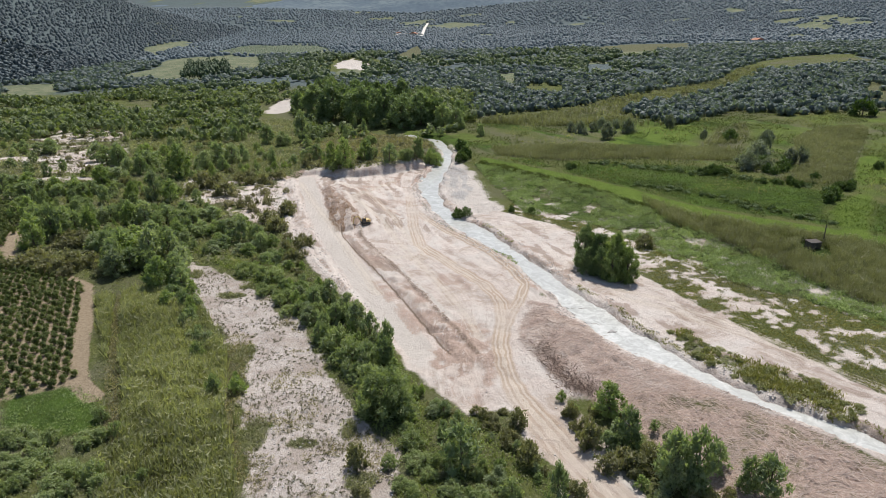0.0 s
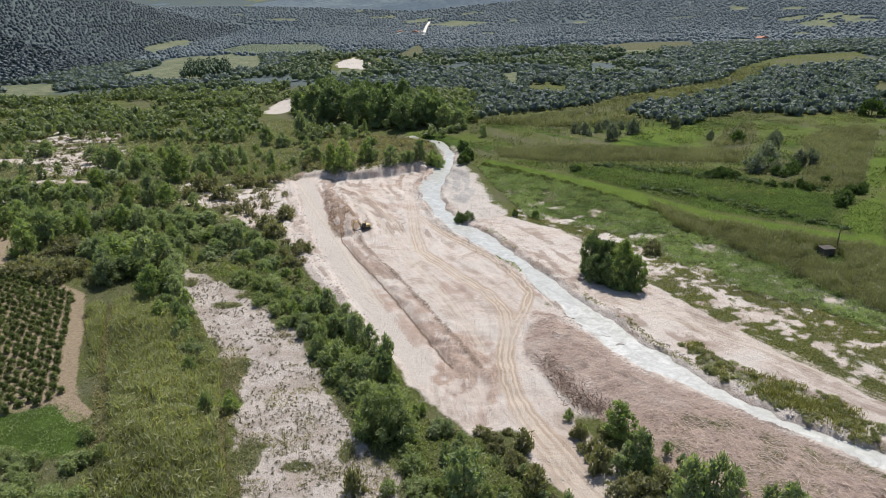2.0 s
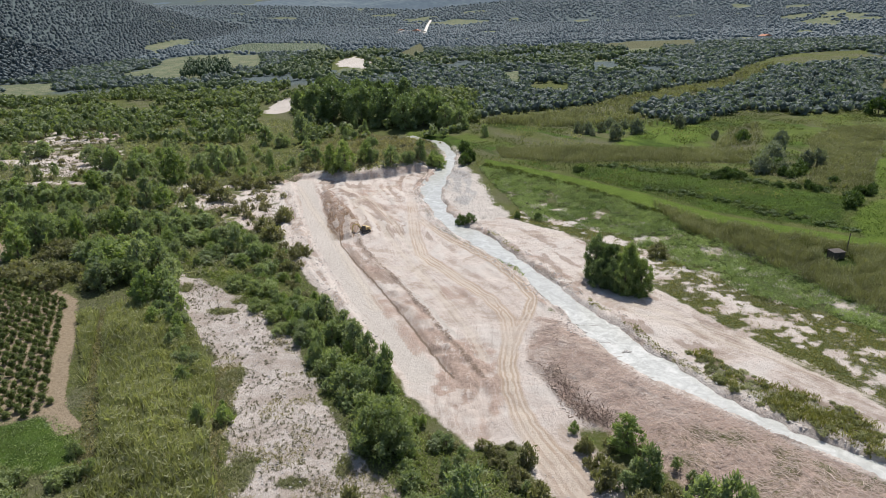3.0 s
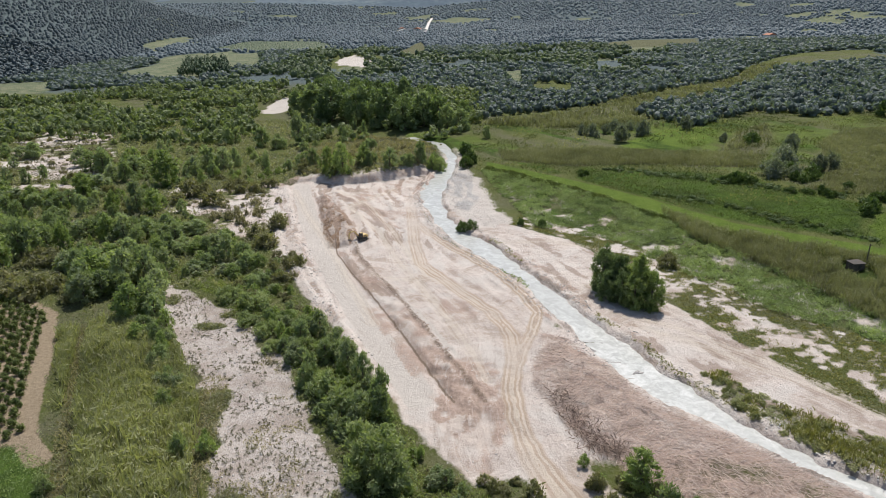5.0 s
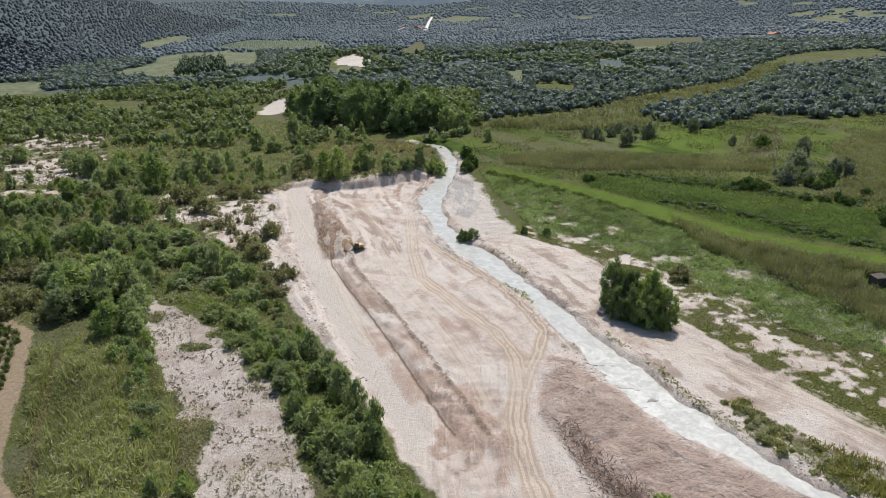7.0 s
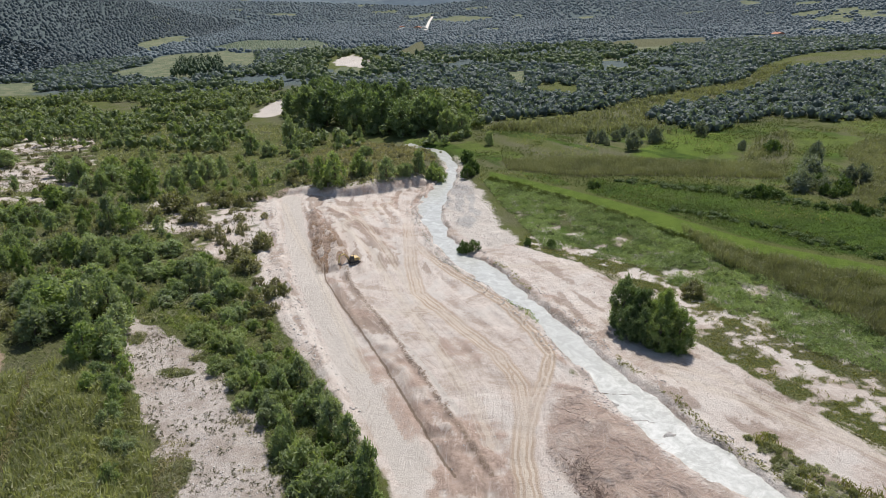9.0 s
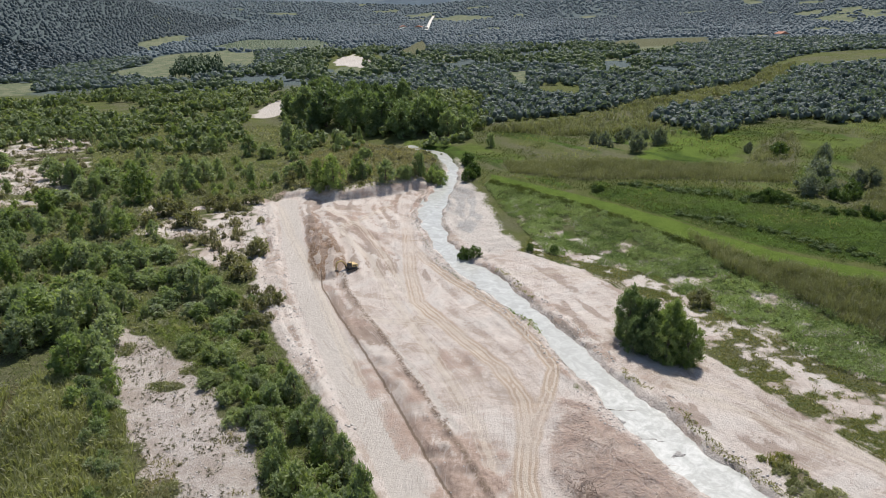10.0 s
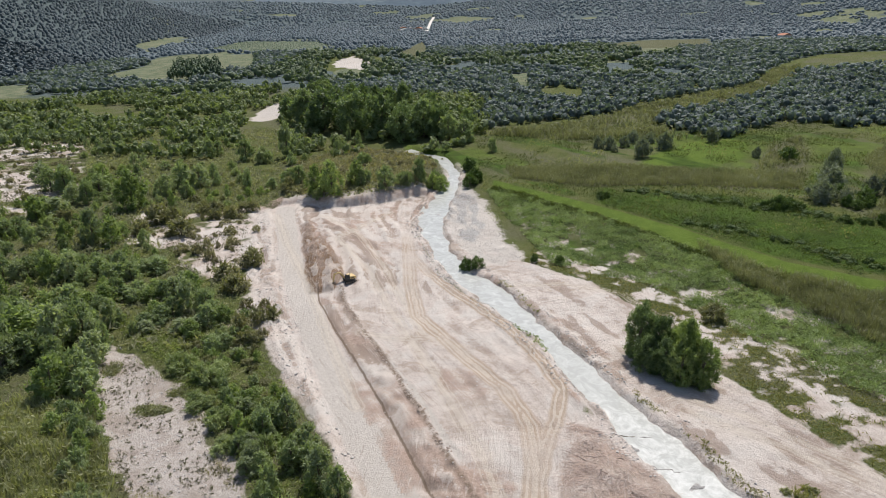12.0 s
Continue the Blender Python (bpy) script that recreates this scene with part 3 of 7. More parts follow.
STRIP = [(19.6, 333), (56.5, 289), (79, 256), (100, 231.5), (122.6, 212), (143.4, 193), (170, 170), (178, 178), (150, 202), (127, 220), (104, 240), (82.7, 270), (58.3, 299), (20, 341)]
MEADOW = [(58, 302), (82.7, 273), (104, 244), (127, 224), (150, 206), (172, 186), (185, 215), (158, 247), (146, 261), (133, 289), (108, 303), (62, 318)]
MEADOW_2 = [(198, 305), (222, 316), (250, 300), (186, 258), (174, 266)]
ORCHARD = [(-106.5, 171.7), (-78.8, 117.1), (-92.3, 110), (-140, 128), (-175, 180), (-142.7, 192), (-130.6, 184)]
ORCHARD_2 = [(-196, 270), (-183, 260), (-156, 222), (-150, 203), (-190, 196), (-230, 240)]
FARM_TRACK = [(-154, 219), (-146, 199), (-133.9, 188), (-105, 170.8), (-95, 151), (-86.2, 132.2), (-78.5, 117.5), (-73, 112.5)]
REED_BED = [(-97, 160), (-84, 170), (-73.4, 165.8), (-62, 150), (-51.4, 132.5), (-46, 118), (-39.7, 102.9), (-34, 82), (-31, 62), (-56, 62), (-56, 82), (-69.9, 114)]
SAND_PATCHES = [(-66, 282, 17, 20), (-86, 273, 20, 11), (-74, 252, 12, 16), (-102, 268, 13, 7), (-205, 352, 24, 12), (-235, 345, 20, 9), (-190, 322, 22, 10), (-118, 300, 6, 12), (-180, 300, 20, 6), (-50, 214, 8, 14)]

REEDS_MID = [(135.8, 335.9), (161.4, 378.5), (187.0, 399.9), (174.4, 364.1), (148.5, 318.5), (130.7, 317.2)]
REEDS_TAN = [(190.8, 347.5), (210.7, 368.0), (248.0, 385.5), (242.1, 364.6), (206.7, 313.7), (173.3, 263.8), (157.1, 261.4), (145.7, 270.8), (166.1, 291.7)]
SCRUB_1 = [(74.6, 314.7), (95.3, 301.0), (115.7, 285.6), (130.6, 274.1), (150.9, 262.8), (158.4, 255.7)]
SCRUB_2 = [(84.0, 278.7), (93.8, 271.1), (108.1, 258.5), (118.4, 245.6), (129.9, 229.9), (140.4, 219.8)]
MEADOW_3 = [(143.6, 229.1), (158.6, 241.0), (175.0, 251.8), (141.2, 197.9), (136.9, 200.9)]
MEADOW_4 = [(189.7, 289.1), (213.5, 313.0), (179.6, 259.1), (170.9, 256.0)]
GREEN_A = [(81.2, 345.6), (121.3, 391.0), (156.6, 396.1), (142.5, 353.9), (115.6, 341.1)]
OPEN_UPPER = [(20, 425), (86, 452), (117, 486), (157, 522), (239, 582), (300, 680), (345, 715), (290, 620), (240, 556), (180, 492), (136, 468), (120, 430), (142, 395), (60, 405)]
OPEN_A = [(-273, 419), (-265, 457), (-214, 430), (-160, 327), (-181, 310), (-213, 327)]
OPEN_B = [(-118, 284), (-98, 302), (-78, 316), (-65, 268), (-57, 218), (-80, 240)]
OPEN_C = [(-83, 382), (-55, 421), (-3, 384), (-9, 337), (-42, 319), (-70, 317)]

FAINT = [
    [(49, 166), (63.9, 155), (77.1, 140.2), (86.7, 127), (95.1, 116.2), (112, 92)],
    [(18.9, 230.4), (34.9, 230.7), (50.3, 224.8), (58, 205)],
    [(-38.3, 266), (-23.1, 236.2), (-13.9, 209), (-4, 182.8), (6.4, 152.6), (9, 140)],
    [(-69, 301), (-56.5, 266), (-41.5, 230), (-29, 196), (-18.5, 167)],
    [(-50.3, 298), (-31.2, 272), (-20.5, 245.3), (-11.3, 216), (-6, 199.4)],
    [(-21.7, 199.2), (-12.9, 196.9), (-4.4, 196.4), (4, 193)],
    [(-24.1, 306), (-32.8, 284.4), (-38.8, 268.8)],
    [(48, 172), (60, 165), (74, 150), (84, 135)],
]
WHITE_BAR = [(-1.2, 345), (8, 345), (14, 320), (19, 296), (21, 272), (26, 252), (18, 246), (10, 250), (2, 266), (-1, 285), (1, 314)]
WET_BAR = [(-1.2, 339), (13.4, 320), (16, 285), (9, 267), (1.3, 272), (-2, 299)]
DRY_PATCHES = [(-60.5, 165.5, 4, 2.2), (-57, 172, 3, 1.5), (-47, 131, 2.5, 5), (-13.5, 87, 3, 2.5), (-26, 98, 3, 1.5), (-76, 181, 2, 3), (-18, 102, 1.5, 3), (-36, 100, 2.5, 6)]
BARS = [(36.5, 154.6, 2.2, 0.8), (40.5, 149.2, 2.6, 1.1), (42.5, 144.6, 2.0, 1.3), (46.5, 138, 1.6, 0.9), (37.5, 158.6, 1.8, 0.4), (-3.5, 301, 2.5, 1.5), (28, 188, 0.8, 1.6)]


def away(px, py, line):
    """Distance of each point from a polyline, and how far along it the nearest place lies."""
    best, along, run = np.full(px.shape, 1e9), np.zeros(px.shape), 0.0
    for (ax, ay), (bx, by) in zip(line, line[1:]):
        dx, dy = bx - ax, by - ay
        ln = math.hypot(dx, dy)
        k = np.clip(((px - ax) * dx + (py - ay) * dy) / (ln * ln), 0, 1)
        d = np.hypot(px - ax - k * dx, py - ay - k * dy)
        hit = d < best
        best, along = np.where(hit, d, best), np.where(hit, run + k * ln, along)
        run += ln
    return best, along


def inside(px, py, poly):
    """Metres inside (plus) or outside (minus) an outline."""
    d, _ = away(px, py, poly + poly[:1])
    odd = np.zeros(px.shape, bool)
    for (ax, ay), (bx, by) in zip(poly, poly[1:] + poly[:1]):
        if ay != by:
            odd ^= ((ay > py) != (by > py)) & (px < (bx - ax) * (py - ay) / (by - ay) + ax)
    return np.where(odd, d, -d)


def lattice(px, py, size, seed):
    """Smooth random field in 0..1, with lumps of that size."""
    u, v = px / size, py / size
    i, j = np.floor(u).astype(np.int64), np.floor(v).astype(np.int64)
    fu, fv = u - i, v - j
    fu, fv = fu * fu * (3 - 2 * fu), fv * fv * (3 - 2 * fv)

    def h(a, b):
        n = (a * 374761393 + b * 668265263 + seed * 974711) & 0x7FFFFFFF
        n = ((n ^ (n >> 13)) * 1274126177) & 0x7FFFFFFF
        return ((n ^ (n >> 16)) & 0xFFFF) / 65535.0

    return (h(i, j) * (1 - fu) + h(i + 1, j) * fu) * (1 - fv) + (h(i, j + 1) * (1 - fu) + h(i + 1, j + 1) * fu) * fv


def rough(px, py, size, seed, octaves=3):
    total, amp, norm = 0.0, 1.0, 0.0
    for o in range(octaves):
        total, norm = total + amp * (lattice(px, py, size / 2**o, seed + o) - 0.5), norm + amp
        amp *= 0.55
    return total / norm * 2


def soft(d, width):
    """Mask around an outline: 0.5 on it, 1 well inside."""
    return np.clip(0.5 + d / (2 * width), 0, 1)


LOW_EDGE = [(24.5, 250), (44, 233), (52, 216), (55, 196), (61, 184), (68, 167), (76.6, 149), (83.6, 133.6), (93.7, 114), (112, 90), (125, 66)]


def sparse_bare(px, py):
    """How bare the herb-grown gravel is: green along its lower edge, palest in the middle."""
    e = np.abs(away(px, py, LOW_EDGE)[0] + 3.0 * rough(px, py, 5, 93))
    return np.interp(e, [0, 2, 5, 8, 12, 17, 30], [0.5, 0.26, 0.26, 0.48, 0.66, 0.38, 0.25]) + rough(px, py, 4.2, 95, 3) * 0.8 + rough(px, py, 1.7, 96, 2) * 0.55


def zones(px, py):
    """Masks of the ground's covers, and the height of its surface."""
    z = land(px, py)
    wob = rough(px, py, 9, 3) * 1.6
    river = inside(px, py, RIVER_L + RIVER_R[::-1])
    pit = inside(px, py, PIT)
    debris = inside(px, py, DEBRIS)
    rbank = inside(px, py, R_BANK)
    dry = inside(px, py, DRY)
    road, _ = away(px, py, ROAD)
    branch, _ = away(px, py, BRANCH)
    trench, _ = away(px, py, TRENCH)
    lane, _ = away(px, py, LANE)
    heap = inside(px, py, HEAP)
    near = sstep(420, 330, py)
    faint = [away(px, py, t)[0] for t in FAINT]
    z = z + rough(px, py, 40, 21, 2) * 0.7 * sstep(2, 25, np.abs(pit)) * near
    # the worked floor, its cut bank at the head and the bank toward the river
    floor = sstep(-0.9, 0.5, pit + 0.5 * wob) * sstep(150, 215, py)
    z = z - 0.9 * floor * sstep(270, 300, py) - 0.4 * floor
    # the cut bank at the head: a steep broken face, then a gentler rise to the trees
    edge = pit + 0.9 * rough(px, py, 4, 36) + 0.4 * rough(px, py, 1.9, 35, 2)
    behind = sstep(299, 308, py) * sstep(415, 345, py) * sstep(-80, -70, px) * sstep(-7, -15, px)
    tall = np.interp(px, [-80, -72, -60, -50, -36, -12], [0.6, 0.9, 1.2, 1.8, 2.6, 2.2])
    z = z + behind * (tall * sstep(0.4, -2.6, edge) + 1.7 * sstep(-2.5, -10, edge) + 0.7 * rough(px, py, 3.2, 33) * sstep(1.0, -1, edge) * sstep(-10, -4, edge))
    z = z + (rough(px, py, 5, 31) * 0.3 + rough(px, py, 1.7, 34, 2) * 0.12) * sstep(-4, 2, pit) * (0.35 + 0.9 * sstep(3.5, 6.0, lane))
    z = z + 1.0 * sstep(2.6, 0, np.abs(river + 2.8)) * sstep(-1, 2, pit) * (0.6 + 1.3 * rough(px, py, 3.5, 8))
    rim = sstep(5.3, 6.6, lane + 0.8 * rough(px, py, 5, 40)) * sstep(-2, 2, pit) * (px < np.interp(py, [p[1] for p in LANE[::-1]], [p[0] for p in LANE[::-1]]))
    z = z + rim * (0.75 + rough(px, py, 6, 37) * 0.9 + rough(px, py, 2, 38, 2) * 0.3)
    tx = px - np.interp(py, [p[1] for p in TRENCH[::-1]], [p[0] for p in TRENCH[::-1]])
    span = sstep(128, 134, py) * sstep(305, 290, py)
    # scraped and driven-over floor: long low ridges beside the lane, and a coarser tumble of clods
    comb = rough(tx + 0.6 * rough(px, py, 9, 131), 0.11 * py, 3.0, 132, 3)
    tumble = rough(px, py, 2.6, 135, 3)
    calm = 1 - 0.7 * sstep(236, 222, py) * sstep(5, 8, tx)
    worked = calm * sstep(0, 3, pit) * sstep(0.5, 4, np.minimum(road, branch) - 1.0) * sstep(4.2, 6.0, lane)
    z = z + worked * (0.95 * comb + 0.85 * tumble * sstep(-0.1, 0.5, rough(px, py, 14, 136)))
    z = z + 0.75 * tumble * sstep(-2, 3, inside(px, py, TAIL))
    # furrow along the toe of the ridge
    crest = tx - 6.9 - 0.9 * rough(px, py, 7, 46)
    ridge = sstep(0, 1, tx) * np.clip(0.42 - np.where(crest < 0, -crest * 0.08, crest * 0.3), 0, 0.5)
    z = z + span * (-0.3 * sstep(0.3, -0.6, tx) * sstep(-15, -9, tx) - 0.4 * sstep(232, 225, py) * sstep(0.7, 0.2, trench + 0.25 * rough(px, py, 2.5, 42)) + ridge * (1 + 0.5 * rough(px, py, 4, 44)))
    z = z + span * 0.8 * sstep(1.4, 0.0, np.abs(crest - 0.3)) * (0.25 + rough(px, py, 2.0, 45))
    # the heap of dug soil at the edge of the bench above the lane
    z = z + 1.0 * sstep(0.5, 5, tx) * sstep(28, 9, tx) * sstep(218, 234, py) * sstep(306, 288, py)
    z = z + (2.0 + 1.1 * rough(px, py, 3.5, 14)) * sstep(-0.5, 3.2, heap + rough(px, py, 4, 12) * 1.2)
    swirl_in = inside(px, py, SWIRL)
    z = z + rough(0.8 * px + 0.5 * py, 0.25 * py, 2.4, 24, 2) * 0.28 * sstep(-3, 2, swirl_in)
    # brush-covered slope
    dz = sstep(-1, 6, debris) * sstep(-1.5, -8, river)
    z = z + dz * (1.4 + rough(px, py, 7, 51) * 0.8 + rough(px, py, 2.2, 57, 2) * 0.75)
    # wheel ruts
    for line in (road, branch):
        z = z - 0.14 * sstep(0.55, 0.15, np.abs(line - 1.0)) * near
    for line in faint:
        z = z - 0.10 * sstep(0.5, 0.15, np.abs(line - 1.0)) * near
    # bed of the stream, and pools upstream
    z = z - 1.7 * sstep(-0.6, 1.0, river + 0.6 * wob + 1.5 * rough(px, py, 4.5, 73))
    z = z + rough(px, py, 2.2, 71) * 0.2 * sstep(-2, 1, dry) + rough(px, py, 14, 75) * 0.35 * sstep(-2, 4, dry)
    z = z - 0.5 * sstep(-3, 3, dry) + (rough(px, py, 6, 78) * 0.35 + rough(px, py, 1.8, 79, 2) * 0.15) * sstep(-1, 2, rbank)
    run = 0.562 * px - 0.828 * py
    band = 0.5 * rough(px, py, 60, 91) + 0.9 * rough(0.22 * run, side(px, py), 11, 92)
    s = side(px, py)
    m = {}
    m["bare"] = np.maximum(soft(pit + 2.2 * rough(px, py, 6, 39) * np.maximum(sstep(-15, -35, px), sstep(140, 122, py)) + 0.5 * wob + 7.0 * sstep(300, 312, py) * sstep(-75, -60, px), 1.4), soft(rbank + wob, 1.5))
    sparse = inside(px, py, SPARSE)
    m["bare"] = np.maximum(m["bare"] * (1 - sstep(-1.5, 1.5, sparse + 3.0 * rough(px, py, 5, 90))), np.clip(sparse_bare(px, py), 0, 1) * sstep(-2, 2, sparse))
    m["bare"] = m["bare"] * (1 - 0.6 * sstep(-0.5, 1.5, inside(px, py, ISLAND) + 2 * rough(px, py, 4, 94)))
    m["bare"] = np.maximum(m["bare"], 0.85 * soft(debris + 4.5 + wob, 2) * sstep(108, 116, py))
    for cx, cy, rx, ry in SAND_PATCHES:
        m["bare"] = np.maximum(m["bare"], 0.78 * sstep(1.35, 0.55, np.hypot((px - cx) / rx, (py - cy) / ry) + rough(px, py, 7, 97) * 1.0))
    for poly in (POND_1, POND_2):
        m["bare"] = np.maximum(m["bare"], soft(inside(px, py, poly) + 1 + 9 * rough(px, py, 16, 105), 2))
    m["bare"] = np.maximum(m["bare"], (0.36 + 0.7 * rough(px, py, 4, 116)) * soft(inside(px, py, WEEDS), 3) * sstep(34, 8, s))
    m["bare"] = np.maximum(m["bare"], 0.75 * sstep(4.5, 1.5, np.abs(river)) * near)
    m["pale"] = 0.85 * sstep(4.6, 3.2, lane + 0.4 * wob) * sstep(126, 131, py)
    for poly in (POND_1, POND_2):
        m["pale"] = np.maximum(m["pale"], soft(inside(px, py, poly) + 2 + 9 * rough(px, py, 16, 105), 3))
    m["pale"] = np.maximum(m["pale"], (0.85 + 0.6 * rough(px, py, 4, 107)) * soft(inside(px, py, WHITE_BAR) + wob, 3))
    m["pale"] = np.maximum(m["pale"], 0.8 * sstep(1.5, 0.5, np.abs(tx - np.interp(py, [135, 183], [9.4, 7.8]) + 0.7 * rough(px, py, 6, 147))) * sstep(128, 136, py) * sstep(205, 190, py))
    m["cobble"] = soft(dry + wob + 2.6 * rough(px, py, 5, 106), 1.0) * np.clip(1.2 - 0.5 * sstep(0.15, 0.5, rough(px, py, 4, 103)), 0, 1)
    for cx, cy, rx, ry in DRY_PATCHES:
        k = sstep(1.3, 0.6, np.hypot((px - cx) / rx, (py - cy) / ry) + 0.5 * rough(px, py, 4, 104))
        m["cobble"] = m["cobble"] * (1 - 0.9 * k)
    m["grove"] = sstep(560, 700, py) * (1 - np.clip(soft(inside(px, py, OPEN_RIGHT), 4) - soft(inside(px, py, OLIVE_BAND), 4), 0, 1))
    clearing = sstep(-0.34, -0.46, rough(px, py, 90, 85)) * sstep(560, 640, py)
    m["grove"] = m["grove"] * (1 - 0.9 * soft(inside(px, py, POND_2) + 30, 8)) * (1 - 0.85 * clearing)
    m["brown"] = np.maximum.reduce([soft(debris + 0.6 * wob, 1.5) * (0.62 + rough(px, py, 6, 61) * 0.25), (0.5 + 0.35 * rough(px, py, 5, 64)) * span * np.where(py < 178, sstep(-5.8, -5.0, tx), sstep(-1.2, -0.4, tx)) * sstep(7.2, 6.0, tx), 0.38 * span * sstep(1.0, 0.3, np.abs(crest)) + 0.25 * span * sstep(1.2, 0.3, np.abs(crest)) * rough(px, py, 4, 48)])
    cut = sstep(4, 1.0, np.abs(pit + 1.6)) * sstep(295, 308, py)
    m["brown"] = np.maximum(m["brown"], (0.5 + 0.3 * rough(px, py, 3, 68)) * cut)
    m["brown"] = np.maximum(m["brown"], (0.6 + 0.5 * rough(px, py, 3, 69)) * sstep(2.6, 1.0, np.abs(river + 2.4)) * sstep(-1, 2, pit))
    swirl = rough(px + 0.55 * py, 0.25 * py, 7, 63)
    m["brown"] = np.maximum(m["brown"], worked * np.clip(0.3 + 0.35 * swirl - 0.45 * comb, 0, 0.66))
    m["pale"] = np.maximum(m["pale"], worked * np.clip(0.15 + 0.75 * comb + 0.2 * tumble, 0, 0.6))
    wide = 1 + 0.6 * sstep(125, 100, py)
    m["road_d"] = np.clip(np.minimum(road, branch + 0.55) / wide, 0, 30)
    m["road_k"] = sstep(312, 225, py) * np.clip(0.9 + 0.9 * rough(px, py, 12, 143), 0.35, 1)
    m["rut_d"] = np.clip(np.minimum.reduce(faint), 0, 30)
    for cx, cy, rx, ry in ((-39, 285, 13, 8), (-25, 263, 11, 8), (-30, 300, 10, 5), (4, 176, 6, 9)):
        m["brown"] = np.maximum(m["brown"], (0.55 + 0.25 * rough(px, py, 4, 65)) * sstep(1.3, 0.6, np.hypot((px - cx) / rx, (py - cy) / ry) + 0.5 * rough(px, py, 7, 67)))
    m["brown"] = np.maximum(m["brown"], (0.36 + 0.6 * rough(px, py, 5, 72)) * sstep(-1, 1, rbank) * sstep(-12, -4, river) * sstep(150, 165, py) * sstep(262, 245, py))
    spoil = sstep(-1.0, 1.2, heap + rough(px, py, 3, 13))
    m["brown"] = np.maximum(m["brown"], spoil * (0.95 + 0.4 * rough(px, py, 2.5, 26)))
    m["brown"] = np.maximum(m["brown"], sstep(-3.5, 2, swirl_in + 2 * rough(px, py, 5, 25)) * np.clip(0.55 + 0.5 * rough(0.8 * px + 0.5 * py, 0.2 * py, 3.5, 24, 3), 0, 0.95))
    tail = sstep(-2, 2.5, inside(px, py, TAIL) + 2 * rough(px, py, 6, 148))
    m["brown"] = np.maximum(m["brown"], tail * np.clip(0.8 + 0.6 * tumble + 0.3 * comb, 0, 0.95))
    m["pale"] = m["pale"] * (1 - 0.8 * tail)
    m["rust"] = spoil * np.clip(0.5 + 0.4 * sstep(266, 236, py) + 0.5 * rough(px, py, 2.5, 18), 0, 0.95)
    m["flow_d"] = np.clip(np.where(river > -60, np.where(rbank > -6, away(px, py, FAINT[0])[0], road), road), 0, 90)
    m["furrow_d"] = np.where((span > 0.5) & (py < 230), np.clip(tx, -30, 30), 30.0)
    m["crest_d"] = np.where((span > 0.5) & (py < 228), np.clip(crest, -30, 30), 30.0)
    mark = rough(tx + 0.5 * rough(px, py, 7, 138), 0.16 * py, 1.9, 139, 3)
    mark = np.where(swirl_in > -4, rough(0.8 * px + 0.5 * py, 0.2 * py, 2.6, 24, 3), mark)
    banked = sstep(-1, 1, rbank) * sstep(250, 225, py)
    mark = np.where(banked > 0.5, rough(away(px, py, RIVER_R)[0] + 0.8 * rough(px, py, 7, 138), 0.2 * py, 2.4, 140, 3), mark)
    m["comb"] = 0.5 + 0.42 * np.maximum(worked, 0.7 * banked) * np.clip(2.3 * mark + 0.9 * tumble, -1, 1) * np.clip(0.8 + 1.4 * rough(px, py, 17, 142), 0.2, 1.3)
    m["wet"] = sstep(-2, 3, inside(px, py, WET_BAR)) * np.clip(0.55 + 1.1 * rough(1.0 * px, 0.22 * py, 2.6, 137, 3), 0, 0.95)
    for cx, cy, rx, ry in BARS:
        k = sstep(1.15, 0.55, np.hypot((px - cx) / rx, (py - cy) / ry) + rough(px, py, 2.2, 98) * 1.7)
        m["wet"] = np.maximum(m["wet"], k)
        z = z + (0.8 + 0.25 * rough(px, py, 1.6, 99)) * k
    bank_r, _ = away(px, py, RIVER_R)
    foot = sstep(-0.5, 0.8, edge) * sstep(4.5, 1.5, edge + 1.2 * rough(px, py, 5, 70)) * sstep(303, 310, py) * sstep(-46, -34, px)
    m["damp"] = 0.75 * foot * (0.6 + 0.5 * rough(px, py, 4, 74))
    m["damp"] = np.maximum(m["damp"], 0.62 * sstep(2.0, 0.4, np.abs(river + 0.8 + 0.6 * wob)) * near * (0.1 + 1.0 * lattice(px, py, 5, 5)))
    m["damp"] = np.maximum(m["damp"], 0.7 * sstep(1.2, 0.3, np.abs(bank_r - 0.6 + 0.5 * wob)) * sstep(-1, 1, rbank + 1.5) * sstep(262, 240, py) * (0.3 + 0.9 * rough(px, py, 3.5, 6)))
    z = z + sstep(2.2, 0.6, np.abs(bank_r - 2.2)) * sstep(-1, 1, rbank + 1.5) * (0.15 + 0.7 * rough(px, py, 3.2, 7)) * near
    m["bright"] = np.maximum.reduce([soft(inside(px, py, STRIP), 1.2), 0.9 * soft(inside(px, py, MEADOW_2), 3)])
    m["crop"] = np.maximum.reduce([soft(inside(px, py, poly), 3) for poly in (FIELD_1, FIELD_2, FIELD_3, FIELD_4, FIELD_6, FIELD_8)] + [0.9 * clearing])
    m["straw"] = np.clip(0.42 + 0.5 * band + 0.15 * rough(px, py, 14, 27), 0, 0.9) * np.maximum(sstep(8, 40, s), sstep(400, 450, py))
    m["straw"] = m["straw"] * sstep(900, 500, py)
    m["straw"] = np.maximum(m["straw"], (0.5 + 0.9 * rough(px, py, 22, 28)) * soft(inside(px, py, OPEN_RIGHT), 4) * sstep(400, 440, py))
    m["darker"] = sstep(0.05, 0.3, rough(0.25 * run + 40, s, 13, 113)) * sstep(10, 30, s) * sstep(480, 400, py)
    lush = sstep(0.0, 0.25, rough(0.35 * run, s, 22, 111, 3)) * sstep(10, 30, s) * sstep(460, 400, py)
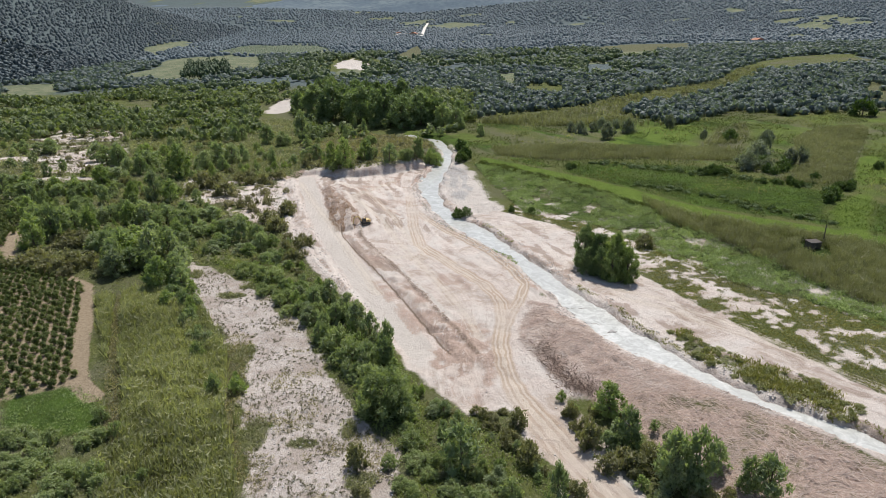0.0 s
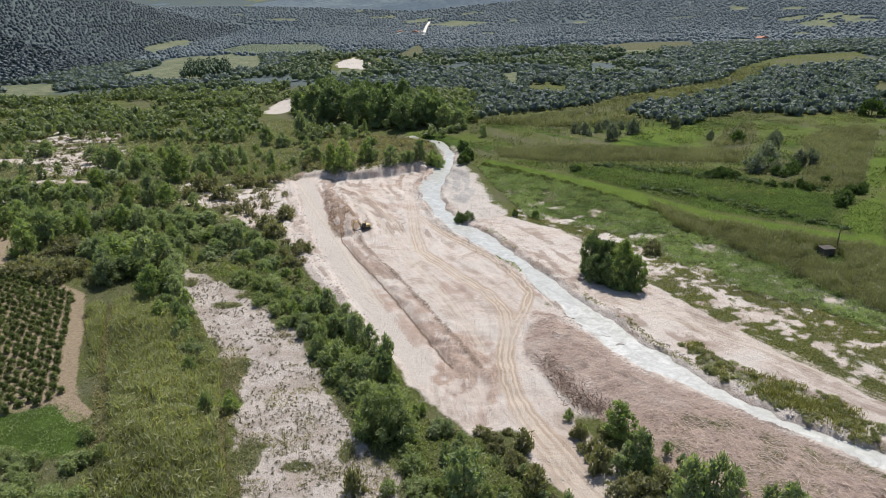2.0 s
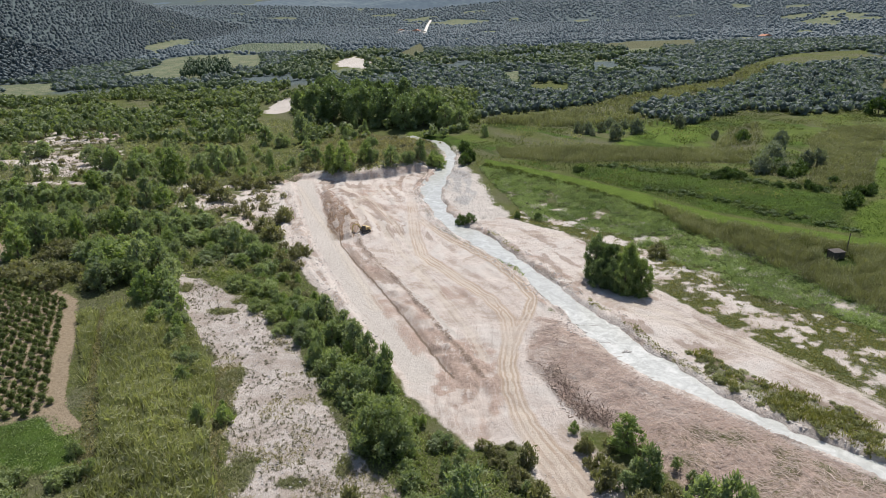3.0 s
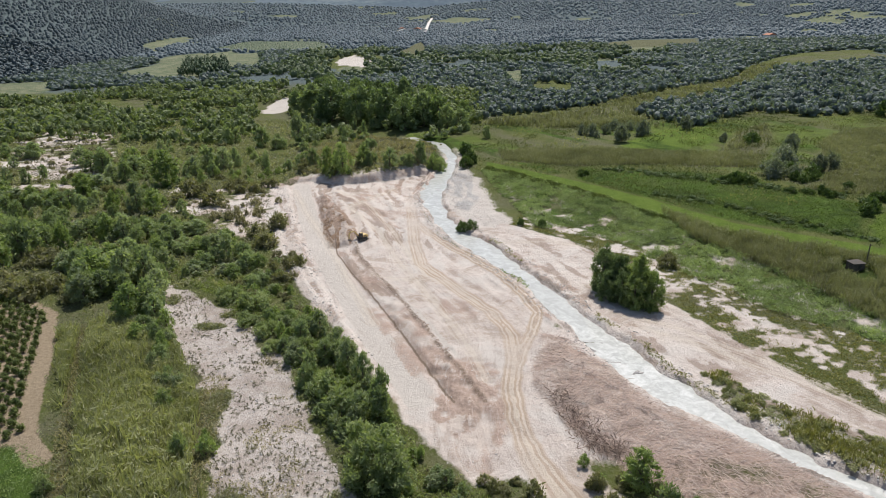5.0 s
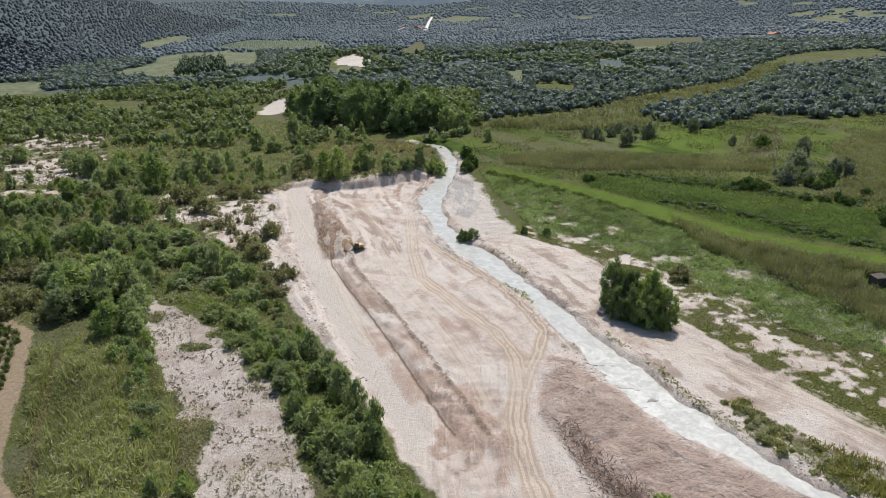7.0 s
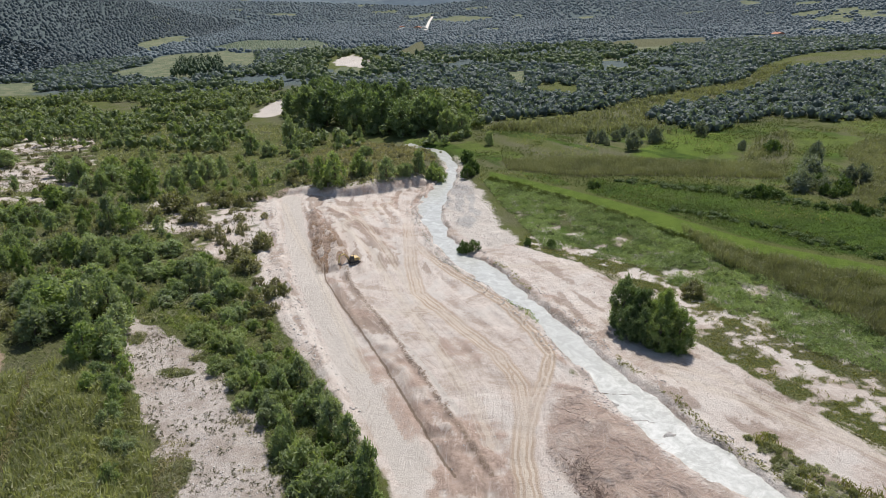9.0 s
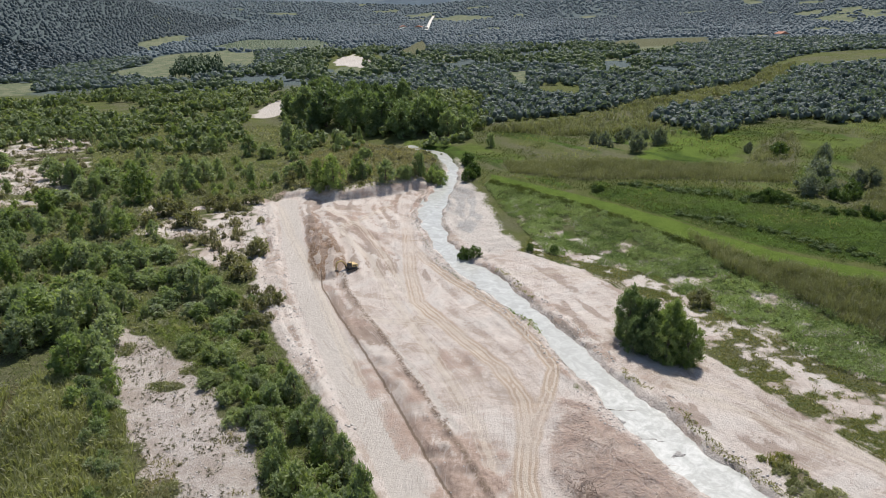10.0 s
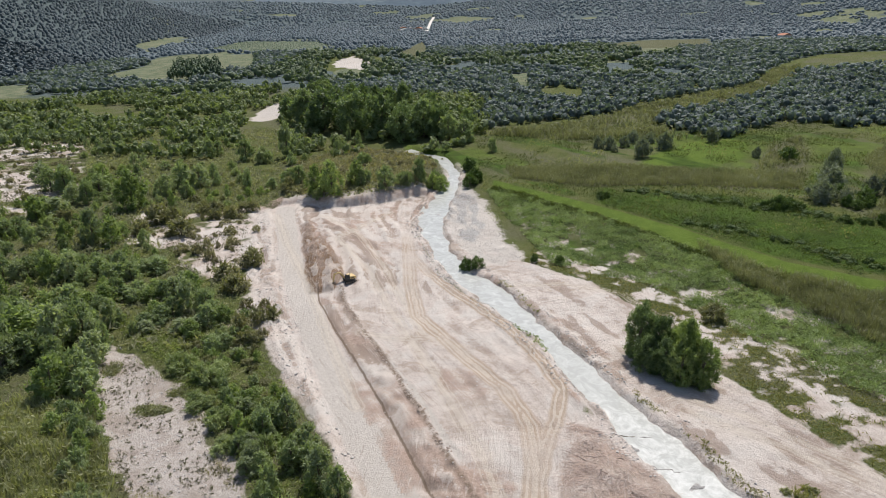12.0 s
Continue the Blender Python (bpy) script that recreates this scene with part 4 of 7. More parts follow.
    m["bright"] = np.maximum(m["bright"], 0.52 * lush)
    m["straw"] = np.maximum(m["straw"], (0.45 + 0.4 * rough(px, py, 12, 29)) * near)
    for poly in (FIELD_5, FIELD_7, RED_STRIP, TURF_STRIP):
        m["straw"] = np.maximum(m["straw"], 0.75 * soft(inside(px, py, poly), 2))
    m["lush"] = 0.9 * soft(inside(px, py, MEADOW) + 2 * wob, 3) * (0.75 + rough(px, py, 25, 17) * 0.5) * (1 - soft(inside(px, py, STRIP), 1.0))
    m["lush"] = np.maximum(m["lush"], (0.42 + 0.4 * rough(px, py, 7, 19)) * soft(inside(px, py, WEEDS), 3))
    m["lush"] = np.maximum(m["lush"], 0.6 * m.pop("darker"))
    m["lush"] = np.maximum(m["lush"], 0.7 * soft(inside(px, py, TURF_GREEN) + wob, 1.5))
    m["lush"] = m["lush"] * (1 - soft(inside(px, py, STRIP) + 0.5, 1.0))
    m["straw"] = m["straw"] * (1 - 0.85 * soft(inside(px, py, MEADOW) + 5, 3))
    m["straw"] = np.maximum(m["straw"], (0.75 + 0.5 * rough(px, py, 9, 145)) * soft(inside(px, py, OPEN_C) + 6 + 3 * wob, 6))
    for poly in (REEDS_TAN, REEDS_MID, REEDS_RIDGE):
        m["straw"] = np.maximum(m["straw"], 0.85 * soft(inside(px, py, poly) + wob, 3))
        m["lush"], m["bright"] = m["lush"] * (1 - soft(inside(px, py, poly), 3)), m["bright"] * (1 - 0.7 * soft(inside(px, py, poly), 3))
    m["bright"] = np.maximum(m["bright"], 0.85 * soft(inside(px, py, GREEN_A) + 3 * wob, 5))
    for poly in (MEADOW_3, MEADOW_4):
        m["bright"] = np.maximum(m["bright"], 0.9 * soft(inside(px, py, poly) + wob, 3))
        m["lush"] = m["lush"] * (1 - soft(inside(px, py, poly), 3))
    for poly in (OPEN_A, OPEN_B):
        o = inside(px, py, poly) + 5 * rough(px, py, 14, 131)
        m["bare"] = np.maximum(m["bare"], np.clip(0.5 + 0.8 * rough(px, py, 8, 133) + 0.5 * rough(px, py, 2.4, 134), 0, 0.8) * sstep(-2, 4, o))
    orchard = np.maximum(inside(px, py, ORCHARD), inside(px, py, ORCHARD_2))
    farm, _ = away(px, py, FARM_TRACK)
    m["soil"] = np.maximum(soft(orchard, 1.5), sstep(2.9, 1.6, farm + 0.3 * wob))
    return z, m


def spaced(start, stop, step, low, high, grow):
    """Even steps from start to stop, then wider and wider ones out to low and high."""
    mid = list(np.arange(start, stop + step / 2, step))
    right, left, w = [mid[-1]], [mid[0]], step
    while right[-1] < high:
        w *= grow
        right.append(right[-1] + w)
    w = step
    while left[-1] > low:
        w *= grow
        left.append(left[-1] - w)
    return np.array(left[:0:-1] + mid + right[1:])


def mesh_from(name, verts, faces, mat, smooth=False):
    """One mesh from arrays of corners and of equally long faces."""
    me = bpy.data.meshes.new(name)
    verts, faces = np.asarray(verts, np.float32), np.asarray(faces, np.int32)
    me.vertices.add(len(verts))
    me.vertices.foreach_set("co", verts.ravel())
    n, k = faces.shape
    me.loops.add(n * k)
    me.loops.foreach_set("vertex_index", faces.ravel())
    me.polygons.add(n)
    me.polygons.foreach_set("loop_start", np.arange(0, n * k, k, dtype=np.int32))
    me.polygons.foreach_set("loop_total", np.full(n, k, np.int32))
    me.polygons.foreach_set("use_smooth", np.full(n, smooth))
    me.update(calc_edges=True)
    me.materials.append(mat)
    return me


gx = spaced(-88, 100, 0.7, -2600, 2600, 1.055)
gy = spaced(88, 338, 0.72, -90, 4300, 1.03)
GX, GY = np.meshgrid(gx, gy)
GZ, masks = zones(GX.ravel(), GY.ravel())
nx, ny = len(gx), len(gy)
corner = (np.arange(ny - 1)[:, None] * nx + np.arange(nx - 1)[None, :]).ravel()
ground_mesh = mesh_from("ground", np.stack([GX.ravel(), GY.ravel(), GZ], 1), np.stack([corner, corner + 1, corner + nx + 1, corner + nx], 1), GROUND, True)
for key, value in masks.items():
    ground_mesh.attributes.new(key, "FLOAT", "POINT").data.foreach_set("value", value.astype(np.float32))
ground = tagged(new("ground", ground_mesh), "valley floor of gravel, turf, bare soil and fields", "ground", kind="structure")
GZ2 = GZ.reshape(ny, nx)


def height(px, py):
    """Height of the ground sheet itself at each point."""
    px, py = np.asarray(px, float), np.asarray(py, float)
    i, j = np.clip(np.searchsorted(gx, px) - 1, 0, nx - 2), np.clip(np.searchsorted(gy, py) - 1, 0, ny - 2)
    u, v = (px - gx[i]) / (gx[i + 1] - gx[i]), (py - gy[j]) / (gy[j + 1] - gy[j])
    return (GZ2[j, i] * (1 - u) + GZ2[j, i + 1] * u) * (1 - v) + (GZ2[j + 1, i] * (1 - u) + GZ2[j + 1, i + 1] * u) * v


def ribbon(name, left, right, drop, overlap, mat, cross=6, step=2.0):
    """A sheet of water between two banks, running on a little under them."""
    rows = []
    for (la, ra), (lb, rb) in zip(zip(left, right), zip(left[1:], right[1:])):
        n = max(1, int(math.hypot(lb[0] - la[0], lb[1] - la[1]) / step))
        for i in range(n):
            k = i / n
            l = np.array(la) * (1 - k) + np.array(lb) * k
            r = np.array(ra) * (1 - k) + np.array(rb) * k
            d = (r - l) / np.linalg.norm(r - l)
            rows.append((l - d * overlap, r + d * overlap))
    verts, faces = [], []
    for l, r in rows:
        mid = (l + r) / 2
        zc = float(land(mid[0], mid[1])) - drop
        for c in range(cross + 1):
            p = l + (r - l) * c / cross
            verts.append((p[0], p[1], zc))
    for a in range(len(rows) - 1):
        for c in range(cross):
            o = a * (cross + 1) + c
            faces.append((o, o + 1, o + cross + 2, o + cross + 1))
    return new(name, mesh_from(name, verts, faces, mat, True))


stream = ribbon("water", RIVER_L, RIVER_R, 0.88, 1.2, WATER)
wy0 = np.array([v.co[1] for v in stream.data.vertices])
stream.data.attributes.new("riffle", "FLOAT", "POINT").data.foreach_set("value", (sstep(176, 162, wy0) * (0.45 + 0.55 * sstep(122, 140, wy0))).astype(np.float32))
tagged(stream, "milky grey-green stream over a gravel bed", "stream", kind="structure")


# ---- foliage shapes ----
def part(name, data, parent, label=""):
    ob = new(name, data)
    ob.parent = parent
    return tagged(ob, label)


def unit(v):
    return v / np.maximum(np.linalg.norm(v, axis=-1, keepdims=True), 1e-6)


def cards(rng, centre, normal, length, width, upright=0.0):
    """One pointed leaf spray for each centre, facing about along normal."""
    n = len(centre)
    side_v = unit(np.cross(normal, rng.normal(size=(n, 3)) - np.array([0, 0, upright])))
    up = np.cross(normal, side_v)
    l, w = length[:, None], width[:, None]
    v = np.stack([centre - up * l * 0.4 - side_v * w * 0.6, centre - up * l * 0.4 + side_v * w * 0.6, centre + up * l * 0.7], 1)
    return v.reshape(-1, 3), np.arange(n * 3).reshape(n, 3)


PHI = (1 + 5**0.5) / 2
ICO_V = unit(np.array([(-1, PHI, 0), (1, PHI, 0), (-1, -PHI, 0), (1, -PHI, 0), (0, -1, PHI), (0, 1, PHI), (0, -1, -PHI), (0, 1, -PHI), (PHI, 0, -1), (PHI, 0, 1), (-PHI, 0, -1), (-PHI, 0, 1)], float))
ICO_F = np.array([(0, 11, 5), (0, 5, 1), (0, 1, 7), (0, 7, 10), (0, 10, 11), (1, 5, 9), (5, 11, 4), (11, 10, 2), (10, 7, 6), (7, 1, 8), (3, 9, 4), (3, 4, 2), (3, 2, 6), (3, 6, 8), (3, 8, 9), (4, 9, 5), (2, 4, 11), (6, 2, 10), (8, 6, 7), (9, 8, 1)])


OCT_V = np.array([(1, 0, 0), (-1, 0, 0), (0, 1, 0), (0, -1, 0), (0, 0, 1), (0, 0, -1)], float)
OCT_F = np.array([(0, 2, 4), (2, 1, 4), (1, 3, 4), (3, 0, 4), (2, 0, 5), (1, 2, 5), (3, 1, 5), (0, 3, 5)])


def crown_mesh(name, rng, lobes, sprays, size, mat, upright):
    """A crown of many small pointed sprays round uneven lobes (x, y, z, radius, flattening), with a ragged dense inside."""
    lobes = np.asarray(lobes, float)
    weight = lobes[:, 3] ** 2 * lobes[:, 4]
    pick = rng.choice(len(lobes), sprays, p=weight / weight.sum())
    d = unit(rng.normal(size=(sprays, 3)) + np.array([0, 0, 0.25]))
    reach = lobes[pick, 3] * rng.uniform(0.55, 1.2, sprays)
    taper = 1.05 - 0.68 * np.clip(d[:, 2], -0.3, 1) * min(upright, 1.8) / 1.8
    c = lobes[pick, :3] + d * reach[:, None] * np.stack([taper, taper, lobes[pick, 4]], 1)
    nrm = unit(d + np.array([0, 0, 0.3]) + rng.normal(size=(sprays, 3)) * 0.45)
    k = (rng.uniform(0.6, 1.4, sprays) * size)[:, None]
    lead = unit(rng.normal(size=(sprays, 3)) + np.array([0, 0, upright]) + d * 0.6)
    side_v = unit(np.cross(nrm, lead))
    lead = np.cross(side_v, nrm)
    v = np.stack([c - side_v * k * 0.28 - lead * k * 0.4, c + side_v * k * 0.28 - lead * k * 0.4, c + lead * k * 0.65], 1).reshape(-1, 3)
    vs, fs, base = [v], [np.arange(sprays * 3).reshape(-1, 3)], len(v)
    for lx, ly, lz, r, flat in lobes:
        vs.append(OCT_V * (r * 0.72) * rng.uniform(0.7, 1.2, (6, 1)) * np.array([1, 1, flat]) + np.array([lx, ly, lz]))
        fs.append(OCT_F + base)
        base += 6
    return mesh_from(name, np.concatenate(vs), np.concatenate(fs), mat)


def plume_mesh(name, rng, h, w, shoots, sprays, size, mat, low=0.3, girth=0.12):
    """A crown of rounded leafy clumps at the ends of shoots that rise and spread from the stem."""
    k = (np.arange(shoots) + rng.uniform(0.1, 0.9, shoots)) / shoots
    a = np.arange(shoots) * 2.4 + rng.uniform(-0.5, 0.5, shoots)
    rad = w * girth * rng.uniform(0.75, 1.3, shoots) * (1.12 - 0.3 * k)
    tall = rng.uniform(1.1, 1.6, shoots)
    out = np.maximum(w * 0.5 * np.sqrt(np.clip(1 - (1.3 * k - 0.3) ** 2, 0, 1)) * rng.uniform(0.55, 1.08, shoots) - rad * 0.6, 0.05 * w)
    top = h * (low + (1 - low) * k**0.8) * rng.uniform(0.86, 1.04, shoots)
    end = np.stack([np.cos(a) * out, np.sin(a) * out, np.maximum(top - rad * tall, rad * 0.5)], 1)
    weight = rad**2 * tall
    pick = rng.choice(shoots, sprays, p=weight / weight.sum())
    off = unit(rng.normal(size=(sprays, 3)) + np.array([0, 0, 0.25]))
    reach = rad[pick] * rng.uniform(0.45, 1.3, sprays)
    c = end[pick] + off * reach[:, None] * np.stack([np.ones(sprays), np.ones(sprays), tall[pick]], 1)
    c[:, 2] = np.maximum(c[:, 2], 0.03 * h)
    lead = unit(rng.normal(size=(sprays, 3)) * 0.8 + off * 0.5 + np.array([0, 0, 0.9]))
    side_v = unit(np.cross(unit(off + np.array([0, 0, 0.4]) + rng.normal(size=(sprays, 3)) * 0.5), lead))
    l = (rng.uniform(0.6, 1.4, sprays) * size)[:, None]
    v = np.stack([c - side_v * l * 0.26 - lead * l * 0.4, c + side_v * l * 0.26 - lead * l * 0.4, c + lead * l * 0.75], 1).reshape(-1, 3)
    vs, fs, base = [v], [np.arange(sprays * 3).reshape(-1, 3)], len(v)
    for i in range(shoots):
        vs.append(OCT_V * rng.uniform(0.45, 0.75, (6, 1)) * np.array([rad[i], rad[i], rad[i] * tall[i]]) + end[i])
        fs.append(OCT_F + base)
        base += 6
    return mesh_from(name, np.concatenate(vs), np.concatenate(fs), mat), end


def plume_kind(seed, mat, h, w, shoots, sprays, size, low=0.3, girth=0.12, big=False):
    """Stem and crown of such a plant; big ones have each limb as a part of its own."""
    rng = np.random.default_rng(seed)
    crown, ends = plume_mesh("crown", rng, h, w, shoots, sprays, size, mat, low, girth)
    r, limbs = 0.018 * h + 0.02, [tuple(e) for e in ends[1::4]]
    if not big:
        return trunk_mesh("trunk", rng, h, r, limbs), crown
    return trunk_mesh("trunk", rng, h, r, []), crown, *[mesh_from("limb", *limb(h, r, e), BARK, True) for e in limbs]


def tube(points, radii, sides=6):
    verts, faces = [], []
    for (x, y, z), r in zip(points, radii):
        for k in range(sides):
            a = 2 * math.pi * k / sides
            verts.append((x + r * math.cos(a), y + r * math.sin(a), z))
    for i in range(len(points) - 1):
        for k in range(sides):
            a, b = i * sides + k, i * sides + (k + 1) % sides
            faces.append((a, b, b + sides, a + sides))
    return verts, faces


def limb(h, r, end):
    """A tapered limb from the stem into the crown."""
    lx, ly, lz = end
    z0 = min(lz * 0.5, h * 0.5)
    return tube([(0, 0, z0), (lx * 0.5, ly * 0.5, (z0 + lz) * 0.55), (lx * 0.9, ly * 0.9, lz)], [r * 0.5, r * 0.35, r * 0.12], 5)


def trunk_mesh(name, rng, h, r, limbs):
    """A tapered stem with limbs that reach into the crown."""
    verts, faces = tube([(0, 0, -0.3), (0.02 * h, 0, h * 0.35), (0, 0.02 * h, h * 0.75)], [r * 1.2, r * 0.85, r * 0.35])
    for end in limbs:
        base = len(verts)
        v, f = limb(h, r, end)
        verts += v
        faces += [tuple(i + base for i in q) for q in f]
    return mesh_from(name, verts, faces, BARK, True)


def tree_kind(kind, seed, mat, h, w, lobes_n, sprays, size, slim=1.0, low=0.12, girth=0.2, upright=0.6, first=0.36):
    """Meshes for a tree h high and w wide: its stem and its crown of lobes, slim times as high as broad."""
    rng = np.random.default_rng(seed)
    lobes = []
    for i in range(lobes_n):
        k = (i + rng.uniform(0.2, 0.8)) / lobes_n
        out = w * 0.5 * (1 - girth) * math.sqrt(1 - 0.85 * k) * rng.uniform(0.35, 1.0)
        a = i * 2.4 + rng.uniform(-0.6, 0.6)
        r = w * girth * rng.uniform(0.75, 1.2)
        flat = slim * rng.uniform(0.8, 1.25)
        top = h * (first + (1 - first) * k**0.8) * rng.uniform(0.88, 1.03)
        lobes.append((math.cos(a) * out, math.sin(a) * out, max(top - r * flat, h * low + r * 0.4), r, flat))
    limbs = [l[:3] for l in lobes[1::3]]
    return trunk_mesh("trunk", rng, h, 0.018 * h + 0.02, limbs), crown_mesh("crown", rng, lobes, sprays, size, mat, upright)


POPLARS = [("poplar_tree", *plume_kind(10 + i, (POPLAR, SAGE, POPLAR, FRESH)[i % 4], 8, 5.2, 32, 1250, 0.5, 0.2, 0.135)) for i in range(8)]
FAR_POPLARS = [("poplar_tree", *plume_kind(10 + i, (POPLAR, SAGE, POPLAR, FRESH)[i % 4], 8, 5.2, 22, 600, 0.66, 0.2, 0.15)) for i in range(8)]
TALL_POPLARS = [("tall_poplar", *plume_kind(100 + i, FRESH, 14, 8.5, 58, 8200, 0.46, 0.1, 0.115, True)) for i in range(3)]
# same poplars in deeper green, with shade of the clump's left half put in
DARK_POPLARS = [("tall_poplar", *plume_kind(105 + i, DEEP, 14, 8.5, 58, 8200, 0.46, 0.1, 0.115, True)) for i in range(2)]
BIG_TREES = [("broadleaf_tree", *plume_kind(20 + i, (BROADLEAF, DEEP, BROADLEAF, POPLAR)[i], 15, 11, 60, 3600, 0.8, 0.15, 0.105, True)) for i in range(4)]
WILLOWS = [("willow_shrub", *plume_kind(30 + i, WILLOW, 5, 5.0, 30, 950, 0.47, 0.25, 0.13)) for i in range(5)]
FAR_WILLOWS = [("willow_shrub", *plume_kind(30 + i, WILLOW, 5, 5.0, 16, 460, 0.62, 0.28, 0.17)) for i in range(5)]
BUSHES = [("bush", *plume_kind(50 + i, SCRUB, 2.6, 3.0, 16, 560, 0.34, 0.35, 0.16)) for i in range(5)]
FAR_BUSHES = [("bush", *plume_kind(50 + i, SCRUB, 2.6, 3.0, 12, 240, 0.48, 0.35, 0.17)) for i in range(5)]
OLIVES = [("olive_tree", *plume_kind(60 + i, OLIVE_NEAR, 7, 7, 26, 1500, 0.5, 0.3, 0.15)) for i in range(3)]
SAPLINGS = [("young_poplar", *plume_kind(80 + i, (FRESH, SAGE, POPLAR, FRESH)[i], 4, 3.2, 16, 400, 0.45, 0.25, 0.145)) for i in range(4)]
BAR_BUSHES = [("willow_bush", *plume_kind(90 + i, BAR_LEAF, 2.0, 2.8, 16, 460, 0.32, 0.35, 0.16)) for i in range(3)]
BIG_WILLOWS = [("large_willow", *plume_kind(130, WILLOW, 10, 11.6, 80, 7000, 0.52, 0.25, 0.1, True))]
DARK_BUSHES = [("meadow_bush", *plume_kind(150 + i, MEADOW_CLUMP, 2.6, 3.0, 18, 560, 0.36, 0.35, 0.16)) for i in range(4)]
SAND_BUSHES = [("sand_bush", *plume_kind(110 + i, SAND_SHRUB, 2.4, 2.8, 12, 260, 0.38, 0.35, 0.17)) for i in range(4)]
CLUMPS = [("weed_clump", *tree_kind("clump", 120 + i, MEADOW_CLUMP, 1.4, 3.2, 10, 300, 0.5, 0.9, 0.03, 0.18, 0.8, 0.3)) for i in range(4)]
CITRUSES = [("orchard_tree", *tree_kind("citrus", 70 + i, CITRUS, 2.3, 2.1, 7, 280, 0.34, 1.0, 0.12, 0.25, 0.3)) for i in range(5)]
SIZE = {"meadow_bush": (2.6, 3.0), "large_willow": (10, 11.6), "sand_bush": (2.4, 2.8), "weed_clump": (1.4, 3.2), "tall_poplar": (14, 8.5), "young_poplar": (4, 3.2), "willow_bush": (2.0, 2.8), "poplar_tree": (8, 5.2), "broadleaf_tree": (15, 11), "willow_shrub": (5, 5.0), "bush": (2.6, 3.0), "olive_tree": (7, 7), "orchard_tree": (2.3, 2.1)}
rng = np.random.default_rng(5)


def jittered(x0, x1, y0, y1, step, r):
    ax, ay = np.meshgrid(np.arange(x0, x1, step), np.arange(y0, y1, step))
    return ax.ravel() + r.uniform(-0.5, 0.5, ax.size) * step, ay.ravel() + r.uniform(-0.5, 0.5, ax.size) * step


def fill(r, poly, step, margin=0.0):
    xs, ys = [p[0] for p in poly], [p[1] for p in poly]
    px, py = jittered(min(xs), max(xs), min(ys), max(ys), step, r)
    ok = inside(px, py, poly) > margin
    return px[ok], py[ok]




def plant(kind, x, y, h, w, label, category, group):
    """Sets one plant of height h and width w on the ground."""
    name, stem, crown, *limbs = kind
    base = new(name)
    h0, w0 = SIZE[name]
    base.matrix_basis = Matrix.LocRotScale((x, y, float(height(x, y))), Euler((0, 0, rng.uniform(0, 6.28))), (w / w0, w / w0, h / h0))
    part("trunk", stem, base)
    part("crown", crown, base)
    for data in limbs:
        part("limb", data, base)
    return tagged(base, label, category, group)


def grove(spots, kinds, label, category, group):
    """Plants a list of spots; where a spot is broader than one such tree grows, several stand close together."""
    for x, y, h, w in spots:
        h0, w0 = SIZE[kinds[0][0]]
        n = 1 if w / h < 1.3 * w0 / h0 else (3 if w / h > 1.7 * w0 / h0 else 2)
        a = rng.uniform(0, 6.28)
        for i in range(n):
            o = 0.0 if n == 1 else w * 0.26
            k = 1.0 if i == 0 else rng.uniform(0.72, 0.95)
            plant(kinds[rng.integers(len(kinds))], x + o * math.cos(a + i * 6.28 / n), y + o * math.sin(a + i * 6.28 / n), h * 1.04 * k, w * (1.1 if n == 1 else 0.66), label, category, group)


BANK_CLUMP_DARK = [(45.2, 188.5, 14.0, 7.4), (48.4, 184.5, 13.4, 7.4), (45.6, 182.6, 9.5, 6.8), (48.2, 179.4, 9.5, 6.4)]
BANK_CLUMP = [(52.6, 179.4, 14.4, 7.6), (55.4, 176.4, 11.2, 6.6), (51.2, 176.6, 9.6, 6.2), (53.6, 184.5, 10.5, 6.4)]
grove(BANK_CLUMP_DARK, DARK_POPLARS, "dark leafy green poplar clump standing on the bare gravel bank", "tree", "poplars on the gravel bank")
grove(BANK_CLUMP, TALL_POPLARS, "leafy green poplar clump standing on the bare gravel bank", "tree", "poplars on the gravel bank")
grove(ROADSIDE_POPLARS, POPLARS, "upright young green poplar beside the dirt track", "tree", "poplars beside the track")
grove(ROADSIDE_SCRUB, BUSHES, "dry olive-green bush at the edge of the dirt track", "bush", "bushes beside the track")
grove(CHANNEL_POPLARS, POPLARS, "slender young green poplar between channel and digging", "tree", "poplars along the dry channel")
grove([CHANNEL_WILLOWS[0]], BIG_WILLOWS, "large rounded grey-green willow beside the dry channel", "willow", "willows along the dry channel")
grove(CHANNEL_WILLOWS[1:], WILLOWS, "rounded grey-green willow beside the dry channel", "willow", "willows along the dry channel")
grove(GROVE_A, POPLARS, "tall dense green poplar in the riverside grove", "tree", "poplar grove")
grove(GROVE_B, POPLARS, "leafy green poplar in the riverside grove", "tree", "poplar grove")
grove(GROVE_BUSHES, BUSHES, "brownish-green bush on sandy ground by the grove", "bush", "bushes by the grove")
grove([(x + 2 * math.sin(2.1 * i), max(y + 2 * math.cos(1.7 * i), (3.0 if x < -44 else 7.5) + float(np.interp(x, [p[0] for p in HEAD_FOOT], [p[1] for p in HEAD_FOOT]))), h * (0.85 + 0.15 * math.sin(3.3 * i)), 0.95 * w) for i, (x, y, h, w) in enumerate(PIT_HEAD_POPLARS)], POPLARS, "thin young poplar above the head of the digging", "tree", "poplars above the digging")
grove(UPSTREAM_TREES, BIG_TREES, "large dark green broadleaf tree beside the stream upstream", "tree", "large trees upstream")
grove([(x, y, 0.92 * h, 0.95 * w) for x, y, h, w in MEADOW_OLIVES], OLIVES, "grey-green olive tree in the meadow", "olive tree", "olives in the meadow")
